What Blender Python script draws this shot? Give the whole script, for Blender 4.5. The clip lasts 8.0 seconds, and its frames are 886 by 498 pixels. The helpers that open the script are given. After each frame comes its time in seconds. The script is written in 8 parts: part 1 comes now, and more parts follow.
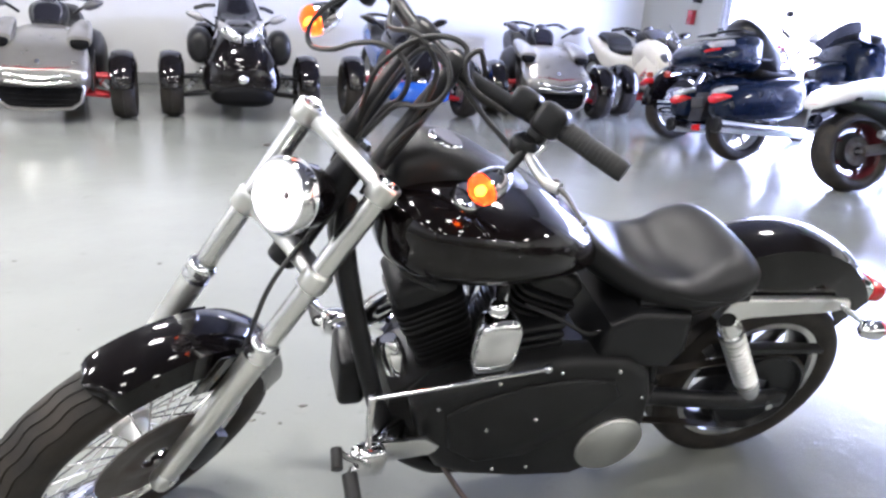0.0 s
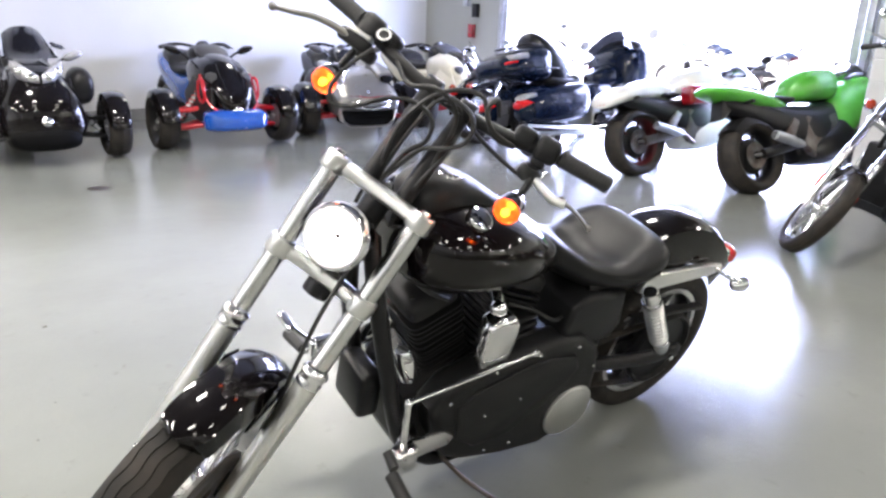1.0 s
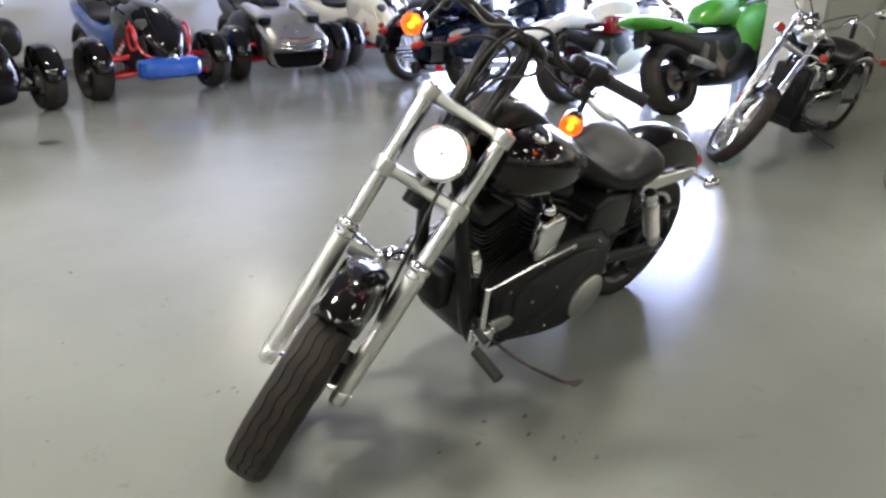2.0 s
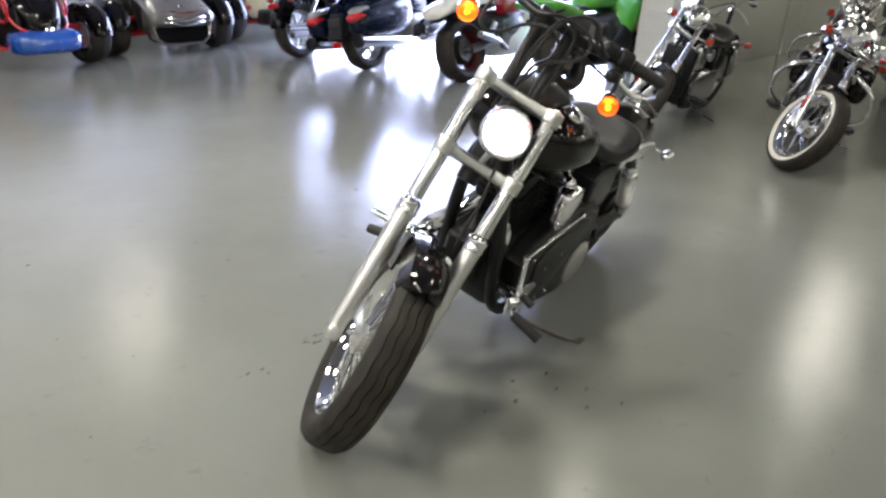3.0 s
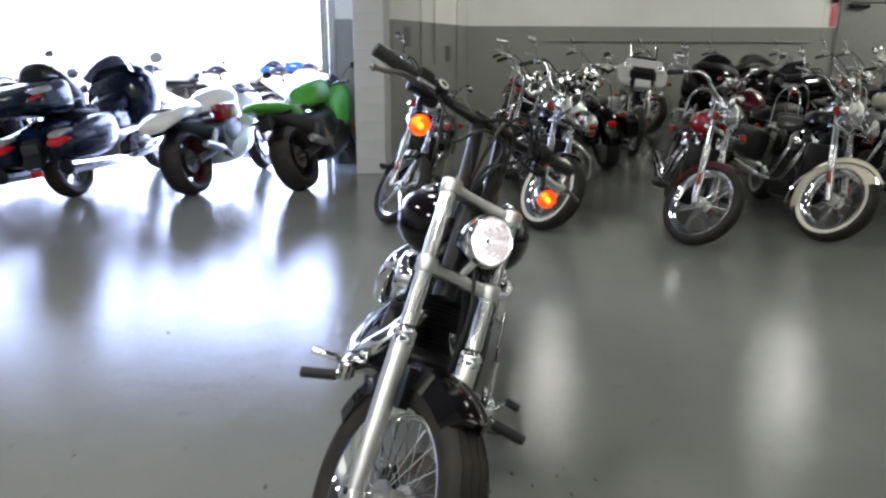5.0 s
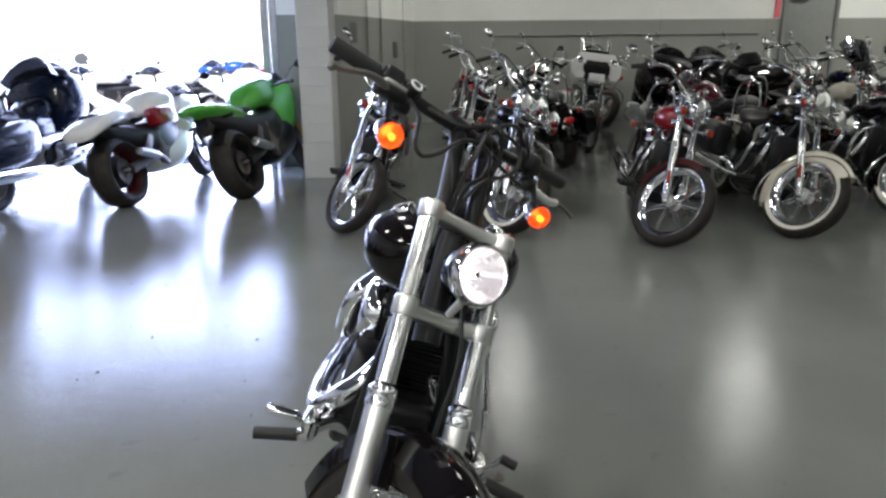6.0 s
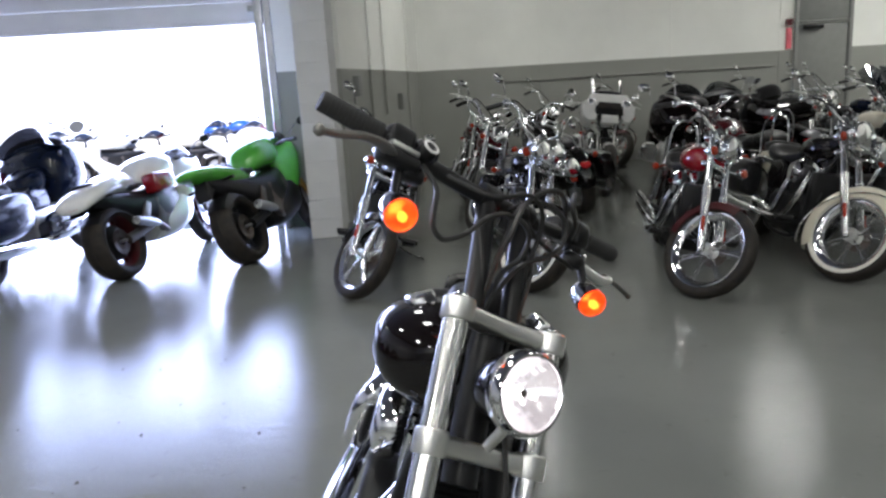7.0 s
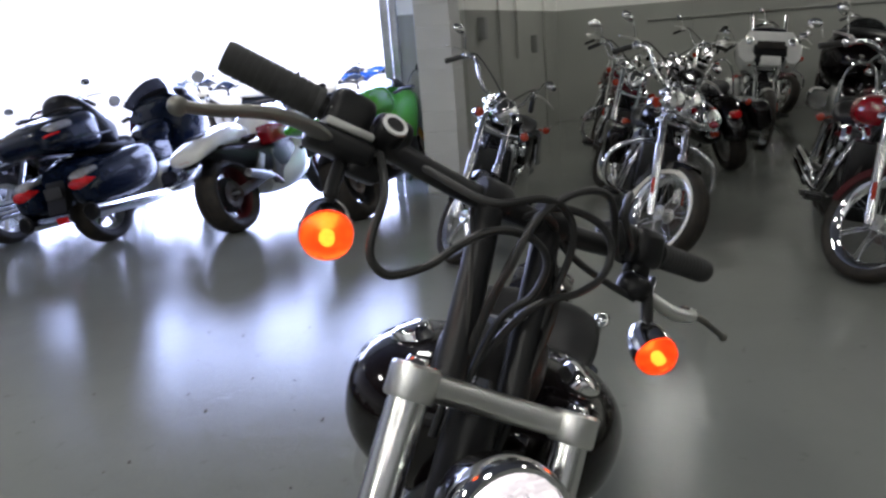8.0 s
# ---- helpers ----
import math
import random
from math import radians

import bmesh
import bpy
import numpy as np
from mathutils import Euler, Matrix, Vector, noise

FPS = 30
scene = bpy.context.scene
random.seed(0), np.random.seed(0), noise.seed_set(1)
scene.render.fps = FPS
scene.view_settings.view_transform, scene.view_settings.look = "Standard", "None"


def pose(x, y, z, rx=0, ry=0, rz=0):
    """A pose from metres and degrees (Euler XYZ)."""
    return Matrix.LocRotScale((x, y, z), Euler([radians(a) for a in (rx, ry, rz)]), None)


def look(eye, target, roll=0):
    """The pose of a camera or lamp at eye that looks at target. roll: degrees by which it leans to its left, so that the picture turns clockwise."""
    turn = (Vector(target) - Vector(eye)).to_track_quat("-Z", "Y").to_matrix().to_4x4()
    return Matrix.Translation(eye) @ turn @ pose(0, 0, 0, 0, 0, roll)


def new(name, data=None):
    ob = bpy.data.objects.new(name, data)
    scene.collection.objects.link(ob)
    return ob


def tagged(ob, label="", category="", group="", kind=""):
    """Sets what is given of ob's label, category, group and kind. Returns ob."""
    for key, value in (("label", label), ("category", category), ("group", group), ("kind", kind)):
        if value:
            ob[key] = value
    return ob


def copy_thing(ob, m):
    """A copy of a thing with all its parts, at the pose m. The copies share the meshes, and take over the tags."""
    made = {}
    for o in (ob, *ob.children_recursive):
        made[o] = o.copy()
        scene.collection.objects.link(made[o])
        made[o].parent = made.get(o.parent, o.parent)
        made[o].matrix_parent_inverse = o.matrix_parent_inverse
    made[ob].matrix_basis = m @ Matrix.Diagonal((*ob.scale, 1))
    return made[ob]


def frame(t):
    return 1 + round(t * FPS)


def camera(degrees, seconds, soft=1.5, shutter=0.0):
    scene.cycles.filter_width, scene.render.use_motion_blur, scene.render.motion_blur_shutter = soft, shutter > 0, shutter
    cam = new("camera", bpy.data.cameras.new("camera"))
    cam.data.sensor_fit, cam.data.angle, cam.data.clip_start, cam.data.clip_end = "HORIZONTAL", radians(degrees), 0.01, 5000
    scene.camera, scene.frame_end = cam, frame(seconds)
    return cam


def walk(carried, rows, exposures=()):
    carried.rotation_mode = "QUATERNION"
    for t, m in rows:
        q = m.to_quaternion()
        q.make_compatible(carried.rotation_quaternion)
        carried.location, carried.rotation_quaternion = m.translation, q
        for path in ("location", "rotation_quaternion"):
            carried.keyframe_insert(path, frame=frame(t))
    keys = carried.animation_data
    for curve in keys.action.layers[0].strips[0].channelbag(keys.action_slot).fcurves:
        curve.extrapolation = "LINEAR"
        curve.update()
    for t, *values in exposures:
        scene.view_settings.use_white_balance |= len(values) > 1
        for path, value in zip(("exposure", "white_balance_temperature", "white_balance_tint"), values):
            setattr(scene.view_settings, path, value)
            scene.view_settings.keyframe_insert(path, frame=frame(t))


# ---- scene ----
cam = camera(62.0, 8.0, soft=2.6)
PATH = [
    (0, (0.3751, -0.0064, 1.367), (1.1672, 1.7036, 0.697), 4.3),
    (0.5, (0.0944, -0.0025, 1.407), (1.1368, 1.593, 0.8), 2.4),
    (1, (-0.2051, 0.0607, 1.442), (1.0736, 1.4736, 0.833), 2.2),
    (1.5, (-0.5806, 0.0684, 1.465), (0.8114, 1.3514, 0.819), 2.1),
    (1.7, (-0.705, 0.0849, 1.482), (0.6851, 1.3307, 0.765), 0.5),
    (2.8, (-1.1587, 0.4531, 1.448), (0.4362, 1.3855, 0.681), 4.7),
    (3, (-1.2966, 0.5742, 1.5), (0.3429, 1.3978, 0.704), 3.5),
    (3.5, (-1.3856, 0.718, 1.477), (0.3474, 1.4218, 0.769), 3.9),
    (4, (-1.3831, 0.9983, 1.503), (0.4468, 1.4499, 0.834), 3.8),
    (4.5, (-1.4138, 1.2632, 1.498), (0.4777, 1.4655, 0.88), 3.0),
    (4.7, (-1.4305, 1.3744, 1.518), (0.4837, 1.4759, 0.948), 2.1),
    (5.8, (-1.0173, 1.5619, 1.509), (0.9032, 1.4923, 0.956), -1.1),
    (6, (-0.9804, 1.566, 1.506), (0.9368, 1.4487, 0.95), -0.5),
    (6.5, (-0.7863, 1.626, 1.51), (1.146, 1.4549, 1.023), -1.2),
    (7, (-0.5461, 1.5681, 1.505), (1.4046, 1.4788, 1.071), -3.4),
    (7.5, (-0.2881, 1.395, 1.512), (1.6328, 1.548, 0.977), -5.3),
    (8, (-0.0346, 1.3121, 1.491), (1.8631, 1.6229, 0.941), -4.7),
]
EXPOSURES = [(0, 2.51, 5650, 25), (0.5, 2.59, 5750, 24), (1, 2.31, 5900, 23), (1.7, 1.89, 6050, 20), (3, 1.59, 6100, 19), (3.5, 1.57, 6100, 18), (4.5, 1.11, 5850, 18),
             (6, 0.99, 5700, 19), (7, 0.99, 5650, 20), (8, 0.63, 5700, 20)]
walk(cam, [(t, look(eye, target, roll)) for t, eye, target, roll in PATH], EXPOSURES)

# ---------------------------------------------------------------- light
SUN_EL, SUN_AZ = radians(62), radians(140)     # the sun stands behind the hall
world = bpy.data.worlds.new("daylight")
scene.world = world
world.use_nodes = True
wn = world.node_tree.nodes
sky = wn.new("ShaderNodeTexSky")
sky.sky_type = "NISHITA"
sky.sun_disc = False
sky.sun_elevation = SUN_EL
sky.sun_rotation = radians(90) - SUN_AZ
wn["Background"].inputs["Strength"].default_value = 0.15
world.node_tree.links.new(sky.outputs[0], wn["Background"].inputs[0])
sun_data = bpy.data.lights.new("sun", "SUN")
sun_data.energy, sun_data.angle, sun_data.color = 5.0, radians(0.5), (1.0, 0.95, 0.88)
sun = new("sun", sun_data)
sun.matrix_basis = look((30 * math.cos(SUN_AZ), 30 * math.sin(SUN_AZ), 30 * math.tan(SUN_EL)), (8, 5, 0))
# ceiling lights: place and watts
# (10.0, -7.8) and (6.8, -8.6) hang unseen, strong to brighten the far wall
LAMPS = [(10.1, -0.17, 4.1, 19), (9.75, -4.0, 4.1, 20), (10.0, -7.8, 4.1, 46), (6.8, -8.6, 4.1, 24), (5.3, 8.85, 4.1, 9)]
LAMPS += [(x + 0.35 * (k % 2), y, 4.1, 42 if y > 4 else 19 if y > 1 else 4 if x > 3 else 6) for k, y in enumerate((-7.0, -4.0, -1.0, 2.0, 5.0)) for x in (-5.2, -2.2, 0.8, 3.6) if not (x > 3 and y > 4)]
DOOR_WATTS = 280


# ---------------------------------------------------------------- materials
def nodes_of(name):
    m = bpy.data.materials.new(name)
    m.use_nodes = True
    nt = m.node_tree
    return m, nt, nt.nodes["Principled BSDF"]


def surf(name, col, rough=0.5, metal=0.0, var=0.12, scale=9.0, bump=0.0, bscale=60.0, coat=0.0, rvar=0.08, stain=None, spec=0.5):
    """A surface with coarse stains and fine grain in colour, gloss and relief."""
    m, nt, b = nodes_of(name)
    tc = nt.nodes.new("ShaderNodeTexCoord")
    n1 = nt.nodes.new("ShaderNodeTexNoise")
    n1.inputs["Scale"].default_value, n1.inputs["Detail"].default_value = scale, 6
    n2 = nt.nodes.new("ShaderNodeTexNoise")
    n2.inputs["Scale"].default_value, n2.inputs["Detail"].default_value = bscale, 4
    for n in (n1, n2):
        nt.links.new(tc.outputs["Object"], n.inputs["Vector"])
    ramp = nt.nodes.new("ShaderNodeValToRGB")
    lo = [c * (1 - var) for c in col] if stain is None else stain
    hi = [min(1.0, c * (1 + var)) for c in col]
    ramp.color_ramp.elements[0].position, ramp.color_ramp.elements[0].color = 0.3, (*lo, 1)
    ramp.color_ramp.elements[1].position, ramp.color_ramp.elements[1].color = 0.7, (*hi, 1)
    nt.links.new(n1.outputs["Fac"], ramp.inputs["Fac"])
    nt.links.new(ramp.outputs["Color"], b.inputs["Base Color"])
    mr = nt.nodes.new("ShaderNodeMapRange")
    mr.inputs["To Min"].default_value, mr.inputs["To Max"].default_value = max(0.02, rough - rvar), min(1, rough + rvar)
    nt.links.new(n1.outputs["Fac"], mr.inputs["Value"])
    nt.links.new(mr.outputs["Result"], b.inputs["Roughness"])
    b.inputs["Metallic"].default_value = metal
    b.inputs["Coat Weight"].default_value = coat
    b.inputs["Coat Roughness"].default_value = 0.03
    b.inputs["Specular IOR Level"].default_value = spec
    if bump:
        bp = nt.nodes.new("ShaderNodeBump")
        bp.inputs["Strength"].default_value, bp.inputs["Distance"].default_value = 1.0, bump
        nt.links.new(n2.outputs["Fac"], bp.inputs["Height"])
        nt.links.new(bp.outputs["Normal"], b.inputs["Normal"])
    return m


def glow(name, col, strength, base=(0.5, 0.5, 0.5), rough=0.15):
    m, nt, b = nodes_of(name)
    b.inputs["Base Color"].default_value = (*base, 1)
    b.inputs["Roughness"].default_value = rough
    b.inputs["Emission Color"].default_value = (*col, 1)
    b.inputs["Emission Strength"].default_value = strength
    return m


def glass(name, col=(1, 1, 1), rough=0.02, alpha=1.0):
    m, nt, b = nodes_of(name)
    b.inputs["Base Color"].default_value = (*col, 1)
    b.inputs["Roughness"].default_value = rough
    b.inputs["Transmission Weight"].default_value = 1.0
    b.inputs["IOR"].default_value = 1.12
    b.inputs["Alpha"].default_value = alpha
    return m


def floor_paint():
    """Grey epoxy paint: cloudy wear, fine orange-peel relief, dark scuffs and pale chips."""
    m, nt, b = nodes_of("floor_paint")
    L = nt.links.new
    tc = nt.nodes.new("ShaderNodeTexCoord")

    def noise_at(scale, detail, rough=0.55):
        n = nt.nodes.new("ShaderNodeTexNoise")
        n.inputs["Scale"].default_value, n.inputs["Detail"].default_value, n.inputs["Roughness"].default_value = scale, detail, rough
        L(tc.outputs["Object"], n.inputs["Vector"])
        return n
    big, mid, fine = noise_at(0.6, 6), noise_at(9, 8, 0.72), noise_at(55, 3)
    ramp = nt.nodes.new("ShaderNodeValToRGB")
    ramp.color_ramp.elements[0].position, ramp.color_ramp.elements[0].color = 0.3, (0.165, 0.172, 0.158, 1)
    ramp.color_ramp.elements[1].position, ramp.color_ramp.elements[1].color = 0.72, (0.22, 0.229, 0.21, 1)
    L(big.outputs["Fac"], ramp.inputs["Fac"])
    scuff = nt.nodes.new("ShaderNodeValToRGB")
    scuff.color_ramp.elements[0].position, scuff.color_ramp.elements[0].color = 0.2, (0.55, 0.52, 0.48, 1)
    scuff.color_ramp.elements[1].position, scuff.color_ramp.elements[1].color = 0.4, (1, 1, 1, 1)
    L(mid.outputs["Fac"], scuff.inputs["Fac"])
    mul = nt.nodes.new("ShaderNodeMix")
    mul.data_type, mul.blend_type = "RGBA", "MULTIPLY"
    mul.inputs["Factor"].default_value = 0.8
    L(ramp.outputs["Color"], mul.inputs["A"])
    L(scuff.outputs["Color"], mul.inputs["B"])
    chip = noise_at(26, 5, 0.75)
    cr = nt.nodes.new("ShaderNodeValToRGB")
    cr.color_ramp.elements[0].position, cr.color_ramp.elements[0].color = 0.3, (0.55, 0.53, 0.5, 1)
    cr.color_ramp.elements[1].position, cr.color_ramp.elements[1].color = 0.37, (1, 1, 1, 1)
    pale = cr.color_ramp.elements.new(0.68)
    pale.color = (1, 1, 1, 1)
    top = cr.color_ramp.elements.new(0.74)
    top.color = (1.5, 1.5, 1.45, 1)
    L(chip.outputs["Fac"], cr.inputs["Fac"])
    mul2 = nt.nodes.new("ShaderNodeMix")
    mul2.data_type, mul2.blend_type = "RGBA", "MULTIPLY"
    mul2.inputs["Factor"].default_value = 0.14
    L(mul.outputs["Result"], mul2.inputs["A"])
    L(cr.outputs["Color"], mul2.inputs["B"])
    L(mul2.outputs["Result"], b.inputs["Base Color"])
    mr = nt.nodes.new("ShaderNodeMapRange")
    mr.inputs["From Min"].default_value, mr.inputs["From Max"].default_value = 0.34, 0.66
    mr.inputs["To Min"].default_value, mr.inputs["To Max"].default_value = 0.025, 0.085
    sheen = noise_at(3.2, 9, 0.72)
    L(sheen.outputs["Fac"], mr.inputs["Value"])
    L(mr.outputs["Result"], b.inputs["Roughness"])
    b.inputs["Specular IOR Level"].default_value = 0.4
    mixh = nt.nodes.new("ShaderNodeMath")
    mixh.operation = "MULTIPLY_ADD"
    mixh.inputs[1].default_value = 5.5
    L(mid.outputs["Fac"], mixh.inputs[0])
    L(fine.outputs["Fac"], mixh.inputs[2])
    bp = nt.nodes.new("ShaderNodeBump")
    bp.inputs["Strength"].default_value, bp.inputs["Distance"].default_value = 1.0, 0.0004
    L(mixh.outputs[0], bp.inputs["Height"])
    L(bp.outputs["Normal"], b.inputs["Normal"])
    return m


def wall_paint(name, split, low, high):
    """Two coats of masonry paint, the darker one up to the height split."""
    m = surf(name, high, 0.6, bump=0.0012, bscale=40, var=0.04, scale=1.5)
    nt = m.node_tree
    b = nt.nodes["Principled BSDF"]
    geo = nt.nodes.new("ShaderNodeNewGeometry")
    sep = nt.nodes.new("ShaderNodeSeparateXYZ")
    cmp_ = nt.nodes.new("ShaderNodeMath")
    cmp_.operation = "GREATER_THAN"
    cmp_.inputs[1].default_value = split
    nz = nt.nodes.new("ShaderNodeTexNoise")
    nz.inputs["Scale"].default_value = 1.3
    ramp = nt.nodes.new("ShaderNodeValToRGB")
    ramp.color_ramp.elements[0].color = (*[c * 0.92 for c in low], 1)
    ramp.color_ramp.elements[1].color = (*[c * 1.08 for c in low], 1)
    mix = nt.nodes.new("ShaderNodeMix")
    mix.data_type = "RGBA"
    old = b.inputs["Base Color"].links[0].from_socket
    L = nt.links.new
    L(geo.outputs["Position"], sep.inputs[0])
    L(sep.outputs["Z"], cmp_.inputs[0])
    L(geo.outputs["Position"], nz.inputs["Vector"])
    L(nz.outputs["Fac"], ramp.inputs["Fac"])
    L(cmp_.outputs[0], mix.inputs["Factor"])
    L(ramp.outputs["Color"], mix.inputs["A"])
    L(old, mix.inputs["B"])
    L(mix.outputs["Result"], b.inputs["Base Color"])
    return m


def leather():
    m = surf("black_leather", (0.012, 0.012, 0.013), 0.42, bump=0.0005, bscale=380, var=0.25, rvar=0.06, spec=0.28)
    return m


M_FLOOR = floor_paint()
M_WALL = wall_paint("wall_two_tone", 1.75, (0.31, 0.317, 0.29), (0.91, 0.92, 0.88))
M_WALL_PALE = wall_paint("wall_pale", 1.62, (0.56, 0.565, 0.57), (0.78, 0.78, 0.76))
M_PILLAR = surf("pillar_white", (0.66, 0.665, 0.67), 0.6, bump=0.0012, bscale=60, var=0.06, scale=2)
M_CEIL = surf("ceiling_grey", (0.13, 0.13, 0.13), 0.8, bump=0.001, var=0.05)
M_BASE = surf("skirting_grey", (0.2, 0.2, 0.2), 0.5)
M_STEEL = surf("galvanised_steel", (0.45, 0.46, 0.48), 0.42, 0.9, bump=0.0003, var=0.15)
M_DOORWHITE = surf("rollup_white", (0.86, 0.86, 0.88), 0.45, var=0.05, scale=2)
M_DOORGREY = surf("door_grey", (0.23, 0.235, 0.225), 0.5, var=0.06)
M_GROUND = surf("pale_concrete", (0.55, 0.54, 0.5), 0.85, bump=0.003, var=0.12, scale=0.4, bscale=20)
M_STUCCO = surf("pale_stucco", (0.86, 0.87, 0.93), 0.9, bump=0.003, var=0.06, scale=0.5)
M_BLACK = surf("gloss_black", (0.004, 0.0032, 0.0036), 0.3, coat=1.0, var=0.3, rvar=0.05, spec=0.02)
M_BLACK.node_tree.nodes["Principled BSDF"].inputs["Coat IOR"].default_value = 1.45
# black whose slight red puts the amber signals' reflection into the tank colour
M_REDDISH_BLACK = surf("gloss_reddish_black", (0.0036, 0.0023, 0.0026), 0.3, coat=1.0, var=0.3, rvar=0.05, spec=0.02)
M_REDDISH_BLACK.node_tree.nodes["Principled BSDF"].inputs["Coat IOR"].default_value = 1.45
M_SATIN = surf("satin_black", (0.008, 0.008, 0.009), 0.34, spec=0.3, var=0.3, bump=0.0002, bscale=300)
M_WRINKLE = surf("wrinkle_black", (0.009, 0.009, 0.0095), 0.42, spec=0.3, var=0.3, bump=0.0006, bscale=420)
M_CHROME = surf("chrome", (0.86, 0.86, 0.87), 0.06, 1.0, var=0.03, rvar=0.03)
M_POLISH = surf("polished_aluminium", (0.78, 0.78, 0.76), 0.32, 1.0, var=0.07, bump=0.0002, bscale=150)
M_TUBE = surf("fork_chrome", (0.78, 0.78, 0.77), 0.2, 1.0, var=0.06, rvar=0.05)
M_LEVER = surf("worn_lever", (0.2, 0.195, 0.18), 0.42, 0.9, var=0.15, bump=0.0002, bscale=150)
M_ALU = surf("cast_aluminium", (0.6, 0.6, 0.58), 0.4, 1.0, var=0.1, bump=0.0004, bscale=120)
M_DARKMETAL = surf("dark_steel", (0.16, 0.155, 0.15), 0.45, 0.9, var=0.35, bump=0.0004, bscale=90, stain=(0.09, 0.06, 0.045))
M_RUBBER = surf("tyre_rubber", (0.011, 0.0105, 0.01), 0.62, spec=0.3, var=0.35, scale=14, bump=0.0006, bscale=140, stain=(0.03, 0.024, 0.019))
M_GRIP = surf("grip_rubber", (0.02, 0.02, 0.02), 0.65, bump=0.0005, bscale=300)
M_HOSE = surf("cable_rubber", (0.012, 0.012, 0.012), 0.45)
M_LEATHER = leather()
def amber_lens():
    """A lit amber lens whose moulded prisms spread the bulb's light unevenly."""
    m, nt, b = nodes_of("amber_lit")
    tc = nt.nodes.new("ShaderNodeTexCoord")
    v = nt.nodes.new("ShaderNodeTexVoronoi")
    v.inputs["Scale"].default_value = 85.0
    nt.links.new(tc.outputs["Object"], v.inputs["Vector"])
    r = nt.nodes.new("ShaderNodeValToRGB")
    r.color_ramp.elements[0].position, r.color_ramp.elements[0].color = 0.1, (1.0, 0.13, 0.002, 1)
    r.color_ramp.elements[1].position, r.color_ramp.elements[1].color = 0.75, (0.75, 0.02, 0.0, 1)
    nt.links.new(v.outputs["Distance"], r.inputs["Fac"])
    nt.links.new(r.outputs["Color"], b.inputs["Emission Color"])
    b.inputs["Emission Strength"].default_value = 0.42
    b.inputs["Base Color"].default_value = (0.95, 0.1, 0.003, 1)
    b.inputs["Roughness"].default_value = 0.22
    b.inputs["Transmission Weight"].default_value = 0.75
    b.inputs["IOR"].default_value = 1.2
    bp = nt.nodes.new("ShaderNodeBump")
    bp.inputs["Strength"].default_value, bp.inputs["Distance"].default_value = 1.0, 0.002
    nt.links.new(v.outputs["Distance"], bp.inputs["Height"])
    nt.links.new(bp.outputs["Normal"], b.inputs["Normal"])
    return m


M_AMBER = amber_lens()
M_AMBERCORE = glow("amber_core", (1.0, 0.36, 0.03), 6.0)
M_AMBER_OFF = surf("amber_lens", (0.3, 0.03, 0.012), 0.15, coat=0.6)
M_RED = surf("red_lens", (0.55, 0.012, 0.014), 0.12, coat=0.8, var=0.3, scale=40)
M_REFLECT = glow("headlamp_reflector", (1.0, 0.84, 0.72), 0.2, (0.9, 0.9, 0.9), 0.1)
M_REFLECT.node_tree.nodes["Principled BSDF"].inputs["Metallic"].default_value = 0.9
M_BULB = glow("headlamp_bulb", (1.0, 0.95, 0.85), 12.0)
M_LENS = glass("clear_lens")
M_CLEARLAMP = surf("clear_lamp", (0.42, 0.42, 0.45), 0.12, 0.35, coat=1.0, var=0.2, scale=40)
M_SMOKE = glass("tinted_screen", (0.28, 0.29, 0.32))
M_LAMP = glow("lamp_diffuser", (1.0, 0.97, 0.72), 2.5, (0.9, 0.9, 0.9), 0.5)
M_WHITEWALL = surf("whitewall_rubber", (0.68, 0.66, 0.6), 0.6, var=0.1)
M_NAVY = surf("navy_paint", (0.004, 0.008, 0.022), 0.25, coat=0.5, spec=0.1, var=0.2)
M_WHITE = surf("white_paint", (0.78, 0.78, 0.76), 0.2, coat=0.9, var=0.05)
M_CREAM = surf("cream_paint", (0.72, 0.68, 0.55), 0.25, coat=0.8, var=0.06)
M_GREEN = surf("green_paint", (0.09, 0.42, 0.04), 0.22, coat=0.8, var=0.1)
M_REDPAINT = surf("red_paint", (0.24, 0.006, 0.012), 0.18, coat=0.9, var=0.15)
M_ARMRED = surf("red_powder_coat", (0.5, 0.01, 0.02), 0.35, coat=0.4, var=0.15)
M_GUNMETAL = surf("gunmetal_plastic", (0.1, 0.1, 0.108), 0.38, 0.5, var=0.15)
M_MESH = surf("black_mesh", (0.003, 0.003, 0.0034), 0.6, spec=0.08, var=0.3, bump=0.0008, bscale=120)
M_MAROON = surf("maroon_paint", (0.09, 0.008, 0.014), 0.16, coat=1.0, var=0.2)
M_BLUE = surf("blue_paint", (0.01, 0.075, 0.38), 0.25, coat=0.8, var=0.12)
M_SILVER = surf("silver_paint", (0.3, 0.29, 0.275), 0.3, 0.75, coat=0.8, var=0.06)
M_GREYPLASTIC = surf("grey_plastic", (0.04, 0.04, 0.046), 0.5, var=0.15)
M_PURPLE = surf("smoked_screen", (0.012, 0.012, 0.018), 0.12, coat=0.8)
M_SCARLET = surf("scarlet_tag", (0.75, 0.16, 0.2), 0.5)
M_PLATE = surf("white_plate", (0.75, 0.75, 0.75), 0.4)
M_DIRT = surf("dry_dirt", (0.09, 0.085, 0.075), 0.9, var=0.4, scale=60)
M_INK = surf("grey_ink", (0.12, 0.12, 0.14), 0.5)
M_RIMRED = surf("dark_red_rim", (0.05, 0.004, 0.006), 0.45, spec=0.3, var=0.2)
M_BRONZE = surf("gold_anodised", (0.5, 0.3, 0.08), 0.35, 0.9)


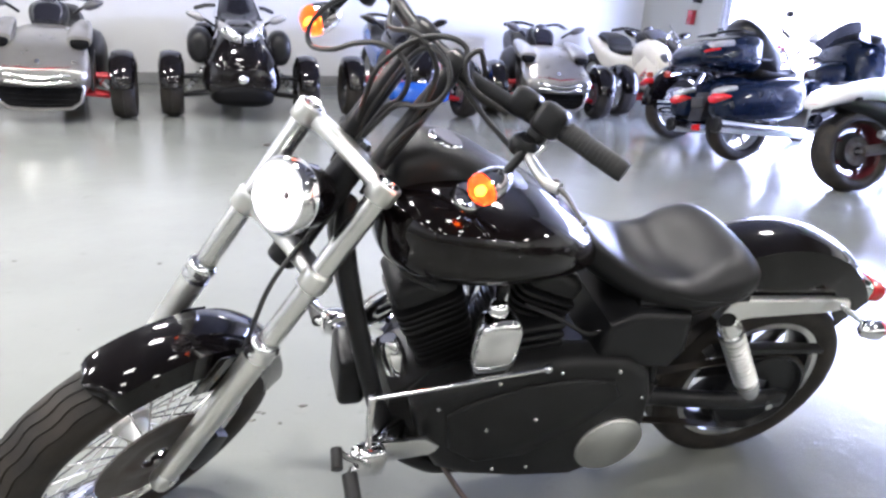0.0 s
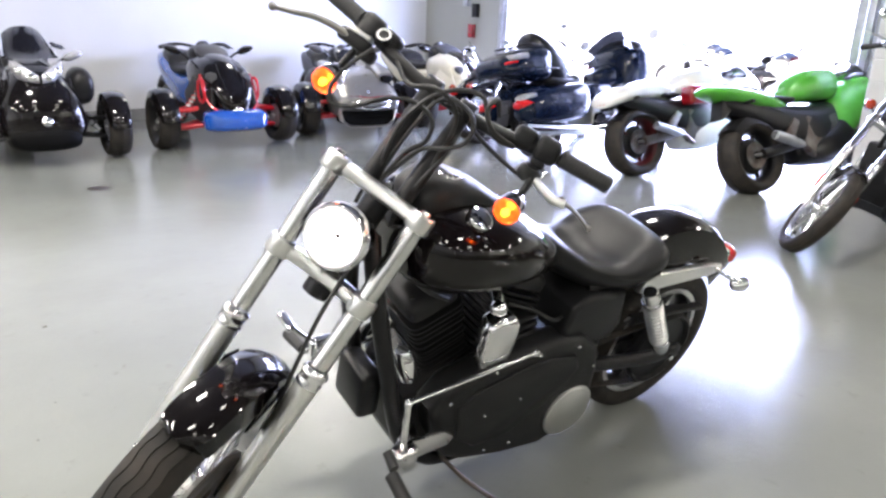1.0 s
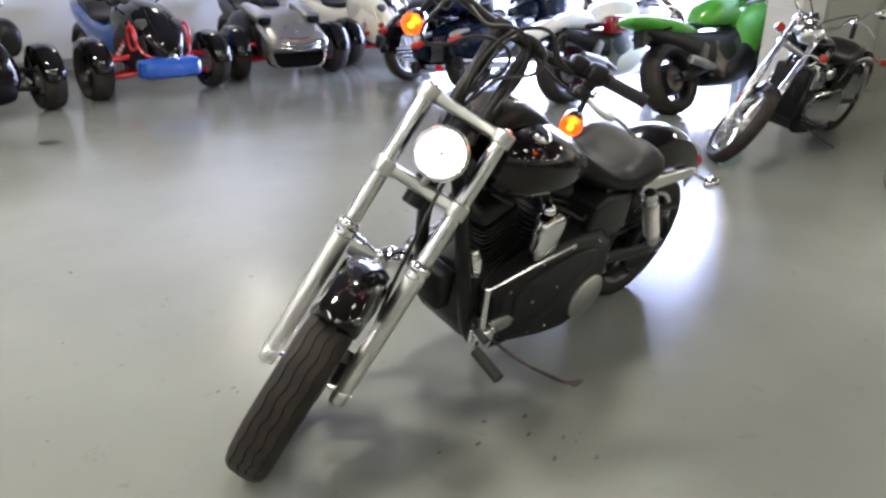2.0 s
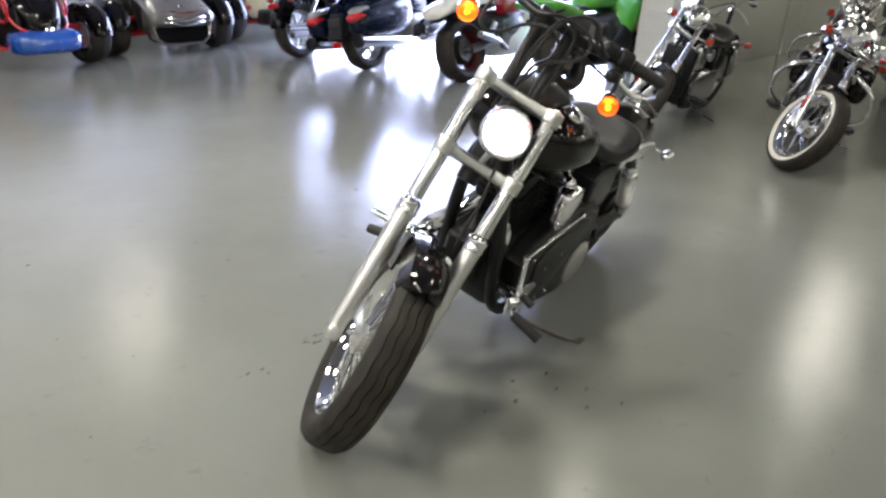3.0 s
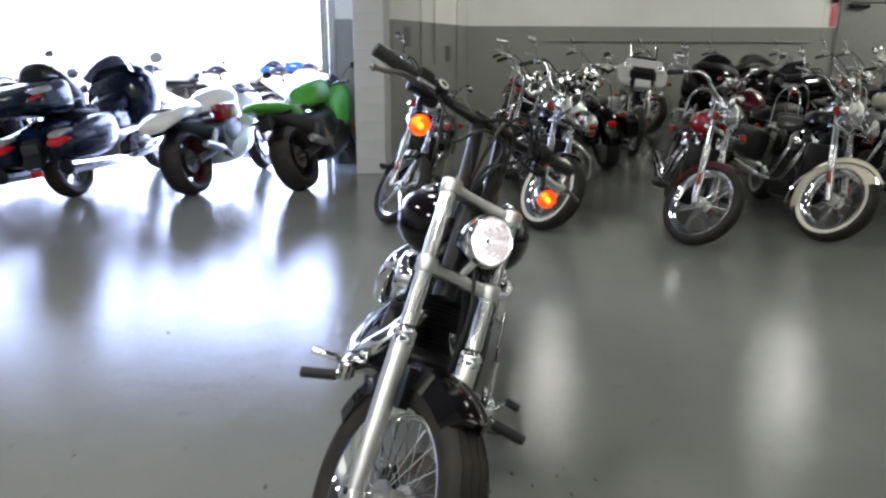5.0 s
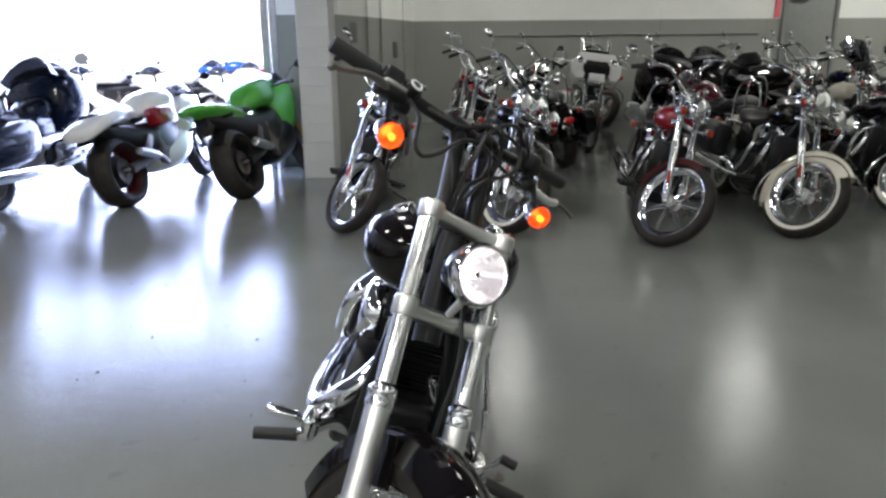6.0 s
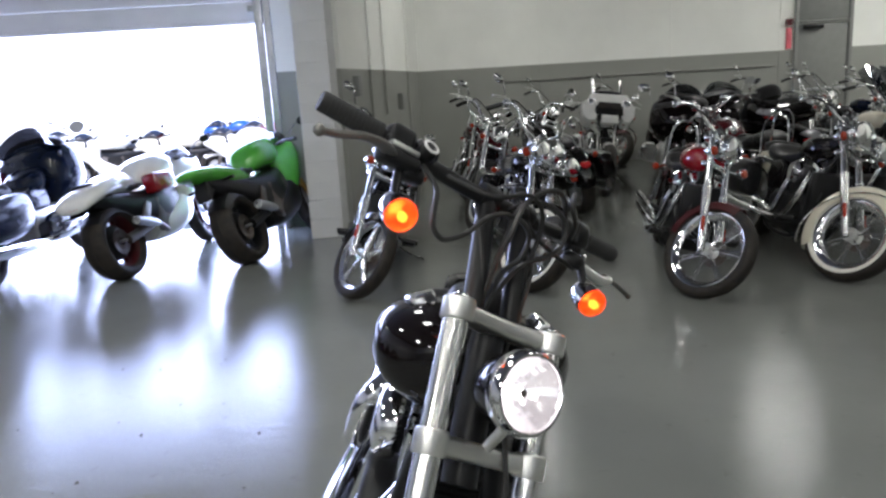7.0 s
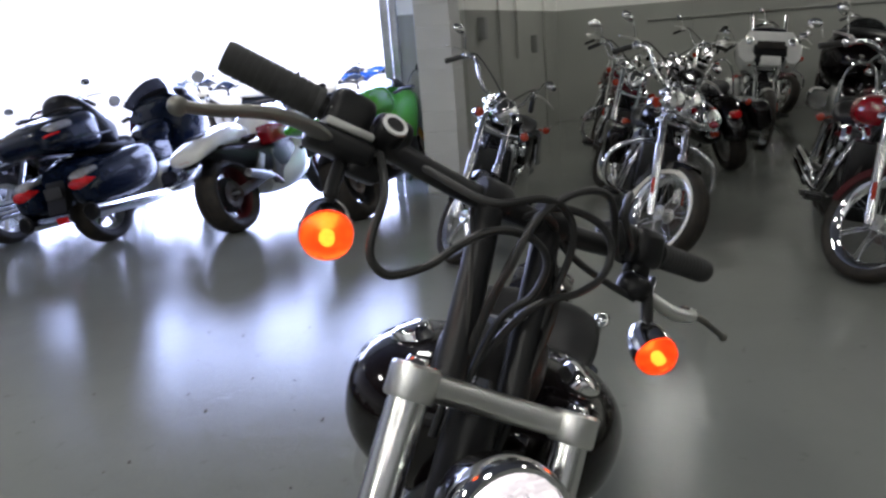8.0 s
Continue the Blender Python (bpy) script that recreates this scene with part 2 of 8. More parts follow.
# ---------------------------------------------------------------- mesh helpers
I4 = Matrix.Identity(4)


def crease(bm, angle=38):
    lim = radians(angle)
    for f in bm.faces:
        f.smooth = True
    for e in bm.edges:
        e.smooth = len(e.link_faces) == 2 and e.calc_face_angle(0) < lim


def mesh_of(name, bm, material, angle=38):
    bmesh.ops.recalc_face_normals(bm, faces=bm.faces)
    crease(bm, angle)
    me = bpy.data.meshes.new(name)
    bm.to_mesh(me)
    bm.free()
    me.materials.append(material)
    return me


def part(name, bm, material, parent=None, label="", m=None, angle=38):
    """Links a bmesh, or a mesh that exists, as one object under a thing or a part."""
    me = bm if isinstance(bm, bpy.types.Mesh) else mesh_of(name, bm, material, angle)
    ob = new(name, me)
    if parent is not None:
        ob.parent = parent
    if m is not None:
        ob.matrix_basis = m
    if label:
        tagged(ob, label)
    return ob


def thing(name, label, category, group="", m=I4, kind=""):
    ob = new(name)
    ob.empty_display_size = 0.1
    ob.matrix_basis = m
    return tagged(ob, label, category, group, kind)


def bm_new():
    return bmesh.new()


def skin(bm, rings, closed=True, cap0=True, cap1=True, loop=False):
    """Faces between rings of points."""
    vs = [[bm.verts.new(p) for p in r] for r in rings]
    n = len(vs[0])
    pairs = list(zip(vs, vs[1:])) + ([(vs[-1], vs[0])] if loop else [])
    for a, b in pairs:
        for i in range(n if closed else n - 1):
            j = (i + 1) % n
            bm.faces.new((a[i], a[j], b[j], b[i]))
    if closed and not loop:
        if cap0:
            bm.faces.new(vs[0][::-1])
        if cap1:
            bm.faces.new(vs[-1])
    return vs


def smooth_path(pts, steps):
    """A Catmull-Rom line through pts."""
    P = [Vector(p) for p in pts]
    if len(P) < 3 or steps < 2:
        return P
    Q = [P[0] * 2 - P[1], *P, P[-1] * 2 - P[-2]]
    out = []
    for i in range(1, len(Q) - 2):
        a, b, c, d = Q[i - 1], Q[i], Q[i + 1], Q[i + 2]
        for k in range(steps):
            t = k / steps
            out.append(0.5 * (2 * b + (c - a) * t + (2 * a - 5 * b + 4 * c - d) * t * t + (3 * b - a - 3 * c + d) * t ** 3))
    return out + [P[-1]]


def tube(bm, pts, r, seg=10, steps=6, m=I4, squash=1.0):
    """A round bar along a smooth line; r: one radius or one for each end."""
    P = smooth_path(pts, steps)
    n = len(P)
    r0, r1 = r if isinstance(r, tuple) else (r, r)
    t0 = (P[1] - P[0]).normalized()
    side = t0.cross(Vector((0, 0, 1)) if abs(t0.z) < 0.9 else Vector((1, 0, 0))).normalized()
    rings = []
    for i, p in enumerate(P):
        t = (P[min(i + 1, n - 1)] - P[max(i - 1, 0)]).normalized()
        side = (side - t * side.dot(t)).normalized()
        up = t.cross(side)
        rad = r0 + (r1 - r0) * i / (n - 1)
        rings.append([m @ (p + rad * (math.cos(a) * side + squash * math.sin(a) * up)) for a in [2 * math.pi * k / seg for k in range(seg)]])
    skin(bm, rings)
    return bm


def lathe(bm, prof, seg=32, m=I4):
    """Turns a profile of (radius, height) round z; a closed profile when its ends meet."""
    loop = (Vector(prof[0]) - Vector(prof[-1])).length < 1e-6
    pr = prof[:-1] if loop else prof
    rings = []
    for k in range(seg):
        a = 2 * math.pi * k / seg
        rings.append([m @ Vector((r * math.cos(a), r * math.sin(a), h)) for r, h in pr])
    vs = [[bm.verts.new(p) for p in r] for r in rings]
    n = len(pr)
    for k in range(seg):
        a, b = vs[k], vs[(k + 1) % seg]
        for i in range(n if loop else n - 1):
            j = (i + 1) % n
            bm.faces.new((a[i], b[i], b[j], a[j]))
    bmesh.ops.remove_doubles(bm, verts=[v for r in vs for v in r], dist=1e-6)
    return bm


def box(bm, c, s, m=I4, bev=0.0, seg=2):
    mm = m @ Matrix.Translation(c) @ Matrix.Diagonal((*s, 1))
    got = bmesh.ops.create_cube(bm, size=1.0, matrix=mm)
    if bev:
        es = {e for v in got["verts"] for e in v.link_edges}
        bmesh.ops.bevel(bm, geom=list(es), offset=bev, segments=seg, profile=0.5, affect="EDGES")
    return bm


def prism(bm, outline, y0, y1, m=I4, bev=0.0, seg=2):
    """A flat outline in x and z, drawn out from y0 to y1, with rounded rims."""
    a = [bm.verts.new(m @ Vector((x, y0, z))) for x, z in outline]
    b = [bm.verts.new(m @ Vector((x, y1, z))) for x, z in outline]
    n = len(a)
    f0, f1 = bm.faces.new(a), bm.faces.new(b[::-1])
    for i in range(n):
        j = (i + 1) % n
        bm.faces.new((a[j], a[i], b[i], b[j]))
    if bev:
        bmesh.ops.bevel(bm, geom=list({e for f in (f0, f1) for e in f.edges}), offset=bev, segments=seg, profile=0.6, affect="EDGES")
    return bm


def ell(x, cy, cz, hw, up, dn, n=2.4, seg=24):
    """A superellipse ring across x, with its own height above and below its middle."""
    out = []
    for k in range(seg):
        a = 2 * math.pi * k / seg
        c, s = math.cos(a), math.sin(a)
        out.append(Vector((x, cy + hw * math.copysign(abs(c) ** (2 / n), c), cz + (up if s > 0 else dn) * math.copysign(abs(s) ** (2 / n), s))))
    return out


def spline_rows(rows, steps):
    """Rows of numbers, made denser along a smooth line."""
    out = []
    Q = [rows[0], *rows, rows[-1]]
    for i in range(1, len(Q) - 2):
        for k in range(steps):
            t = k / steps
            out.append(tuple(0.5 * (2 * b + (c - a) * t + (2 * a - 5 * b + 4 * c - d) * t * t + (3 * b - a - 3 * c + d) * t ** 3)
                             for a, b, c, d in zip(Q[i - 1], Q[i], Q[i + 1], Q[i + 2])))
    return out + [tuple(rows[-1])]


def body_loft(bm, rows, m=I4, n=2.4, seg=24, steps=4, cy=0.0):
    """Rows of (x, middle z, half width, height above, height below)."""
    rings = [[m @ p for p in ell(x, cy, cz, max(hw, 0.002), max(up, 0.002), max(dn, 0.002), n, seg)] for x, cz, hw, up, dn in spline_rows(rows, steps)]
    skin(bm, rings)
    return bm


def fender(bm, c, R, hw, a0, a1, m=I4, depth=0.05, thick=0.004, seg=28, crown=0.03, taper=0.0, tip=0.0):
    """A curved mudguard round the point c=(x, z), from angle a0 to a1 (degrees, 0 ahead, 90 up)."""
    rings = []
    for k in range(seg + 1):
        f = k / seg
        a = radians(a0 + (a1 - a0) * f)
        w = hw * (1 - taper * abs(2 * f - 1) ** 3)
        if tip and f < tip:
            w *= 0.3 + 0.7 * math.sqrt(1 - (1 - f / tip) ** 2)
        prof = []
        N = 10
        for i in range(N + 1):
            s = -1 + 2 * i / N
            prof.append((s * w, R - crown * abs(s) ** 2.2 - (depth if abs(s) == 1 else 0)))
        inner = [(y * (1 - thick / max(w, 0.01)), r - thick) for y, r in prof][::-1]
        rings.append([m @ Vector((c[0] + r * math.cos(a), y, c[1] + r * math.sin(a))) for y, r in prof + inner])
    skin(bm, rings)
    return bm


def wheel_axis(x, y, z):
    """Local z to the left (y)."""
    return Matrix.Translation((x, y, z)) @ Matrix.Rotation(radians(-90), 4, "X")


def tyre_mesh(R, W, rim_r, zig=True, seg=72, name="tyre"):
    """A tyre round local z; zigzag grooves are cut into its tread."""
    bm = bm_new()
    cols = []                                    # half-profile: (lateral, radius, zig share)
    H = R - rim_r
    side = [(-0.36, rim_r, 0), (-0.47, rim_r + 0.25 * H, 0), (-0.5, rim_r + 0.55 * H, 0), (-0.45, R - 0.2 * H, 0)]
    tread = []
    grooves = (-0.3, -0.1, 0.1, 0.3) if zig else (0.0,)

    def rad(s):
        return R - 0.55 * W * (abs(s) ** 2.2)
    marks = []
    for g in grooves:
        marks += [(g - 0.016, 0.0), (g - 0.01, -0.004), (g + 0.01, -0.004), (g + 0.016, 0.0)]
    marks += [(-0.2, 0.0), (0.2, 0.0)] if zig else [(-0.25, 0.0), (0.25, 0.0)]
    marks.sort()
    tread = [(s, rad(s) + d, 1) for s, d in marks]
    cols = side + tread + [(-s, r, z) for s, r, z in side[::-1]]
    rings = []
    for k in range(seg):
        a = 2 * math.pi * k / seg
        off = (0.024 if k % 4 < 2 else -0.024) if zig else 0.0
        ring = []
        for s, r, z in cols:
            ss = s + off * z * (1 - abs(s))
            ring.append(Vector((r * math.cos(a), r * math.sin(a), ss * W)))
        rings.append(ring)
    skin(bm, rings, closed=True, loop=True)
    return mesh_of(name, bm, M_RUBBER, 50)


CACHE = {}


def cached(key, make):
    if key not in CACHE:
        CACHE[key] = make()
    return CACHE[key]


def rim_mesh(r, w, material, name="rim", deep=0.03):
    bm = bm_new()
    lathe(bm, [(r, -w / 2), (r + 0.012, -w / 2), (r + 0.012, -w / 2 + 0.006), (r - 0.008, -w / 2 + 0.018), (r - 0.018, 0), (r - 0.008, w / 2 - 0.018), (r + 0.012, w / 2 - 0.006),
               (r + 0.012, w / 2), (r, w / 2), (r - deep * 0.67, w / 2 - 0.018), (r - deep, 0), (r - deep * 0.67, -w / 2 + 0.018), (r, -w / 2)], 56)
    return mesh_of(name, bm, material)


def hub_mesh(rh, w, material):
    bm = bm_new()
    lathe(bm, [(0, -w / 2 - 0.02), (0.02, -w / 2 - 0.02), (0.022, -w / 2), (rh, -w / 2), (rh, -w / 2 + 0.012), (rh * 0.7, -w / 2 + 0.02), (rh * 0.62, 0), (rh * 0.7, w / 2 - 0.02),
               (rh, w / 2 - 0.012), (rh, w / 2), (0.022, w / 2), (0.02, w / 2 + 0.02), (0, w / 2 + 0.02)], 24)
    return mesh_of("hub", bm, material)


def spoked_wheel(parent, m, R, W, rim_r, n=40, rim_mat=None, tyre_zig=True, white=False, hub_r=0.045, seg=72):
    """Tyre, rim, hub and wire spokes under a wheel part."""
    rim_mat = rim_mat or M_CHROME
    part("tyre", cached(("tyre", R, W, tyre_zig, seg), lambda: tyre_mesh(R, W, rim_r, tyre_zig, seg)), None, parent, m=m)
    part("rim", cached(("rim", rim_r, W, rim_mat.name), lambda: rim_mesh(rim_r - 0.004, W * 0.74, rim_mat, deep=0.03 if tyre_zig else 0.044)), None, parent, m=m)
    part("hub", cached(("hub", hub_r, rim_mat.name), lambda: hub_mesh(hub_r, 0.09, M_ALU)), None, parent, m=m)
    if white:
        part("whitewall", cached(("ww", R, W), lambda: whitewall_mesh(R, W, rim_r)), None, parent, m=m)

    def make():
        bm = bm_new()
        tube(bm, [(hub_r * 0.9, 0.012, 0.036), (rim_r - 0.022, 0.075, 0.006)], 0.0022 if tyre_zig else 0.003, 5, 1)
        return mesh_of("spoke", bm, M_CHROME)
    me = cached(("spoke", rim_r, hub_r, tyre_zig), make)
    for k in range(n):
        turn = Matrix.Rotation(2 * math.pi * (k // 2 + 0.25 * (k % 2)) / (n / 2), 4, "Z")
        flip = Matrix.Diagonal((1, -1 if (k // 2) % 2 else 1, 1 if k % 2 else -1, 1))
        part("spoke", me, None, parent, m=m @ turn @ flip)


def whitewall_mesh(R, W, rim_r):
    bm = bm_new()
    H = R - rim_r
    for s in (-1, 1):
        y = s * W
        lathe(bm, [(rim_r + 0.08 * H, 0.422 * y), (rim_r + 0.24 * H, 0.49 * y), (rim_r + 0.4 * H, 0.508 * y), (rim_r + 0.48 * H, 0.511 * y)], 48)
    return mesh_of("whitewall", bm, M_WHITEWALL)


def cast_wheel(parent, m, R, W, rim_r, n=7, mat_=None, zig=False, seg=48, sw=0.03, white=False):
    mat_ = mat_ or M_ALU
    part("tyre", cached(("tyre", R, W, zig, seg), lambda: tyre_mesh(R, W, rim_r, zig, seg)), None, parent, m=m)
    if white:
        part("whitewall", cached(("ww", R, W), lambda: whitewall_mesh(R, W, rim_r)), None, parent, m=m)

    def make():
        bm = bm_new()
        r, w = rim_r - 0.002, W * 0.72
        lathe(bm, [(r, -w / 2), (r + 0.01, -w / 2), (r + 0.01, w / 2), (r, w / 2), (r - 0.025, w / 4), (r - 0.03, 0), (r - 0.025, -w / 4), (r, -w / 2)], 48)
        lathe(bm, [(0, -0.05), (0.045, -0.05), (0.055, -0.03), (0.055, 0.03), (0.045, 0.05), (0, 0.05)], 20)
        for k in range(n):
            a = 2 * math.pi * k / n
            mm = Matrix.Rotation(a, 4, "Z")
            rings = []
            for f in (0.0, 0.25, 0.6, 1.0):
                x = 0.045 + (r - 0.075) * f + 0.025 * f
                hw, hz = sw * (0.9 - 0.35 * math.sin(f * math.pi) * 0.8), 0.03 - 0.012 * f
                rings.append([mm @ Vector((x, hw * math.cos(q), hz * math.sin(q))) for q in [2 * math.pi * i / 10 for i in range(10)]])
            skin(bm, rings)
        return mesh_of("rim", bm, mat_)
    part("rim", cached(("cast", rim_r, W, n, mat_.name, sw), make), None, parent, m=m)


def disc_mesh(r, material):
    bm = bm_new()
    lathe(bm, [(0.035, -0.006), (0.06, -0.006), (0.07, -0.0015), (r * 0.6, -0.0015), (r * 0.63, -0.0028), (r, -0.0028), (r, 0.0028), (r * 0.63, 0.0028), (r * 0.6, 0.0015), (0.07, 0.0015), (0.06, 0.006), (0.035, 0.006), (0.035, -0.006)], 40)
    return mesh_of("brake_disc", bm, material)


# ---------------------------------------------------------------- the building
WALL_X, DOOR_X, TRIKE_Y = 12.5, 8.0, 9.75
DOOR_Y0, DOOR_Y1, DOOR_TOP = 2.93, 8.0, 2.32
CEIL_Z = 4.6
BACK_X, BACK_Y = -7.0, -9.5


def setting(name, bm, material, label, category):
    return tagged(part(name, bm, material), label, category, kind="structure")


def slab(bm, z0, z1):
    """The plan of the hall, with the deeper bay beside the loading door."""
    plan = [(BACK_X - 0.3, BACK_Y - 0.3), (WALL_X + 0.3, BACK_Y - 0.3), (WALL_X + 0.3, 2.3), (DOOR_X + 0.24, 2.3), (DOOR_X + 0.24, TRIKE_Y + 0.3), (BACK_X - 0.3, TRIKE_Y + 0.3)]
    lo = [bm.verts.new((x, y, z0)) for x, y in plan]
    hi = [bm.verts.new((x, y, z1)) for x, y in plan]
    bm.faces.new(lo[::-1])
    bm.faces.new(hi)
    for i in range(6):
        j = (i + 1) % 6
        bm.faces.new((lo[i], lo[j], hi[j], hi[i]))


def build_room():
    bm = bm_new()
    slab(bm, -0.2, 0.0)
    setting("floor", bm, M_FLOOR, "glossy grey epoxy painted concrete showroom floor", "floor")
    bm = bm_new()
    slab(bm, CEIL_Z, CEIL_Z + 0.2)
    setting("ceiling", bm, M_CEIL, "plain dark grey showroom ceiling above the machines", "ceiling")
    bm = bm_new()
    box(bm, ((BACK_X + DOOR_X) / 2 + 0.12, TRIKE_Y + 0.12, CEIL_Z / 2), (DOOR_X - BACK_X + 0.24, 0.24, CEIL_Z))
    setting("wall_north", bm, M_WALL_PALE, "pale grey painted wall behind the three-wheelers", "wall")
    bm = bm_new()
    box(bm, ((BACK_X + DOOR_X) / 2, TRIKE_Y - 0.012, 0.07), (DOOR_X - BACK_X, 0.02, 0.14), bev=0.004)
    setting("baseboard", bm, M_BASE, "dark grey skirting along the pale wall", "baseboard")
    # door wall, in pieces round the opening
    bm = bm_new()
    box(bm, (DOOR_X + 0.12, (DOOR_Y1 + TRIKE_Y) / 2, CEIL_Z / 2), (0.24, TRIKE_Y - DOOR_Y1, CEIL_Z))
    box(bm, (DOOR_X + 0.12, (DOOR_Y0 + DOOR_Y1) / 2, (3.6 + CEIL_Z) / 2), (0.24, DOOR_Y1 - DOOR_Y0, CEIL_Z - 3.6))
    box(bm, (DOOR_X + 0.12, (2.2 + DOOR_Y0) / 2, CEIL_Z / 2), (0.24, DOOR_Y0 - 2.2, CEIL_Z))
    setting("wall_east", bm, M_WALL, "two-tone grey and white painted wall round the loading door", "wall")
    # slanting return wall from the pillar to the far corner
    a, b = Vector((DOOR_X, 2.2, 0)), Vector((WALL_X, 1.22, 0))
    d = (b - a)
    ang = math.degrees(math.atan2(d.y, d.x))
    bm = bm_new()
    box(bm, (d.length / 2, 0.12, CEIL_Z / 2), (d.length, 0.24, CEIL_Z), pose(a.x, a.y, 0, 0, 0, ang))
    ret = setting("wall_return", bm, M_WALL, "two-tone grey return wall with conduits on it", "wall")
    for s, z0, z1 in ((1.2, 0.3, CEIL_Z), (2.0, 1.15, CEIL_Z), (3.6, 0.0, CEIL_Z)):
        bm = bm_new()
        tube(bm, [(s, -0.03, z0), (s, -0.03, z1)], 0.018, 8, 1, pose(a.x, a.y, 0, 0, 0, ang))
        part("conduit", bm, M_WALL, ret)
    for s, z in ((0.5, 1.55), (2.9, 1.3)):
        bm = bm_new()
        box(bm, (s, -0.04, z), (0.12, 0.08, 0.24), pose(a.x, a.y, 0, 0, 0, ang), 0.008)
        part("switch_box", bm, M_DOORGREY, ret, "grey metal switch box")
    bm = bm_new()
    box(bm, (WALL_X + 0.12, (1.22 + BACK_Y) / 2, CEIL_Z / 2), (0.24, 1.22 - BACK_Y, CEIL_Z))
    far = setting("wall_far", bm, M_WALL, "far wall painted dark grey below and white above", "wall")
    for y in (-0.9, -3.2, -5.15, -7.4):
        bm = bm_new()
        box(bm, (WALL_X - 0.004, y, CEIL_Z / 2), (0.012, 0.03, CEIL_Z), bev=0.002)
        part("seam_strip", bm, M_WALL, far)
    bm = bm_new()
    tube(bm, [(WALL_X - 0.03, -0.2, 1.5), (WALL_X - 0.03, -5.0, 1.5)], 0.014, 8, 1)
    part("conduit", bm, M_WALL, far)
    # exit door in the far wall
    bm = bm_new()
    for y in (-5.42, -6.4):
        box(bm, (WALL_X - 0.02, y, 1.5), (0.08, 0.06, 3.0), bev=0.006)
    box(bm, (WALL_X - 0.02, -5.91, 3.0), (0.08, 1.04, 0.06), bev=0.006)
    box(bm, (WALL_X - 0.02, -5.91, 2.2), (0.08, 0.92, 0.04), bev=0.006)
    door = setting("door_1", bm, M_DOORGREY, "closed grey steel exit door with a panel above", "door")
    bm = bm_new()
    box(bm, (WALL_X - 0.008, -5.91, 1.09), (0.03, 0.9, 2.16), bev=0.004)
    part("door_leaf", bm, M_DOORGREY, door)
    bm = bm_new()
    box(bm, (WALL_X - 0.008, -5.91, 2.6), (0.03, 0.9, 0.74), bev=0.004)
    part("transom_panel", bm, M_DOORGREY, door)
    bm = bm_new()
    box(bm, (WALL_X - 0.08, -5.7, 2.12), (0.09, 0.34, 0.07), bev=0.01)
    part("door_closer", bm, M_SATIN, door)
    bm = bm_new()
    box(bm, (WALL_X - 0.05, -6.0, 1.05), (0.05, 0.7, 0.05), bev=0.01)
    part("push_bar", bm, M_STEEL, door)
    bell = thing("fire_alarm", "small dark alarm with a red tag on the wall", "alarm")
    bm = bm_new()
    box(bm, (WALL_X - 0.05, -5.28, 2.22), (0.1, 0.12, 0.12), bev=0.02)
    part("alarm_body", bm, M_MAROON, bell)
    bm = bm_new()
    box(bm, (WALL_X - 0.02, -5.3, 1.95), (0.02, 0.1, 0.36), bev=0.004)
    part("hanging_tag", bm, M_SCARLET, bell)
    # walls behind the viewer
    bm = bm_new()
    box(bm, (BACK_X - 0.12, (BACK_Y + TRIKE_Y) / 2, CEIL_Z / 2), (0.24, TRIKE_Y - BACK_Y + 0.48, CEIL_Z))
    setting("wall_west", bm, M_WALL, "two-tone painted wall on the far side of the showroom", "wall")
    bm = bm_new()
    box(bm, ((BACK_X + WALL_X) / 2, BACK_Y - 0.12, CEIL_Z / 2), (WALL_X - BACK_X, 0.24, CEIL_Z))
    setting("wall_south", bm, M_WALL, "two-tone painted wall behind the viewer", "wall")
    # the roll-up door, raised to head height
    bm = bm_new()
    n = 7
    for k in range(n):
        z0 = DOOR_TOP + k * 0.2
        box(bm, (DOOR_X + 0.06, (DOOR_Y0 + DOOR_Y1) / 2, z0 + 0.1), (0.045, DOOR_Y1 - DOOR_Y0 - 0.02, 0.192), bev=0.008)
    roll = setting("loading_door", bm, M_DOORWHITE, "white sectional loading door raised to head height", "door")
    bm = bm_new()
    box(bm, (DOOR_X + 0.06, (DOOR_Y0 + DOOR_Y1) / 2, DOOR_TOP - 0.02), (0.06, DOOR_Y1 - DOOR_Y0 - 0.02, 0.05), bev=0.012)
    part("bottom_rail", bm, M_DOORWHITE, roll)
    for y in (DOOR_Y0 + 0.02, DOOR_Y1 - 0.02):
        bm = bm_new()
        box(bm, (DOOR_X - 0.03, y, 1.8), (0.1, 0.07, 3.6), bev=0.004)
        box(bm, (DOOR_X - 0.055, y + (0.09 if y < 5 else -0.09), 1.8), (0.03, 0.09, 3.6), bev=0.004)
        part("guide_rail", bm, M_STEEL, roll)
    for z in (DOOR_TOP + 0.12, DOOR_TOP + 0.52):
        bm = bm_new()
        box(bm, (DOOR_X + 0.02, DOOR_Y0 + 0.16, z), (0.04, 0.14, 0.06), bev=0.006)
        part("hinge", bm, M_STEEL, roll)
    # boxes beside the door
    for y, z, h, mt, nm in ((8.55, 1.5, 0.2, M_SATIN, "door_switch"), (8.75, 1.62, 0.12, M_STEEL, "wall_socket"), (8.62, 1.2, 0.2, M_REDPAINT, "alarm_call_point")):
        bm = bm_new()
        box(bm, (DOOR_X - 0.04, y, z), (0.08, 0.1, h), bev=0.008)
        tagged(part(nm, bm, mt), "small box on the wall beside the loading door", "wall box")


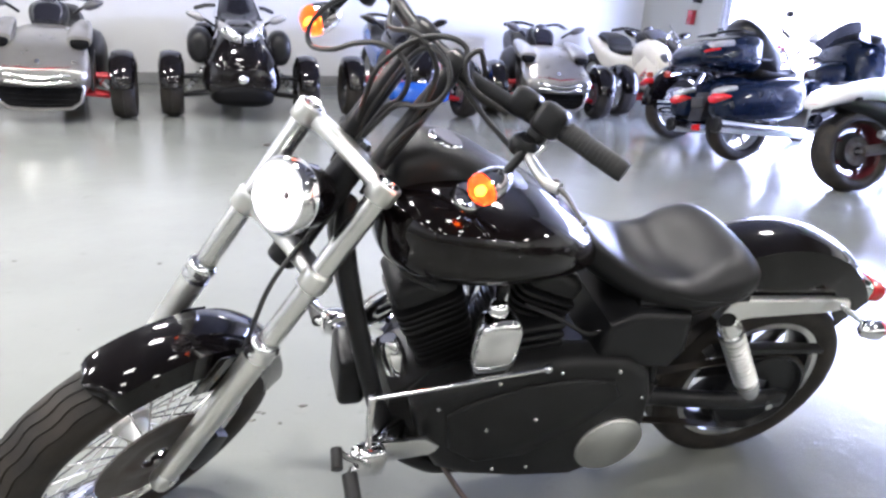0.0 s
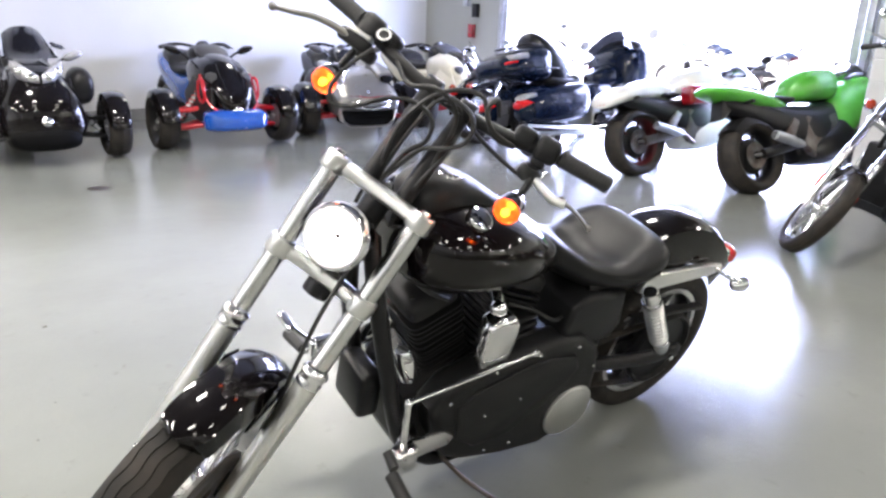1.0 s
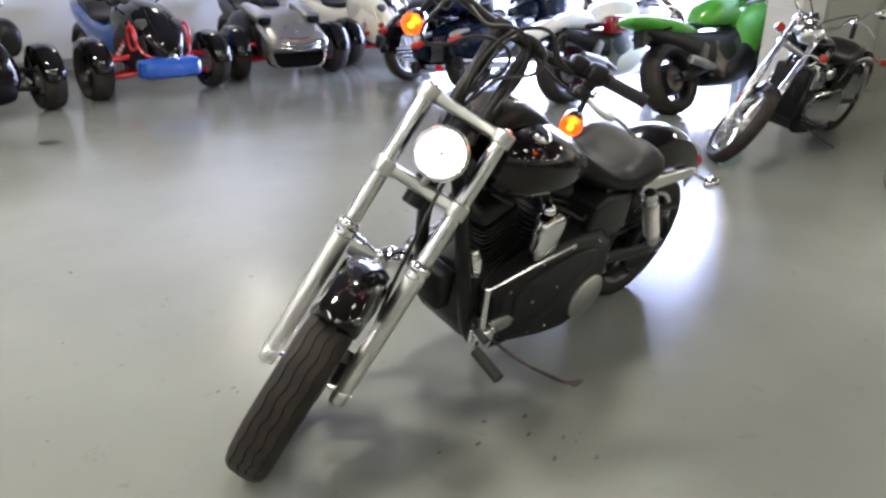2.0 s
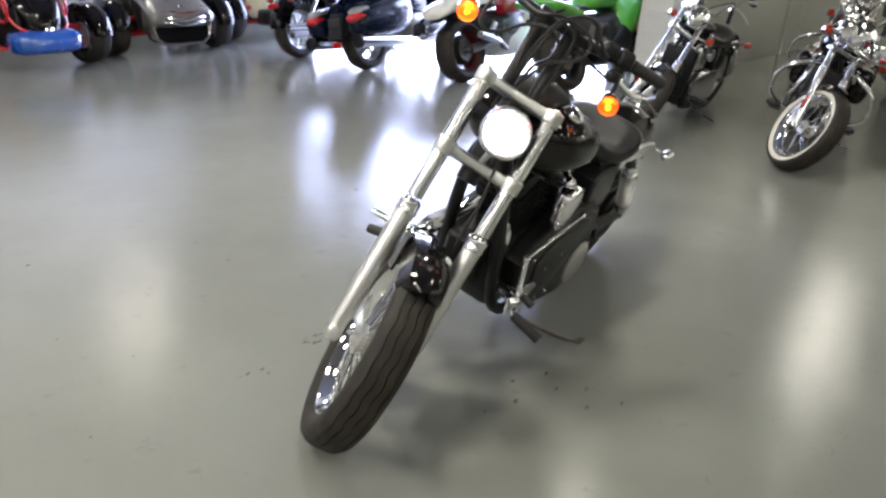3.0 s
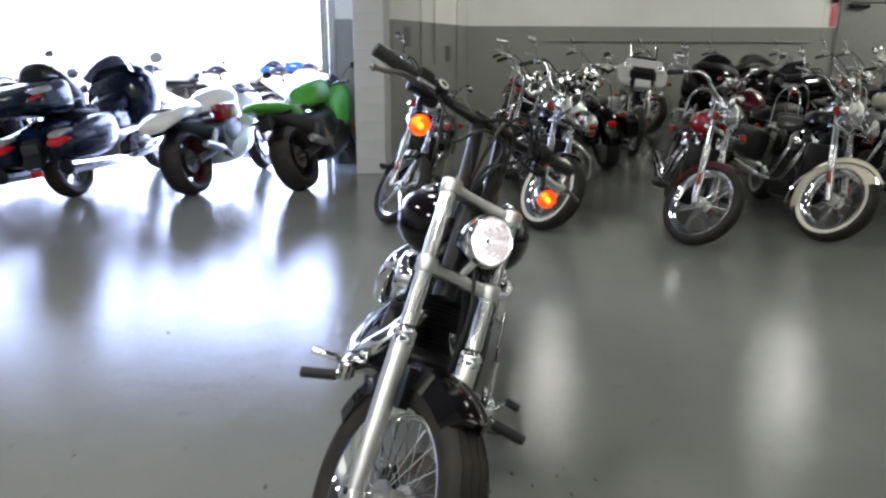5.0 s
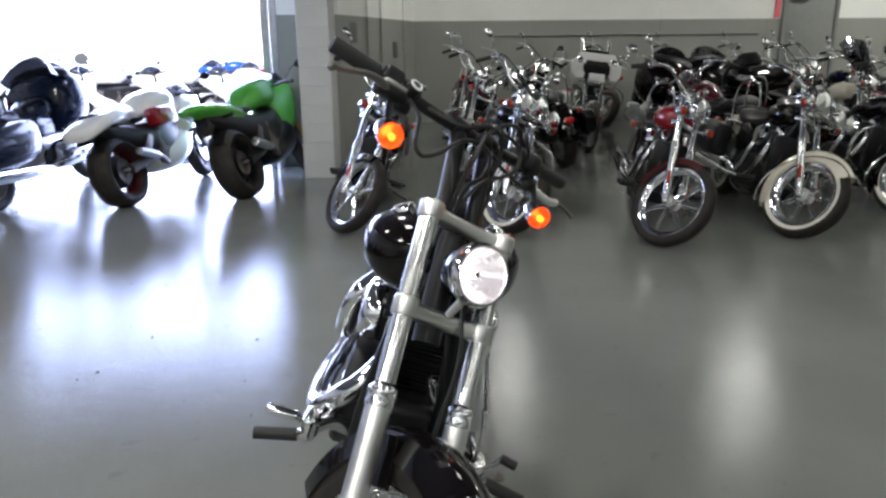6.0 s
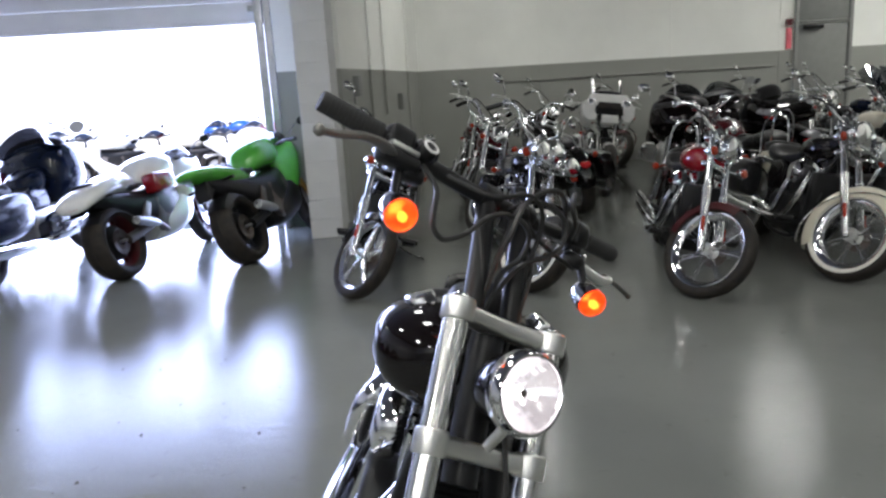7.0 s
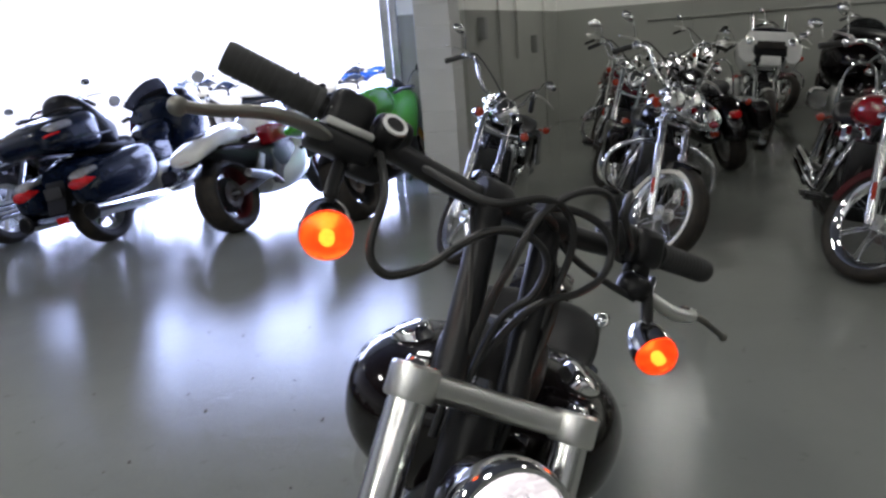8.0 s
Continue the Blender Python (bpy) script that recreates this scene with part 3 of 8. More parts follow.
def build_lamps():
    first = None
    for x, y, z, watts in LAMPS:
        m = Matrix.Translation((x, y, z))
        if first is None:
            first = thing("ceiling_light", "suspended white industrial ceiling light, switched on", "lamp", "ceiling lights", m)
            bm = bm_new()
            rings = [[Vector((hx * sx, hy * sy, z1)) for sx, sy in ((-1, -1), (1, -1), (1, 1), (-1, 1))] for hx, hy, z1 in ((0.29, 0.22, 0.0), (0.3, 0.23, 0.02), (0.24, 0.16, 0.12), (0.2, 0.1, 0.14))]
            skin(bm, rings, cap0=False)
            part("reflector", bm, M_ALU, first)
            bm = bm_new()
            box(bm, (0, 0, 0.016), (0.54, 0.4, 0.008), bev=0.002, seg=1)
            part("diffuser", bm, M_LAMP, first)
            bm = bm_new()
            tube(bm, [(0, 0, 0.13), (0, 0, CEIL_Z - z)], 0.012, 8, 1)
            part("stem", bm, M_STEEL, first)
        else:
            copy_thing(first, m)
        d = bpy.data.lights.new("lamp_glow", "AREA")
        d.shape, d.size, d.size_y, d.energy, d.color = "RECTANGLE", 0.52, 0.38, watts, (1.0, 0.96, 0.74)
        lo = new("lamp_glow", d)
        lo.matrix_basis = look((x, y, z - 0.02), (x, y, 0))
    d = bpy.data.lights.new("door_daylight", "AREA")
    d.shape, d.size, d.size_y, d.energy, d.color = "RECTANGLE", DOOR_Y1 - DOOR_Y0, DOOR_TOP, DOOR_WATTS, (0.63, 0.71, 1.0)
    lo = new("door_daylight", d)
    lo.matrix_basis = look((DOOR_X + 0.3, (DOOR_Y0 + DOOR_Y1) / 2, DOOR_TOP / 2), (0, (DOOR_Y0 + DOOR_Y1) / 2, DOOR_TOP / 2))


def build_outside():
    bm = bm_new()
    box(bm, (258.0, 0, -0.13), (499.6, 900, 0.2))
    setting("ground", bm, M_GROUND, "sunlit pale concrete yard outside the door", "ground")
    b = thing("building", "pale stucco building across the sunlit yard", "building")
    bm = bm_new()
    box(bm, (45, 14, 3.4), (8, 160, 6.8), bev=0.05)
    part("wall", bm, M_STUCCO, b)
    bm = bm_new()
    box(bm, (45, 14, 6.95), (8.6, 160.6, 0.3), bev=0.05)
    part("roof", bm, M_GROUND, b)


build_room()
build_lamps()
build_outside()


# ---------------------------------------------------------------- the black cruiser in the middle
def steering(A, rake, steer):
    """Frame of the steered parts: x ahead of the fork, y left, z up along the steering head."""
    r = radians(rake)
    base = Matrix(((math.cos(r), 0, -math.sin(r), A[0]), (0, 1, 0, A[1]), (math.sin(r), 0, math.cos(r), A[2]), (0, 0, 0, 1)))
    return base @ Matrix.Rotation(radians(steer), 4, "Z")


def bullet_signal(parent, m, lit):
    """A bullet-shaped signal that looks along local x."""
    sig = part("turn_signal", lathe(bm_new(), [(0, -0.062), (0.012, -0.06), (0.024, -0.048), (0.033, -0.024), (0.036, 0.0), (0.036, 0.012), (0.033, 0.012), (0.031, 0.0), (0, 0.0)], 28,
                                    m @ Matrix.Rotation(radians(90), 4, "Y")), M_CHROME, parent, "chrome bullet turn signal")
    R = m @ Matrix.Rotation(radians(90), 4, "Y")
    lens = lathe(bm_new(), [(0.0335, 0.004), (0.0345, 0.012), (0.032, 0.024), (0.024, 0.033), (0.012, 0.0375), (0, 0.0385)], 28, R)
    ln = part("lens", lens, M_AMBER if lit else M_RED, sig, "lit amber lens" if lit else "red lens")
    if lit:
        ln.visible_shadow = False
        part("bulb", lathe(bm_new(), [(0, 0.03), (0.005, 0.0288), (0.0085, 0.025), (0.0095, 0.019), (0.0085, 0.013), (0.006, 0.0085), (0, 0.007)], 14, R), M_AMBERCORE, sig)
        part("bowl", lathe(bm_new(), [(0.031, 0.008), (0.024, 0.003), (0.01, 0.001), (0, 0.001)], 20, R), M_POLISH, sig)
    return sig


def finned(bm, c, levels, n=7, seg=20):
    """One body of stacked square fins: levels of (height, half width across, half width along)."""
    rings = []
    for h, wx, wy in levels:
        ring = []
        for k in range(seg):
            a = 2 * math.pi * (k + 0.5) / seg
            ca, sa = math.cos(a), math.sin(a)
            ring.append(c @ Vector((wx * math.copysign(abs(ca) ** (2 / n), ca), wy * math.copysign(abs(sa) ** (2 / n), sa), h)))
        rings.append(ring)
    skin(bm, rings)


def v_cylinder(bm_f, bm_h, base, lean, m=I4, detail=9):
    """Finned barrel and head of a V-twin: base=(x, z), lean in degrees ahead."""
    c = m @ Matrix.Translation((base[0], 0, base[1])) @ Matrix.Rotation(radians(lean), 4, "Y")
    lv = [(0.0, 0.058, 0.058)]
    p = 0.165 / detail
    for k in range(detail):
        h, w = 0.022 + k * p, 0.08 + 0.004 * math.sin(k * 1.3)
        lv += [(h, 0.06, 0.06), (h + 0.0005, w, w), (h + p * 0.42, w, w), (h + p * 0.45, 0.06, 0.06)]
    finned(bm_f, c, lv + [(0.19, 0.058, 0.058)])
    lv = [(0.186, 0.06, 0.06)]
    for k in range(4):
        h = 0.19 + k * 0.018
        lv += [(h, 0.068, 0.072), (h + 0.0005, 0.088, 0.094), (h + 0.008, 0.088, 0.094), (h + 0.0085, 0.068, 0.072)]
    finned(bm_h, c, lv + [(0.262, 0.07, 0.08), (0.268, 0.078, 0.088), (0.3, 0.078, 0.088), (0.314, 0.068, 0.078), (0.32, 0.05, 0.06)])


def hero_cruiser():
    G = pose(2.187, 1.561, 0, -15.4, 0, 173.7)
    root = thing("motorcycle", "black cruiser with silver fork and tall drag bars, lights on", "motorcycle", m=G)
    A = (1.333, 0.0, 1.071)
    S = steering(A, 29.85, 35.4)
    FU, FV, AXW = 0.05, 0.122, -0.885

    # front wheel
    fw = part("front_wheel", tube(bm_new(), [(FU, -0.15, AXW), (FU, 0.15, AXW)], 0.011, 14, 1, S), M_CHROME, root)
    wm = S @ wheel_axis(FU, 0, AXW)
    spoked_wheel(fw, wm, 0.345, 0.132, 0.255, 40, M_CHROME, True, hub_r=0.05, seg=96)
    part("brake_disc", cached("disc", lambda: disc_mesh(0.145, M_DARKMETAL)), None, fw, "worn steel brake disc", m=wm @ Matrix.Translation((0, 0, 0.066)))
    bm = bm_new()
    prism(bm, [(-0.175, -0.03), (-0.165, 0.065), (-0.115, 0.085), (-0.085, 0.05), (-0.09, -0.03), (-0.13, -0.06)], 0.05, 0.115, S @ Matrix.Translation((FU, 0, AXW)), 0.008)
    part("brake_caliper", bm, M_SATIN, root)

    # fork
    for s in (-1, 1):
        v = s * FV
        leg = part("fork_leg", tube(bm_new(), [(FU, v, -0.42), (FU, v, 0.02)], 0.0245, 28, 1, S), M_TUBE, root, "polished silver fork tube")
        bm = bm_new()
        Z = S @ Matrix.Translation((FU, v, 0))
        lathe(bm, [(0, -0.925), (0.02, -0.925), (0.024, -0.918), (0.026, -0.9), (0.026, -0.86), (0.0285, -0.84), (0.0295, -0.7), (0.0305, -0.5), (0.0305, -0.47), (0, -0.47)], 28, Z)
        box(bm, (0.0, 0, -0.895), (0.055, 0.05, 0.055), Z, 0.016, 3)
        part("fork_slider", bm, M_POLISH, leg, "brushed silver fork slider")
        bm = bm_new()
        lathe(bm, [(0.026, -0.475), (0.0325, -0.475), (0.034, -0.468), (0.0325, -0.46), (0.0325, -0.448), (0.0345, -0.444), (0.0345, -0.436), (0.031, -0.43), (0.0255, -0.425)], 28, Z)
        part("seal_collar", bm, M_CHROME, leg, "chrome seal collar")
        bm = bm_new()
        lathe(bm, [(0, 0.03), (0.012, 0.03), (0.0145, 0.027), (0.0155, 0.0225), (0.024, 0.022), (0.025, 0.018), (0, 0.018)], 24, Z)
        part("cap_bolt", bm, M_CHROME, leg)
    for w0, th, nm, back in ((0.0, 0.042, "upper_clamp", 0.0), (-0.24, 0.046, "lower_clamp", 0.0)):
        bm = bm_new()
        for s in (-1, 1):
            lathe(bm, [(0.0, w0 - th / 2), (0.029, w0 - th / 2), (0.0312, w0 - th / 2 + 0.004), (0.0312, w0 + th / 2 - 0.004), (0.028, w0 + th / 2), (0.0, w0 + th / 2)], 28, S @ Matrix.Translation((FU, s * FV, 0)))
        rings = []
        for f in [k / 12 for k in range(13)]:
            y = -FV + 2 * FV * f
            d = 1 - (2 * f - 1) ** 2
            x0 = FU - 0.018 * d - 0.004
            hw, hh = 0.021 + 0.004 * d, th * 0.42
            rings.append([S @ Vector((x0 + hw * math.copysign(abs(math.cos(a)) ** 0.5, math.cos(a)), y, w0 + hh * math.copysign(abs(math.sin(a)) ** 0.5, math.sin(a)))) for a in [2 * math.pi * (k + 0.5) / 16 for k in range(16)]])
        skin(bm, rings)
        tr = part(nm, bm, M_POLISH, root, "polished aluminium fork clamp")
        bm = bm_new()
        lathe(bm, [(0, w0 + th / 2 + 0.008), (0.012, w0 + th / 2 + 0.008), (0.014, w0 + th / 2 + 0.004), (0.018, w0 + th / 2 - 0.004), (0, w0 + th / 2 - 0.004)], 6, S)
        part("stem_nut", bm, M_CHROME, tr)

    # steering head and headlamp
    bm = tube(bm_new(), [(0, 0, -0.3), (0, 0, 0.01)], 0.035, 20, 1, S)
    part("steering_head", bm, M_SATIN, root)
    HL = S @ Matrix.Translation((0.143, 0, -0.124)) @ Matrix.Rotation(radians(-4), 4, "Z") @ Matrix.Rotation(radians(90 + 6), 4, "Y") @ Matrix.Scale(0.9, 4)
    bm = bm_new()
    lathe(bm, [(0, -0.135), (0.03, -0.132), (0.058, -0.115), (0.074, -0.08), (0.081, -0.03), (0.082, 0.0), (0.078, 0.0), (0.07, -0.08), (0, -0.12)], 40, HL)
    lamp = part("headlight", bm, M_BLACK, root, "round headlamp, switched on")
    bm = bm_new()
    lathe(bm, [(0.0815, -0.03), (0.086, -0.028), (0.0875, -0.012), (0.0865, 0.004), (0.081, 0.012), (0.075, 0.012), (0.075, 0.004), (0.081, -0.03)], 48, HL)
    part("bezel", bm, M_CHROME, lamp, "chrome bezel")
    bm = bm_new()
    lathe(bm, [(0.0, -0.055), (0.02, -0.05), (0.034, -0.042), (0.048, -0.03), (0.06, -0.016), (0.075, 0.004)], 22, HL)
    part("reflector", bm, M_REFLECT, lamp, "bright faceted reflector", angle=3)
    bm = bm_new()
    lathe(bm, [(0, -0.018), (0.007, -0.018), (0.009, -0.024), (0.009, -0.05), (0, -0.05)], 16, HL)
    part("bulb", bm, M_BULB, lamp)
    bm = bm_new()
    lathe(bm, [(0, -0.013), (0.005, -0.0135), (0.008, -0.016), (0.008, -0.02), (0, -0.02)], 16, HL)
    part("bulb_shield", bm, M_DARKMETAL, lamp)
    bm = bm_new()
    lathe(bm, [(0, 0.022), (0.03, 0.019), (0.055, 0.013), (0.0755, 0.005), (0.0755, 0.003), (0.055, 0.0105), (0.03, 0.0165), (0, 0.0195)], 40, HL)
    gl = part("lens", bm, M_LENS, lamp, "clear glass lens")
    gl.visible_shadow = False
    bm = bm_new()
    tube(bm, [(0.06, 0, -0.225), (0.085, 0, -0.2), (0.11, 0, -0.175)], 0.011, 10, 3, S)
    part("lamp_bracket", bm, M_POLISH, lamp)

    # front mudguard
    bm = bm_new()
    fender(bm, (FU, AXW), 0.386, 0.077, 43, 150, S, depth=0.05, seg=44, crown=0.03, taper=0.06, tip=0.07)
    mud = part("front_fender", bm, M_BLACK, root, "gloss black front mudguard")
    for s in (-1, 1):
        bm = bm_new()
        prism(bm, [(-0.05, 0.24), (-0.03, 0.36), (0.04, 0.36), (0.05, 0.24)], s * 0.074 - 0.004, s * 0.074 + 0.004, S @ Matrix.Translation((FU, 0, AXW)), 0.003, 1)
        part("fender_bracket", bm, M_BLACK, mud)

    # bars on tall risers
    RT = 0.262
    for s in (-1, 1):
        bm = bm_new()
        tube(bm, [(0.0, s * 0.05, 0.015), (-0.008, s * 0.05, 0.12), (-0.022, s * 0.05, RT - 0.01)], (0.0225, 0.0205), 20, 4, S)
        lathe(bm, [(0, -0.022), (0.024, -0.022), (0.026, -0.018), (0.026, 0.018), (0.024, 0.022), (0, 0.022)], 20, S @ Matrix.Translation((-0.024, s * 0.05, RT + 0.004)) @ Matrix.Rotation(radians(90), 4, "X"))
        part("riser", bm, M_SATIN, root, "satin black handlebar riser")
    BAR = [(-0.09, -0.425, 0.318), (-0.076, -0.33, 0.308), (-0.044, -0.18, 0.277), (-0.026, -0.08, RT), (-0.024, 0, RT), (-0.026, 0.08, RT), (-0.044, 0.18, 0.277), (-0.076, 0.33, 0.308), (-0.089, 0.415, 0.317)]
    bar = part("handlebar", tube(bm_new(), BAR, 0.0165, 18, 6, S), M_SATIN, root, "satin black drag bar")
    for s in (-1, 1):
        e0, e1 = Vector((-0.09, 0.42, 0.317)) if s > 0 else Vector((-0.091, -0.43, 0.3185)), Vector((-0.0725, s * 0.305, 0.3055))
        ax = (e1 - e0).normalized()
        gm = S @ Matrix.Translation(e0) @ ax.to_track_quat("Z", "Y").to_matrix().to_4x4()
        bm = bm_new()
        prof = [(0, -0.002), (0.0195, -0.002), (0.021, 0.004)]
        for k in range(12):
            z = 0.008 + k * 0.0095
            prof += [(0.0212, z), (0.0212, z + 0.007), (0.0206, z + 0.0075), (0.0206, z + 0.009)]
        prof += [(0.022, 0.124), (0.022, 0.13), (0.016, 0.131)]
        lathe(bm, prof, 20, gm)
        part("grip", bm, M_GRIP, bar, "ribbed black rubber grip")
        bm = bm_new()
        box(bm, (0, 0, 0.168), (0.062, 0.064, 0.062), gm, 0.017, 3)
        box(bm, (0, 0, 0.228), (0.054, 0.056, 0.056), gm, 0.015, 3)
        sw = part("switch_housing", bm, M_SATIN, bar)
        bm = bm_new()
        box(bm, (0, -0.029, 0.172), (0.014, 0.008, 0.016), gm, 0.002, 1)
        part("switch_button", bm, M_GREYPLASTIC, sw)
        # clamp, reservoir and lever, ahead of the bar
        L0 = e1 + ax * 0.028
        bm = bm_new()
        if s > 0:            # clutch side: round dark clamp with a cast pivot ahead of it
            box(bm, (L0.x + 0.008, L0.y - 0.024, L0.z - 0.03), (0.034, 0.04, 0.05), S, 0.012, 3)
            lathe(bm, [(0, 0.02), (0.018, 0.019), (0.026, 0.012), (0.029, 0.0), (0.026, -0.014), (0, -0.018)], 24, S @ Matrix.Translation((L0.x + 0.018, L0.y - 0.028, L0.z - 0.068)) @ Matrix.Rotation(radians(24), 4, "Y"))
            lp = part("lever_perch", bm, M_SATIN, bar, "black clutch lever clamp")
            for dx, dy, dz in ((-0.006, -0.016, -0.018), (0.016, -0.036, -0.016), (0.02, 0.004, -0.03)):
                part("screw", lathe(bm_new(), [(0, 0.005), (0.005, 0.004), (0.0065, 0.0), (0.0065, -0.02), (0, -0.02)], 12, S @ Matrix.Translation((L0.x + dx, L0.y + dy, L0.z + dz - 0.016))), M_CHROME, lp)
            bm = tube(bm_new(), [(L0.x + 0.024, L0.y - 0.006, L0.z - 0.075), (L0.x + 0.028, L0.y + 0.03, L0.z - 0.084), (L0.x + 0.03, L0.y + 0.06, L0.z - 0.087), (L0.x + 0.03, L0.y + 0.086, L0.z - 0.08)], (0.013, 0.016), 14, 5, S, squash=0.75)
            pv = part("lever_pivot", bm, M_POLISH, bar, "cast pivot of the clutch lever")
            part("pivot_bolt", lathe(bm_new(), [(0, 0.0185), (0.004, 0.0185), (0.0055, 0.015), (0.0085, 0.016), (0.0085, 0.0), (0, 0.0)], 14, S @ Matrix.Translation((L0.x + 0.03, L0.y + 0.072, L0.z - 0.087))), M_DARKMETAL, pv)
        else:
            box(bm, (L0.x + 0.012, L0.y, L0.z - 0.022), (0.03, 0.042, 0.05), S, 0.009, 3)
            box(bm, (L0.x + 0.036, L0.y + 0.004, L0.z - 0.05), (0.04, 0.09, 0.034), S, 0.011, 3)
            part("lever_perch", bm, M_SATIN, bar, "black brake lever clamp")
        if s < 0:
            bm = bm_new()
            box(bm, (L0.x + 0.036, L0.y + 0.008, L0.z - 0.028), (0.036, 0.066, 0.012), S, 0.004, 2)
            rc = part("reservoir_cap", bm, M_ALU, bar, "brushed brake reservoir cap")
            for q in (-0.024, 0.024):
                bm = lathe(bm_new(), [(0, 0.0), (0.005, 0.0), (0.005, 0.004), (0, 0.0045)], 10, S @ Matrix.Translation((L0.x + 0.036, L0.y + 0.008 + q, L0.z - 0.023)))
                part("screw", bm, M_CHROME, rc)
            bm = bm_new()
            box(bm, (L0.x + 0.03, L0.y + 0.045, L0.z - 0.062), (0.036, 0.05, 0.036), S, 0.012, 3)
            part("master_cylinder", bm, M_SATIN, bar)
        if s > 0:
            LV = [(L0.x + 0.03, L0.y + 0.082, L0.z - 0.08), (L0.x + 0.032, L0.y + 0.105, L0.z - 0.079), (L0.x + 0.034, L0.y + 0.13, L0.z - 0.085), (L0.x + 0.034, L0.y + 0.162, L0.z - 0.094)]
        else:
            LV = [(L0.x + 0.04, L0.y - 0.015, L0.z - 0.05), (L0.x + 0.066, L0.y - 0.05, L0.z - 0.05), (L0.x + 0.08, L0.y - 0.1, L0.z - 0.06), (L0.x + 0.082, L0.y - 0.15, L0.z - 0.08), (L0.x + 0.095, L0.y - 0.19, L0.z - 0.095)]
        bm = tube(bm_new(), LV, (0.009, 0.0065) if s > 0 else (0.0155, 0.0105), 14, 6, S, squash=0.62)
        bmesh.ops.create_icosphere(bm, subdivisions=2, radius=0.0075 if s > 0 else 0.0115, matrix=S @ Matrix.Translation(LV[-1]))
        part("lever", bm, M_LEVER, bar, "bare aluminium lever")
        # turn signal below the perch
        sg = bullet_signal(root, S @ Matrix.Translation((0.004, s * 0.266, 0.142)) @ Matrix.Rotation(radians(37), 4, "Y") @ Matrix.Scale(0.93, 4), True)
        bm = tube(bm_new(), [(-0.02, s * 0.266, 0.172), (-0.028, s * 0.266, 0.2), (L0.x + 0.03, s * 0.262, L0.z - 0.06)], 0.0095, 10, 4, S)
        part("stalk", bm, M_SATIN, sg)
    # throttle-side housing cap
    bm = bm_new()
    lathe(bm, [(0, 0.006), (0.012, 0.006), (0.013, 0.003), (0.019, 0.003), (0.02, 0.0), (0.02, -0.02), (0, -0.02)], 24, S @ Matrix.Translation((-0.02, -0.216, 0.3)) @ Matrix.Rotation(radians(58), 4, "Y"))
    part("gauge_ring", bm, M_SATIN, bar)
    bm = bm_new()
    lathe(bm, [(0.0125, 0.0065), (0.0175, 0.0065), (0.0175, 0.0035), (0.0125, 0.0035), (0.0125, 0.0065)], 24, S @ Matrix.Translation((-0.02, -0.216, 0.3)) @ Matrix.Rotation(radians(58), 4, "Y"))
    part("ring_mark", bm, M_PLATE, bar, "white ring on the switch housing")
    # cables
    CABLES = [
        [(-0.02, -0.222, 0.26), (0.045, -0.224, 0.2), (0.06, -0.229, 0.15), (0.06, -0.224, 0.124), (0.06, -0.208, 0.11), (0.06, -0.187, 0.111), (0.06, -0.149, 0.136), (0.06, -0.12, 0.17),
         (0.055, -0.088, 0.198), (0.05, -0.05, 0.215), (0.05, -0.005, 0.214), (0.045, 0.02, 0.192), (0.03, 0.02, 0.15), (0.01, -0.009, 0.1), (-0.01, -0.03, -0.05)],
        [(-0.01, -0.035, 0.0), (0.04, -0.045, 0.12), (0.06, -0.041, 0.172), (0.06, -0.032, 0.212), (0.06, -0.017, 0.249), (0.06, 0.01, 0.282), (0.06, 0.046, 0.306), (0.055, 0.079, 0.312), (0.05, 0.1, 0.296), (0.02, 0.14, 0.256), (-0.03, 0.19, 0.26)],
        [(-0.03, -0.16, 0.27), (0.04, -0.085, 0.242), (0.06, -0.023, 0.268), (0.055, 0.024, 0.266), (0.035, 0.058, 0.23), (0.01, 0.062, 0.14), (-0.01, 0.05, -0.04)],
        [(-0.02, 0.0, 0.255), (0.05, 0.015, 0.27), (0.06, 0.072, 0.269), (0.06, 0.103, 0.244), (0.055, 0.103, 0.204), (0.05, 0.074, 0.171), (0.03, 0.021, 0.132), (-0.01, -0.02, 0.03)],
        [(0.03, 0.13, 0.3), (0.06, 0.112, 0.325), (0.065, 0.106, 0.295), (0.05, 0.14, 0.265), (-0.01, 0.19, 0.262)],
        [(-0.03, -0.07, 0.25), (0.0, -0.062, 0.16), (0.012, -0.05, 0.06), (-0.01, -0.045, -0.06)],
        [(-0.03, 0.06, 0.25), (0.006, 0.075, 0.16), (0.014, 0.06, 0.06), (-0.01, 0.055, -0.06)],
        [(-0.045, 0.25, 0.215), (-0.038, 0.179, 0.222), (-0.032, 0.122, 0.232), (-0.02, 0.075, 0.245), (0.01, 0.03, 0.262), (0.03, -0.01, 0.24), (0.01, -0.03, 0.1), (-0.01, -0.03, -0.04)],
        [(0.02, 0.04, -0.1), (0.06, 0.05, -0.24), (0.07, 0.06, -0.34), (0.03, 0.075, -0.5), (0.0, 0.1, -0.68)],
    ]
    for c in CABLES:
        part("cable", tube(bm_new(), c, 0.0055, 8, 8, S), M_HOSE, bar)

    # tank: rows of (x, middle z, half width, above, below)
    bm = bm_new()
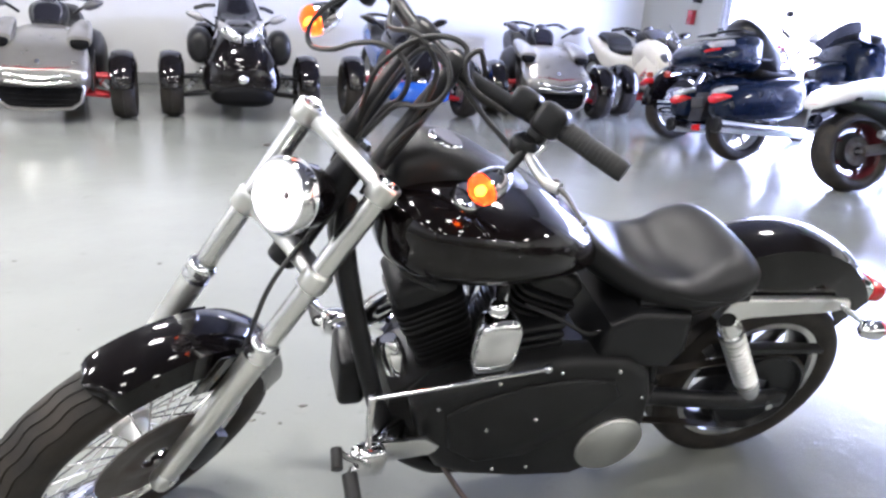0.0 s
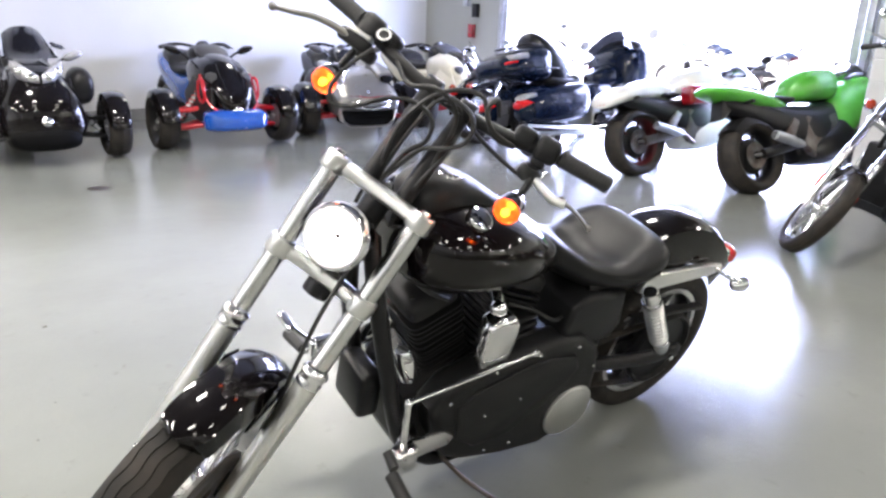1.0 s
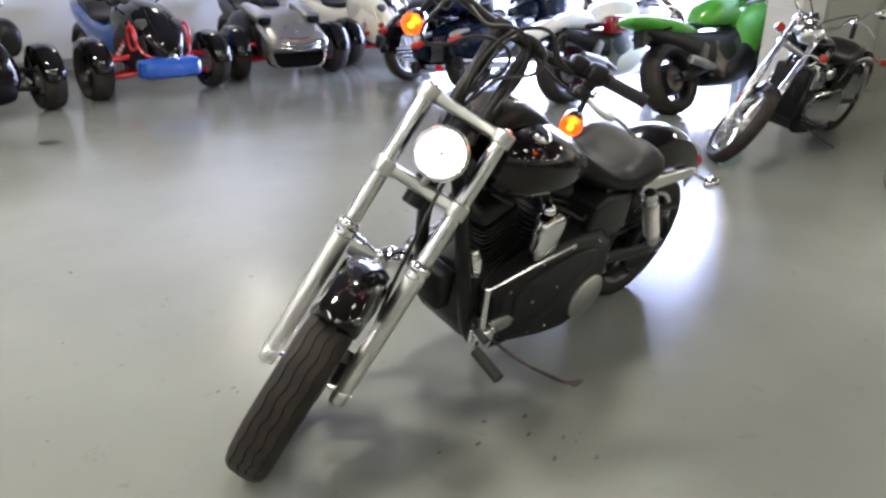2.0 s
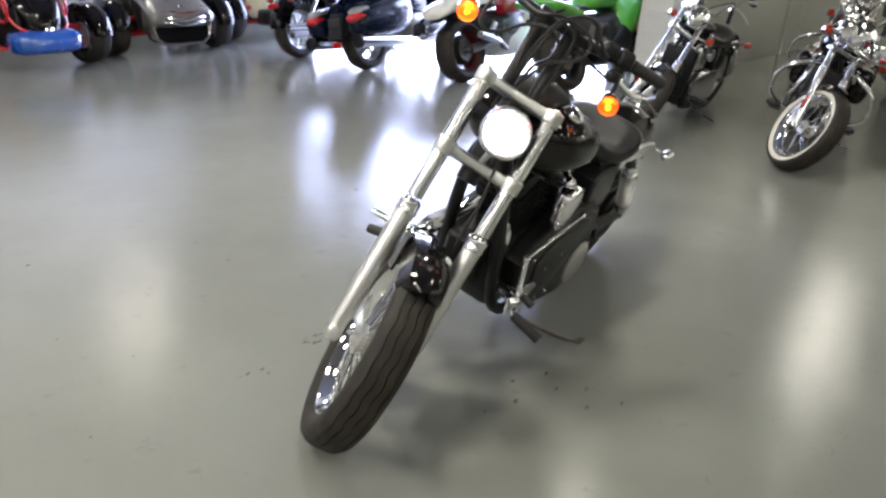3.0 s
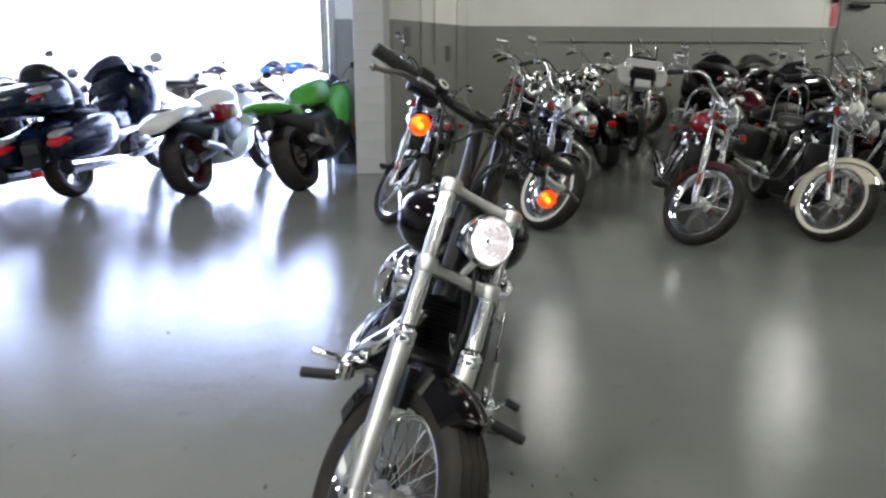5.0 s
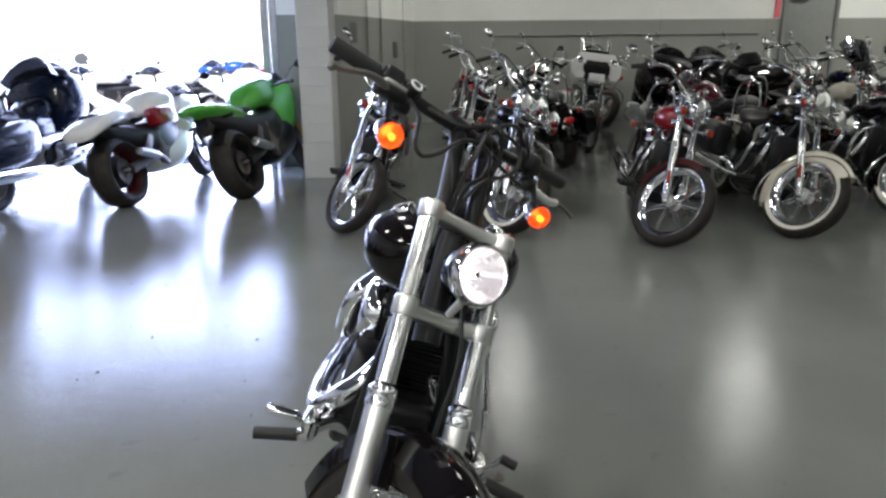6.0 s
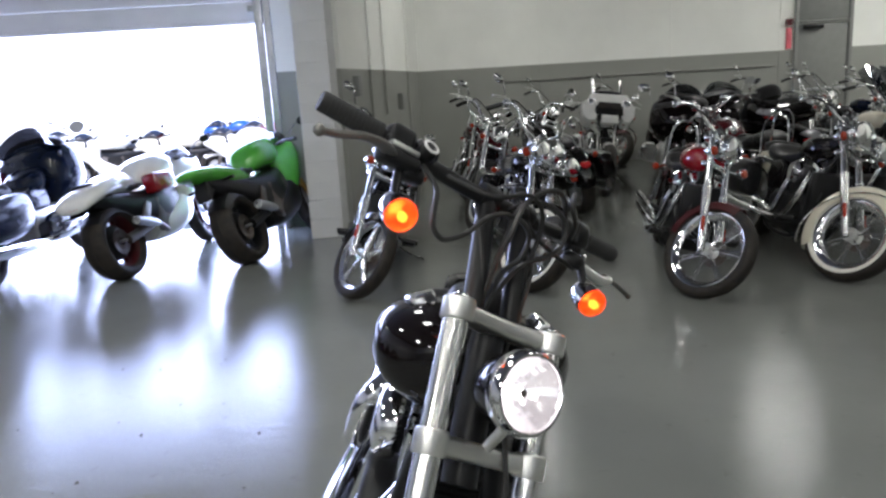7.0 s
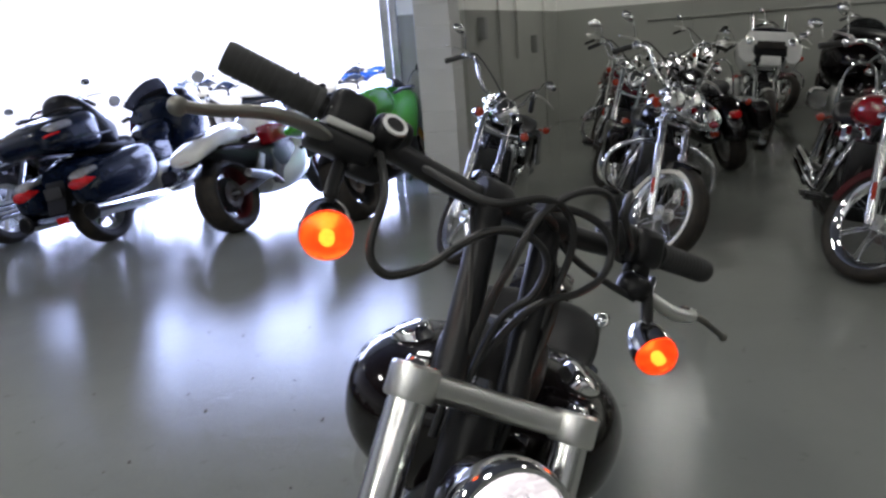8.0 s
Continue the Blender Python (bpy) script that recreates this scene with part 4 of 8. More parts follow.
    body_loft(bm, [(1.29, 0.935, 0.03, 0.03, 0.04), (1.275, 0.935, 0.125, 0.075, 0.085), (1.22, 0.94, 0.198, 0.105, 0.118), (1.13, 0.935, 0.226, 0.116, 0.124), (1.02, 0.915, 0.222, 0.112, 0.108),
                   (0.91, 0.885, 0.19, 0.098, 0.078), (0.82, 0.858, 0.145, 0.068, 0.056), (0.755, 0.838, 0.09, 0.036, 0.04), (0.735, 0.835, 0.03, 0.012, 0.014)], n=2.5, seg=44, steps=6, cy=-0.01)
    tank = part("fuel_tank", bm, M_REDDISH_BLACK, root, "gloss black teardrop fuel tank, tinted reddish for the reflected amber signals", angle=60)
    bm = bm_new()
    body_loft(bm, [(1.272, 1.03, 0.03, 0.02, 0.06), (1.255, 1.04, 0.07, 0.045, 0.08), (1.19, 1.055, 0.084, 0.06, 0.08), (1.08, 1.04, 0.076, 0.044, 0.07), (0.93, 0.97, 0.056, 0.02, 0.05), (0.81, 0.888, 0.04, 0.014, 0.04), (0.76, 0.858, 0.025, 0.01, 0.03)], n=2.8, seg=28, steps=4, cy=-0.008)
    con = part("console", bm, M_WRINKLE, tank, "dark console along the tank", angle=60)
    bm = bm_new()
    lathe(bm, [(0.0, 0.012), (0.036, 0.012), (0.041, 0.006), (0.043, -0.02), (0.0, -0.02)], 32, pose(1.15, 0, 1.098, 0, -20, 0))
    part("speedometer", bm, M_CHROME, con)
    bm = bm_new()
    lathe(bm, [(0.0, 0.0135), (0.034, 0.0135), (0.034, 0.011), (0, 0.011)], 32, pose(1.15, 0, 1.098, 0, -20, 0))
    part("dial", bm, M_INK, con)
    for s in (-1, 1):
        bm = bm_new()
        CM = pose(1.13, s * 0.136 - 0.008, 1.034, -s * 30, -6, 0)
        lathe(bm, [(0, 0.02), (0.02, 0.02), (0.031, 0.016), (0.035, 0.008), (0.034, 0.0), (0.036, -0.004), (0.036, -0.012), (0, -0.012)], 32, CM)
        part("fuel_cap", bm, M_CHROME, tank, "chrome fuel cap")

    # seat
    bm = bm_new()
    body_loft(bm, [(0.785, 0.862, 0.045, 0.016, 0.05), (0.765, 0.86, 0.082, 0.026, 0.075), (0.7, 0.825, 0.118, 0.026, 0.08), (0.6, 0.782, 0.148, 0.022, 0.085), (0.5, 0.768, 0.172, 0.03, 0.085), (0.42, 0.78, 0.184, 0.062, 0.09), (0.36, 0.79, 0.178, 0.066, 0.09), (0.31, 0.788, 0.15, 0.05, 0.07), (0.285, 0.78, 0.085, 0.028, 0.04)], n=2.8, seg=32, steps=5)
    for v in bm.verts:                          # dished middle
        if v.co.z > 0.785 and 0.33 < v.co.x < 0.7:
            v.co.z -= 0.03 * max(0, 1 - (v.co.y / 0.12) ** 2) * math.sin((v.co.x - 0.33) / 0.37 * math.pi)
    seat = part("seat", bm, M_LEATHER, root, "black leather solo seat", angle=70)
    bm = bm_new()
    tube(bm, [(0.7, 0.112, 0.83), (0.58, 0.149, 0.776), (0.47, 0.176, 0.76), (0.37, 0.178, 0.77), (0.308, 0.12, 0.8), (0.297, 0, 0.808), (0.308, -0.12, 0.8), (0.37, -0.178, 0.77), (0.47, -0.176, 0.76), (0.58, -0.149, 0.776), (0.7, -0.112, 0.83)], 0.004, 6, 6)
    part("seam", bm, M_LEATHER, seat)

    # rear mudguard, struts, lamp, signals
    bm = bm_new()
    fender(bm, (0.16, 0.4), 0.455, 0.106, 62, 148, depth=0.105, seg=40, crown=0.042, taper=0.05)
    rf = part("rear_fender", bm, M_BLACK, root, "gloss black rear mudguard")
    for s in (-1, 1):
        bm = bm_new()
        prism(bm, [(0.375, 0.655), (0.345, 0.705), (0.29, 0.716), (0.0, 0.694), (-0.06, 0.683), (-0.07, 0.66), (0.0, 0.652), (0.26, 0.66), (0.31, 0.64)], s * 0.125 - 0.011, s * 0.125 + 0.011, bev=0.006)
        part("fender_strut", bm, M_POLISH, rf, "polished fender strut")
        bm = bm_new()
        tube(bm, [(-0.03, s * 0.13, 0.675), (-0.07, s * 0.16, 0.65), (-0.1, s * 0.19, 0.645)], 0.008, 10, 4)
        sg = bullet_signal(root, pose(-0.1, s * 0.205, 0.64, 0, 0, 180) @ Matrix.Scale(0.8, 4), False)
        part("stalk", bm, M_CHROME, sg)
    bm = bm_new()
    body_loft(bm, [(-0.17, 0.655, 0.04, 0.02, 0.04), (-0.21, 0.645, 0.054, 0.03, 0.045), (-0.24, 0.635, 0.056, 0.034, 0.042)], n=3, seg=24, steps=3)
    tl = part("tail_light", bm, M_CHROME, root, "tail lamp with a red lens")
    bm = bm_new()
    body_loft(bm, [(-0.236, 0.637, 0.058, 0.037, 0.044), (-0.275, 0.627, 0.058, 0.037, 0.044), (-0.31, 0.618, 0.042, 0.026, 0.03), (-0.32, 0.615, 0.01, 0.006, 0.008)], n=2.6, seg=24, steps=3)
    part("lens", bm, M_RED, tl, "red lens")

    # rear wheel
    rw = part("rear_wheel", tube(bm_new(), [(0.07, -0.17, 0.32), (0.07, 0.17, 0.32)], 0.012, 14, 1), M_CHROME, root)
    wm = wheel_axis(0.07, 0, 0.318)
    cast_wheel(rw, wm, 0.316, 0.16, 0.228, 9, M_SATIN, True, 84, 0.022)
    bm = bm_new()
    lathe(bm, [(0.218, -0.064), (0.238, -0.064), (0.242, -0.052), (0.234, -0.046), (0.234, 0.046), (0.242, 0.052), (0.238, 0.064), (0.218, 0.064), (0.214, 0.0), (0.218, -0.064)], 48, wm)
    part("rim_band", bm, M_POLISH, rw, "polished rim edge")
    bm = bm_new()
    lathe(bm, [(0.05, 0.085), (0.125, 0.085), (0.15, 0.09), (0.152, 0.115), (0.145, 0.118), (0.135, 0.1), (0.05, 0.1)], 48, wm)
    part("belt_pulley", bm, M_SATIN, rw)
    bm = bm_new()
    for k in range(44):
        a0, a1 = 2 * math.pi * k / 44, 2 * math.pi * (k + 1) / 44

        def belt(a):
            c = Vector((0.07 + 0.155 * math.cos(a), 0, 0.318 + 0.155 * math.sin(a))) if math.cos(a) < 0.1 else Vector((0.62 + 0.07 * math.cos(a), 0, 0.36 + 0.07 * math.sin(a)))
            return c
        p, q = belt(a0), belt(a1)
        if (p - q).length > 1e-5:
            box(bm, (0, 0, 0), ((p - q).length + 0.002, 0.024, 0.006), Matrix.Translation((p + q) / 2 + Vector((0, 0.1, 0))) @ Matrix.Rotation(-math.atan2((q - p).z, (q - p).x), 4, "Y"))
    part("drive_belt", bm, M_RUBBER, root)
    for s in (-1, 1):
        bm = bm_new()
        tube(bm, [(0.02, s * 0.135, 0.322), (0.2, s * 0.14, 0.335), (0.52, s * 0.12, 0.38)], 0.022, 14, 4, squash=1.3)
        box(bm, (0.05, s * 0.14, 0.322), (0.1, 0.03, 0.06), bev=0.012)
        part("swingarm", bm, M_SATIN, root)
        # shock absorber
        t0, t1 = Vector((0.38, s * 0.182, 0.685)), Vector((0.188, s * 0.182, 0.405))
        ax = (t1 - t0).normalized()
        sm = Matrix.Translation(t0) @ ax.to_track_quat("Z", "Y").to_matrix().to_4x4()
        L = (t1 - t0).length
        bm = bm_new()
        lathe(bm, [(0, -0.014), (0.022, -0.014), (0.028, -0.004), (0.029, 0.03), (0.033, 0.034), (0.033, 0.046), (0.01, 0.05), (0.01, L - 0.075), (0.034, L - 0.072), (0.034, L - 0.05), (0.03, L - 0.02), (0.022, L), (0, L)], 24, sm)
        sh = part("shock_absorber", bm, M_CHROME, root, "chrome coil-over shock absorber")
        bm = bm_new()
        pts = [(0.0285 * math.cos(q), 0.0285 * math.sin(q), 0.05 + (L - 0.125) * k / 132) for k, q in enumerate([2 * math.pi * 11 * k / 132 for k in range(133)])]
        tube(bm, pts, 0.0058, 7, 1, sm)
        part("spring", bm, M_POLISH, sh)
        part("damper", tube(bm_new(), [t0 + ax * 0.04, t1 - ax * 0.06], 0.018, 16, 1), M_SATIN, sh)
    bm = bm_new()
    prism(bm, [(0.33, 0.5), (0.31, 0.525), (0.1, 0.512), (-0.08, 0.49), (-0.08, 0.475), (0.1, 0.495)], 0.09, 0.125, bev=0.005)
    part("belt_guard", bm, M_SATIN, root)

    # frame
    FR = [
        [(1.345, 0.0, 0.95), (1.355, 0.06, 0.86), (1.3, 0.1, 0.6), (1.22, 0.115, 0.33), (1.13, 0.12, 0.22), (1.0, 0.12, 0.18), (0.6, 0.13, 0.2), (0.52, 0.13, 0.3), (0.5, 0.13, 0.45)],
        [(1.3, 0, 1.0), (1.0, 0, 0.86), (0.75, 0, 0.8), (0.55, 0, 0.75), (0.4, 0, 0.74)],
        [(0.5, 0.13, 0.45), (0.55, 0.14, 0.62), (0.62, 0.1, 0.74), (0.75, 0.03, 0.8)],
        [(0.62, 0.12, 0.72), (0.48, 0.14, 0.735), (0.3, 0.125, 0.72)],
    ]
    fr = None
    for i, c in enumerate(FR):
        for s in ((1, -1) if i != 1 else (1,)):
            o = part("frame_tube", tube(bm_new(), [(x, s * y, z) for x, y, z in c], 0.024 if i == 0 else 0.018 if i < 2 else 0.014, 12, 6), M_SATIN, fr or root, "" if fr else "satin black tubular frame")
            fr = fr or o
    bm = bm_new()
    box(bm, (1.31, 0.0, 0.47), (0.07, 0.15, 0.15), bev=0.02, seg=3)
    part("regulator", bm, M_SATIN, root)
    bm = bm_new()
    lathe(bm, [(0, -0.05), (0.024, -0.05), (0.029, -0.043), (0.029, 0.0), (0.026, 0.04), (0.02, 0.05), (0, 0.05)], 24, pose(1.222, 0.08, 0.57, 12, 18, 0))
    part("oil_filter", bm, M_CHROME, root, "chrome oil filter")

    # engine
    bm = bm_new()
    prism(bm, [(1.24, 0.33), (1.22, 0.46), (1.1, 0.53), (0.9, 0.53), (0.62, 0.5), (0.55, 0.4), (0.56, 0.26), (0.68, 0.2), (1.1, 0.2), (1.2, 0.25)], -0.11, 0.1, bev=0.02)
    eng = part("engine", bm, M_WRINKLE, root, "black V-twin engine with cooling fins")
    for base, lean in (((1.055, 0.49), 22.5), ((0.945, 0.49), -22.5)):
        bf, bh = bm_new(), bm_new()
        v_cylinder(bf, bh, base, lean)
        cy = part("cylinder", bf, M_WRINKLE, eng, "finned black cylinder")
        part("cylinder_head", bh, M_WRINKLE, eng, "finned black cylinder head")
        c = Matrix.Translation((base[0], 0, base[1])) @ Matrix.Rotation(radians(lean), 4, "Y")
        for yy in (-0.05, 0.05):
            for xx in (-0.045, 0.045):
                part("head_bolt", lathe(bm_new(), [(0, 0.326), (0.006, 0.326), (0.007, 0.31), (0, 0.31)], 6, c @ Matrix.Translation((xx, yy, 0))), M_CHROME, eng)
    # timing cover on the right
    bm = bm_new()
    prism(bm, [(1.19, 0.36), (1.15, 0.47), (1.04, 0.53), (0.92, 0.53), (0.8, 0.47), (0.74, 0.36), (0.8, 0.26), (1.0, 0.22), (1.13, 0.26)], -0.2, -0.108, bev=0.03, seg=4)
    tc = part("timing_cover", bm, M_WRINKLE, eng, "black timing cover", angle=50)
    part("round_cover", lathe(bm_new(), [(0, 0.012), (0.05, 0.01), (0.058, 0.004), (0.058, -0.01), (0, -0.01)], 32, Matrix.Translation((1.0, -0.2, 0.38)) @ Matrix.Rotation(radians(90), 4, "X")), M_CHROME, tc, "round chrome cover")
    # exhaust pipes on the right
    for pts in ([(1.12, -0.06, 0.69), (1.18, -0.068, 0.63), (1.225, -0.13, 0.535), (1.225, -0.19, 0.465), (1.17, -0.243, 0.39), (1.02, -0.262, 0.375), (0.78, -0.258, 0.35), (0.42, -0.245, 0.29)],
                [(0.83, -0.09, 0.74), (0.85, -0.18, 0.71), (0.87, -0.232, 0.64), (0.82, -0.25, 0.52), (0.66, -0.25, 0.44), (0.34, -0.245, 0.385)]):
        part("exhaust_pipe", tube(bm_new(), pts, 0.035, 20, 7), M_CHROME, root, "chrome exhaust pipe")
    for z, x1 in ((0.285, -0.28), (0.385, -0.34)):
        bm = lathe(bm_new(), [(0.0, 0.0), (0.024, 0.0), (0.042, 0.05), (0.044, 0.1), (0.044, 0.62), (0.04, 0.66), (0.03, 0.665), (0.03, 0.6), (0, 0.6)], 28, Matrix.Translation((x1 + 0.7, -0.245, z)) @ Matrix.Rotation(radians(-90), 4, "Y"))
        part("muffler", bm, M_CHROME, root, "chrome muffler")
    bm = lathe(bm_new(), [(0, 0.075), (0.05, 0.072), (0.085, 0.06), (0.095, 0.045), (0.095, 0.01), (0.085, 0.0), (0, 0.0)], 40, Matrix.Translation((1.0, -0.13, 0.67)) @ Matrix.Rotation(radians(90), 4, "X"))
    part("air_cleaner", bm, M_CHROME, root, "round chrome air cleaner")
    for x in (0.95, 0.985, 1.02, 1.055):
        bm = tube(bm_new(), [(x, -0.115, 0.44), (1.0 + (x - 1.0) * 2.6, -0.1, 0.72)], 0.01, 12, 1)
        part("pushrod_tube", bm, M_CHROME, eng)
    # horn cover
    bm = bm_new()
    rings = []
    for z, hw, d in ((0.596, 0.036, 0.012), (0.604, 0.05, 0.024), (0.64, 0.055, 0.03), (0.69, 0.056, 0.034), (0.73, 0.054, 0.036), (0.755, 0.042, 0.034), (0.766, 0.024, 0.022)):
        rings.append([Vector((1.018 + hw * math.copysign(abs(math.cos(a)) ** 0.45, math.cos(a)), 0.185 + d * math.copysign(abs(math.sin(a)) ** 0.45, math.sin(a)), z)) for a in [2 * math.pi * k / 20 for k in range(20)]])
    skin(bm, rings)
    hn = part("horn_cover", bm, M_CHROME, root, "chrome horn cover", angle=60)
    bm = bm_new()
    tube(bm, [(1.02, 0.17, 0.735), (1.02, 0.165, 0.765), (1.0, 0.12, 0.79), (0.985, 0.05, 0.81)], 0.019, 14, 5)
    bmesh.ops.create_icosphere(bm, subdivisions=3, radius=0.025, matrix=Matrix.Translation((1.022, 0.168, 0.77)))
    part("horn_bracket", bm, M_CHROME, hn)
    # primary cover
    bm = bm_new()
    prism(bm, [(1.185, 0.47), (1.13, 0.535), (0.97, 0.585), (0.78, 0.6), (0.63, 0.585), (0.55, 0.53), (0.515, 0.43), (0.505, 0.3), (0.53, 0.21), (0.59, 0.168), (0.7, 0.168), (0.87, 0.192), (1.02, 0.212), (1.1, 0.255), (1.155, 0.36)], 0.09, 0.19, bev=0.036, seg=5)
    prism(bm, [(1.1, 0.46), (1.03, 0.505), (0.9, 0.535), (0.76, 0.545), (0.66, 0.525), (0.63, 0.47), (0.66, 0.42), (0.74, 0.36), (0.86, 0.28), (1.0, 0.275), (1.08, 0.34)], 0.18, 0.199, bev=0.009, seg=3)
    pc = part("primary_cover", bm, M_WRINKLE, root, "black primary drive cover", angle=50)
    for x, z in ((1.125, 0.485), (0.98, 0.553), (0.82, 0.57), (0.655, 0.555), (0.565, 0.46), (1.115, 0.34), (0.94, 0.232), (0.84, 0.222), (0.86, 0.42), (0.99, 0.4)):
        bm = lathe(bm_new(), [(0, 0.005), (0.0045, 0.005), (0.006, 0.003), (0.006, 0), (0, 0)], 10, wheel_axis(x, 0.189 if z > 0.55 or z < 0.3 or x < 0.5 or x > 1.1 else 0.198, z))
        part("cover_bolt", bm, M_CHROME, pc)
    bm = lathe(bm_new(), [(0, 0.014), (0.084, 0.014), (0.088, 0.011), (0.094, 0.011), (0.1, 0.006), (0.1, 0.0), (0, 0)], 56, wheel_axis(0.606, 0.189, 0.276))
    part("derby_cover", bm, M_ALU, pc, "brushed round clutch cover")
    # oil tank, battery cover
    bm = bm_new()
    prism(bm, [(0.72, 0.58), (0.71, 0.69), (0.64, 0.72), (0.48, 0.705), (0.455, 0.58), (0.49, 0.525), (0.64, 0.53)], -0.17, 0.168, bev=0.02, seg=3)
    part("battery_cover", bm, M_SATIN, root, "satin black battery cover")
    bm = bm_new()
    for k in range(4):
        box(bm, (0.8, 0.1, 0.66 + 0.03 * k), (0.13, 0.06, 0.018), pose(0, 0, 0, 0, 6, 0), 0.005, 2)
    part("coil_pack", bm, M_SATIN, root)
    for pts in ([(0.92, 0.1, 0.72), (0.83, 0.13, 0.69), (0.75, 0.14, 0.645), (0.69, 0.13, 0.65)], [(1.26, 0.07, 0.86), (1.22, 0.11, 0.83), (1.16, 0.12, 0.8)]):
        part("hose", tube(bm_new(), pts, 0.006, 8, 6), M_HOSE, root)
    # shift linkage, controls and pegs
    rd = part("shift_rod", tube(bm_new(), [(1.3, 0.222, 0.578), (0.885, 0.222, 0.622)], 0.006, 10, 1), M_CHROME, root, "chrome shift rod")
    for x, z in ((1.3, 0.578), (0.885, 0.622)):
        bm = bm_new()
        bmesh.ops.create_icosphere(bm, subdivisions=2, radius=0.012, matrix=Matrix.Translation((x, 0.222, z)))
        part("rod_end", bm, M_CHROME, rd)
    for s in (-1, 1):
        bm = bm_new()
        tube(bm, [(1.2, s * 0.12, 0.36), (1.25, s * 0.19, 0.4), (1.3, s * 0.235, 0.4)], 0.026, 14, 4)
        box(bm, (1.3, s * 0.245, 0.4), (0.085, 0.045, 0.085), bev=0.018, seg=3)
        prism(bm, [(1.33, 0.42), (1.3, 0.44), (1.16, 0.43), (1.12, 0.4), (1.14, 0.375), (1.28, 0.365), (1.33, 0.385)], s * 0.225 - 0.008, s * 0.225 + 0.008, bev=0.005)
        ct = part("control_mount", bm, M_CHROME, root, "chrome forward control mount")
        part("foot_peg", tube(bm_new(), [(1.345, s * 0.27, 0.387), (1.345, s * 0.385, 0.36)], 0.0185, 16, 1), M_GRIP, ct, "black rubber foot peg")
        bm = tube(bm_new(), [(1.315, s * 0.24, 0.397), (1.345, s * 0.275, 0.386)], 0.012, 12, 1)
        part("peg_mount", bm, M_CHROME, ct)
        if s > 0:
            bm = tube(bm_new(), [(1.3, 0.222, 0.578), (1.303, 0.235, 0.5), (1.3, 0.245, 0.41)], 0.009, 10, 4)
            tube(bm, [(1.3, 0.262, 0.41), (1.35, 0.275, 0.45), (1.385, 0.29, 0.5)], 0.008, 10, 4)
            part("shift_lever", bm, M_CHROME, ct)
            bm = tube(bm_new(), [(1.385, 0.285, 0.5), (1.39, 0.33, 0.49)], 0.013, 12, 1)
            part("toe_peg", bm, M_GRIP, ct)
        else:
            bm = tube(bm_new(), [(1.28, -0.25, 0.4), (1.34, -0.265, 0.43), (1.385, -0.28, 0.475)], 0.009, 10, 4)
            part("brake_lever", bm, M_CHROME, ct)
            bm = bm_new()
            box(bm, (1.39, -0.315, 0.472), (0.03, 0.09, 0.022), pose(0, 0, 0, 0, 0, 0), 0.009, 3)
            part("brake_pad", bm, M_CHROME, ct)
    # prop stand, swung out
    bm = tube(bm_new(), [(1.06, 0.13, 0.2), (1.0, 0.24, 0.155), (0.9, 0.36, 0.112), (0.86, 0.4, 0.114)], 0.0075, 10, 5)
    ks = part("kickstand", bm, M_DARKMETAL, root, "dark steel prop stand swung out on the floor")
    bm = bm_new()
    box(bm, (0.852, 0.41, 0.113), (0.06, 0.03, 0.008), pose(0, 0, 0, 0, 0, 0), 0.003)
    part("stand_foot", bm, M_DARKMETAL, ks)
    return root


hero_cruiser()


# ---------------------------------------------------------------- parked machines
def mirror_on(parent, root_pt, head_pt, m=I4, r=0.05, mat_=None):
    bm = tube(bm_new(), [root_pt, ((root_pt[0] + head_pt[0]) / 2, (root_pt[1] + head_pt[1]) / 2, max(root_pt[2], head_pt[2]) - 0.01), head_pt], 0.005, 6, 4, m)
    o = part("mirror", bm, mat_ or M_CHROME, parent)
    bm = lathe(bm_new(), [(0, -0.018), (r * 0.6, -0.014), (r, 0.0), (r, 0.006), (0, 0.006)], 18, m @ Matrix.Translation(head_pt) @ Matrix.Rotation(radians(-90), 4, "Y") @ Matrix.Diagonal((0.7, 1, 1, 1)))
    part("mirror_head", bm, mat_ or M_CHROME, o)


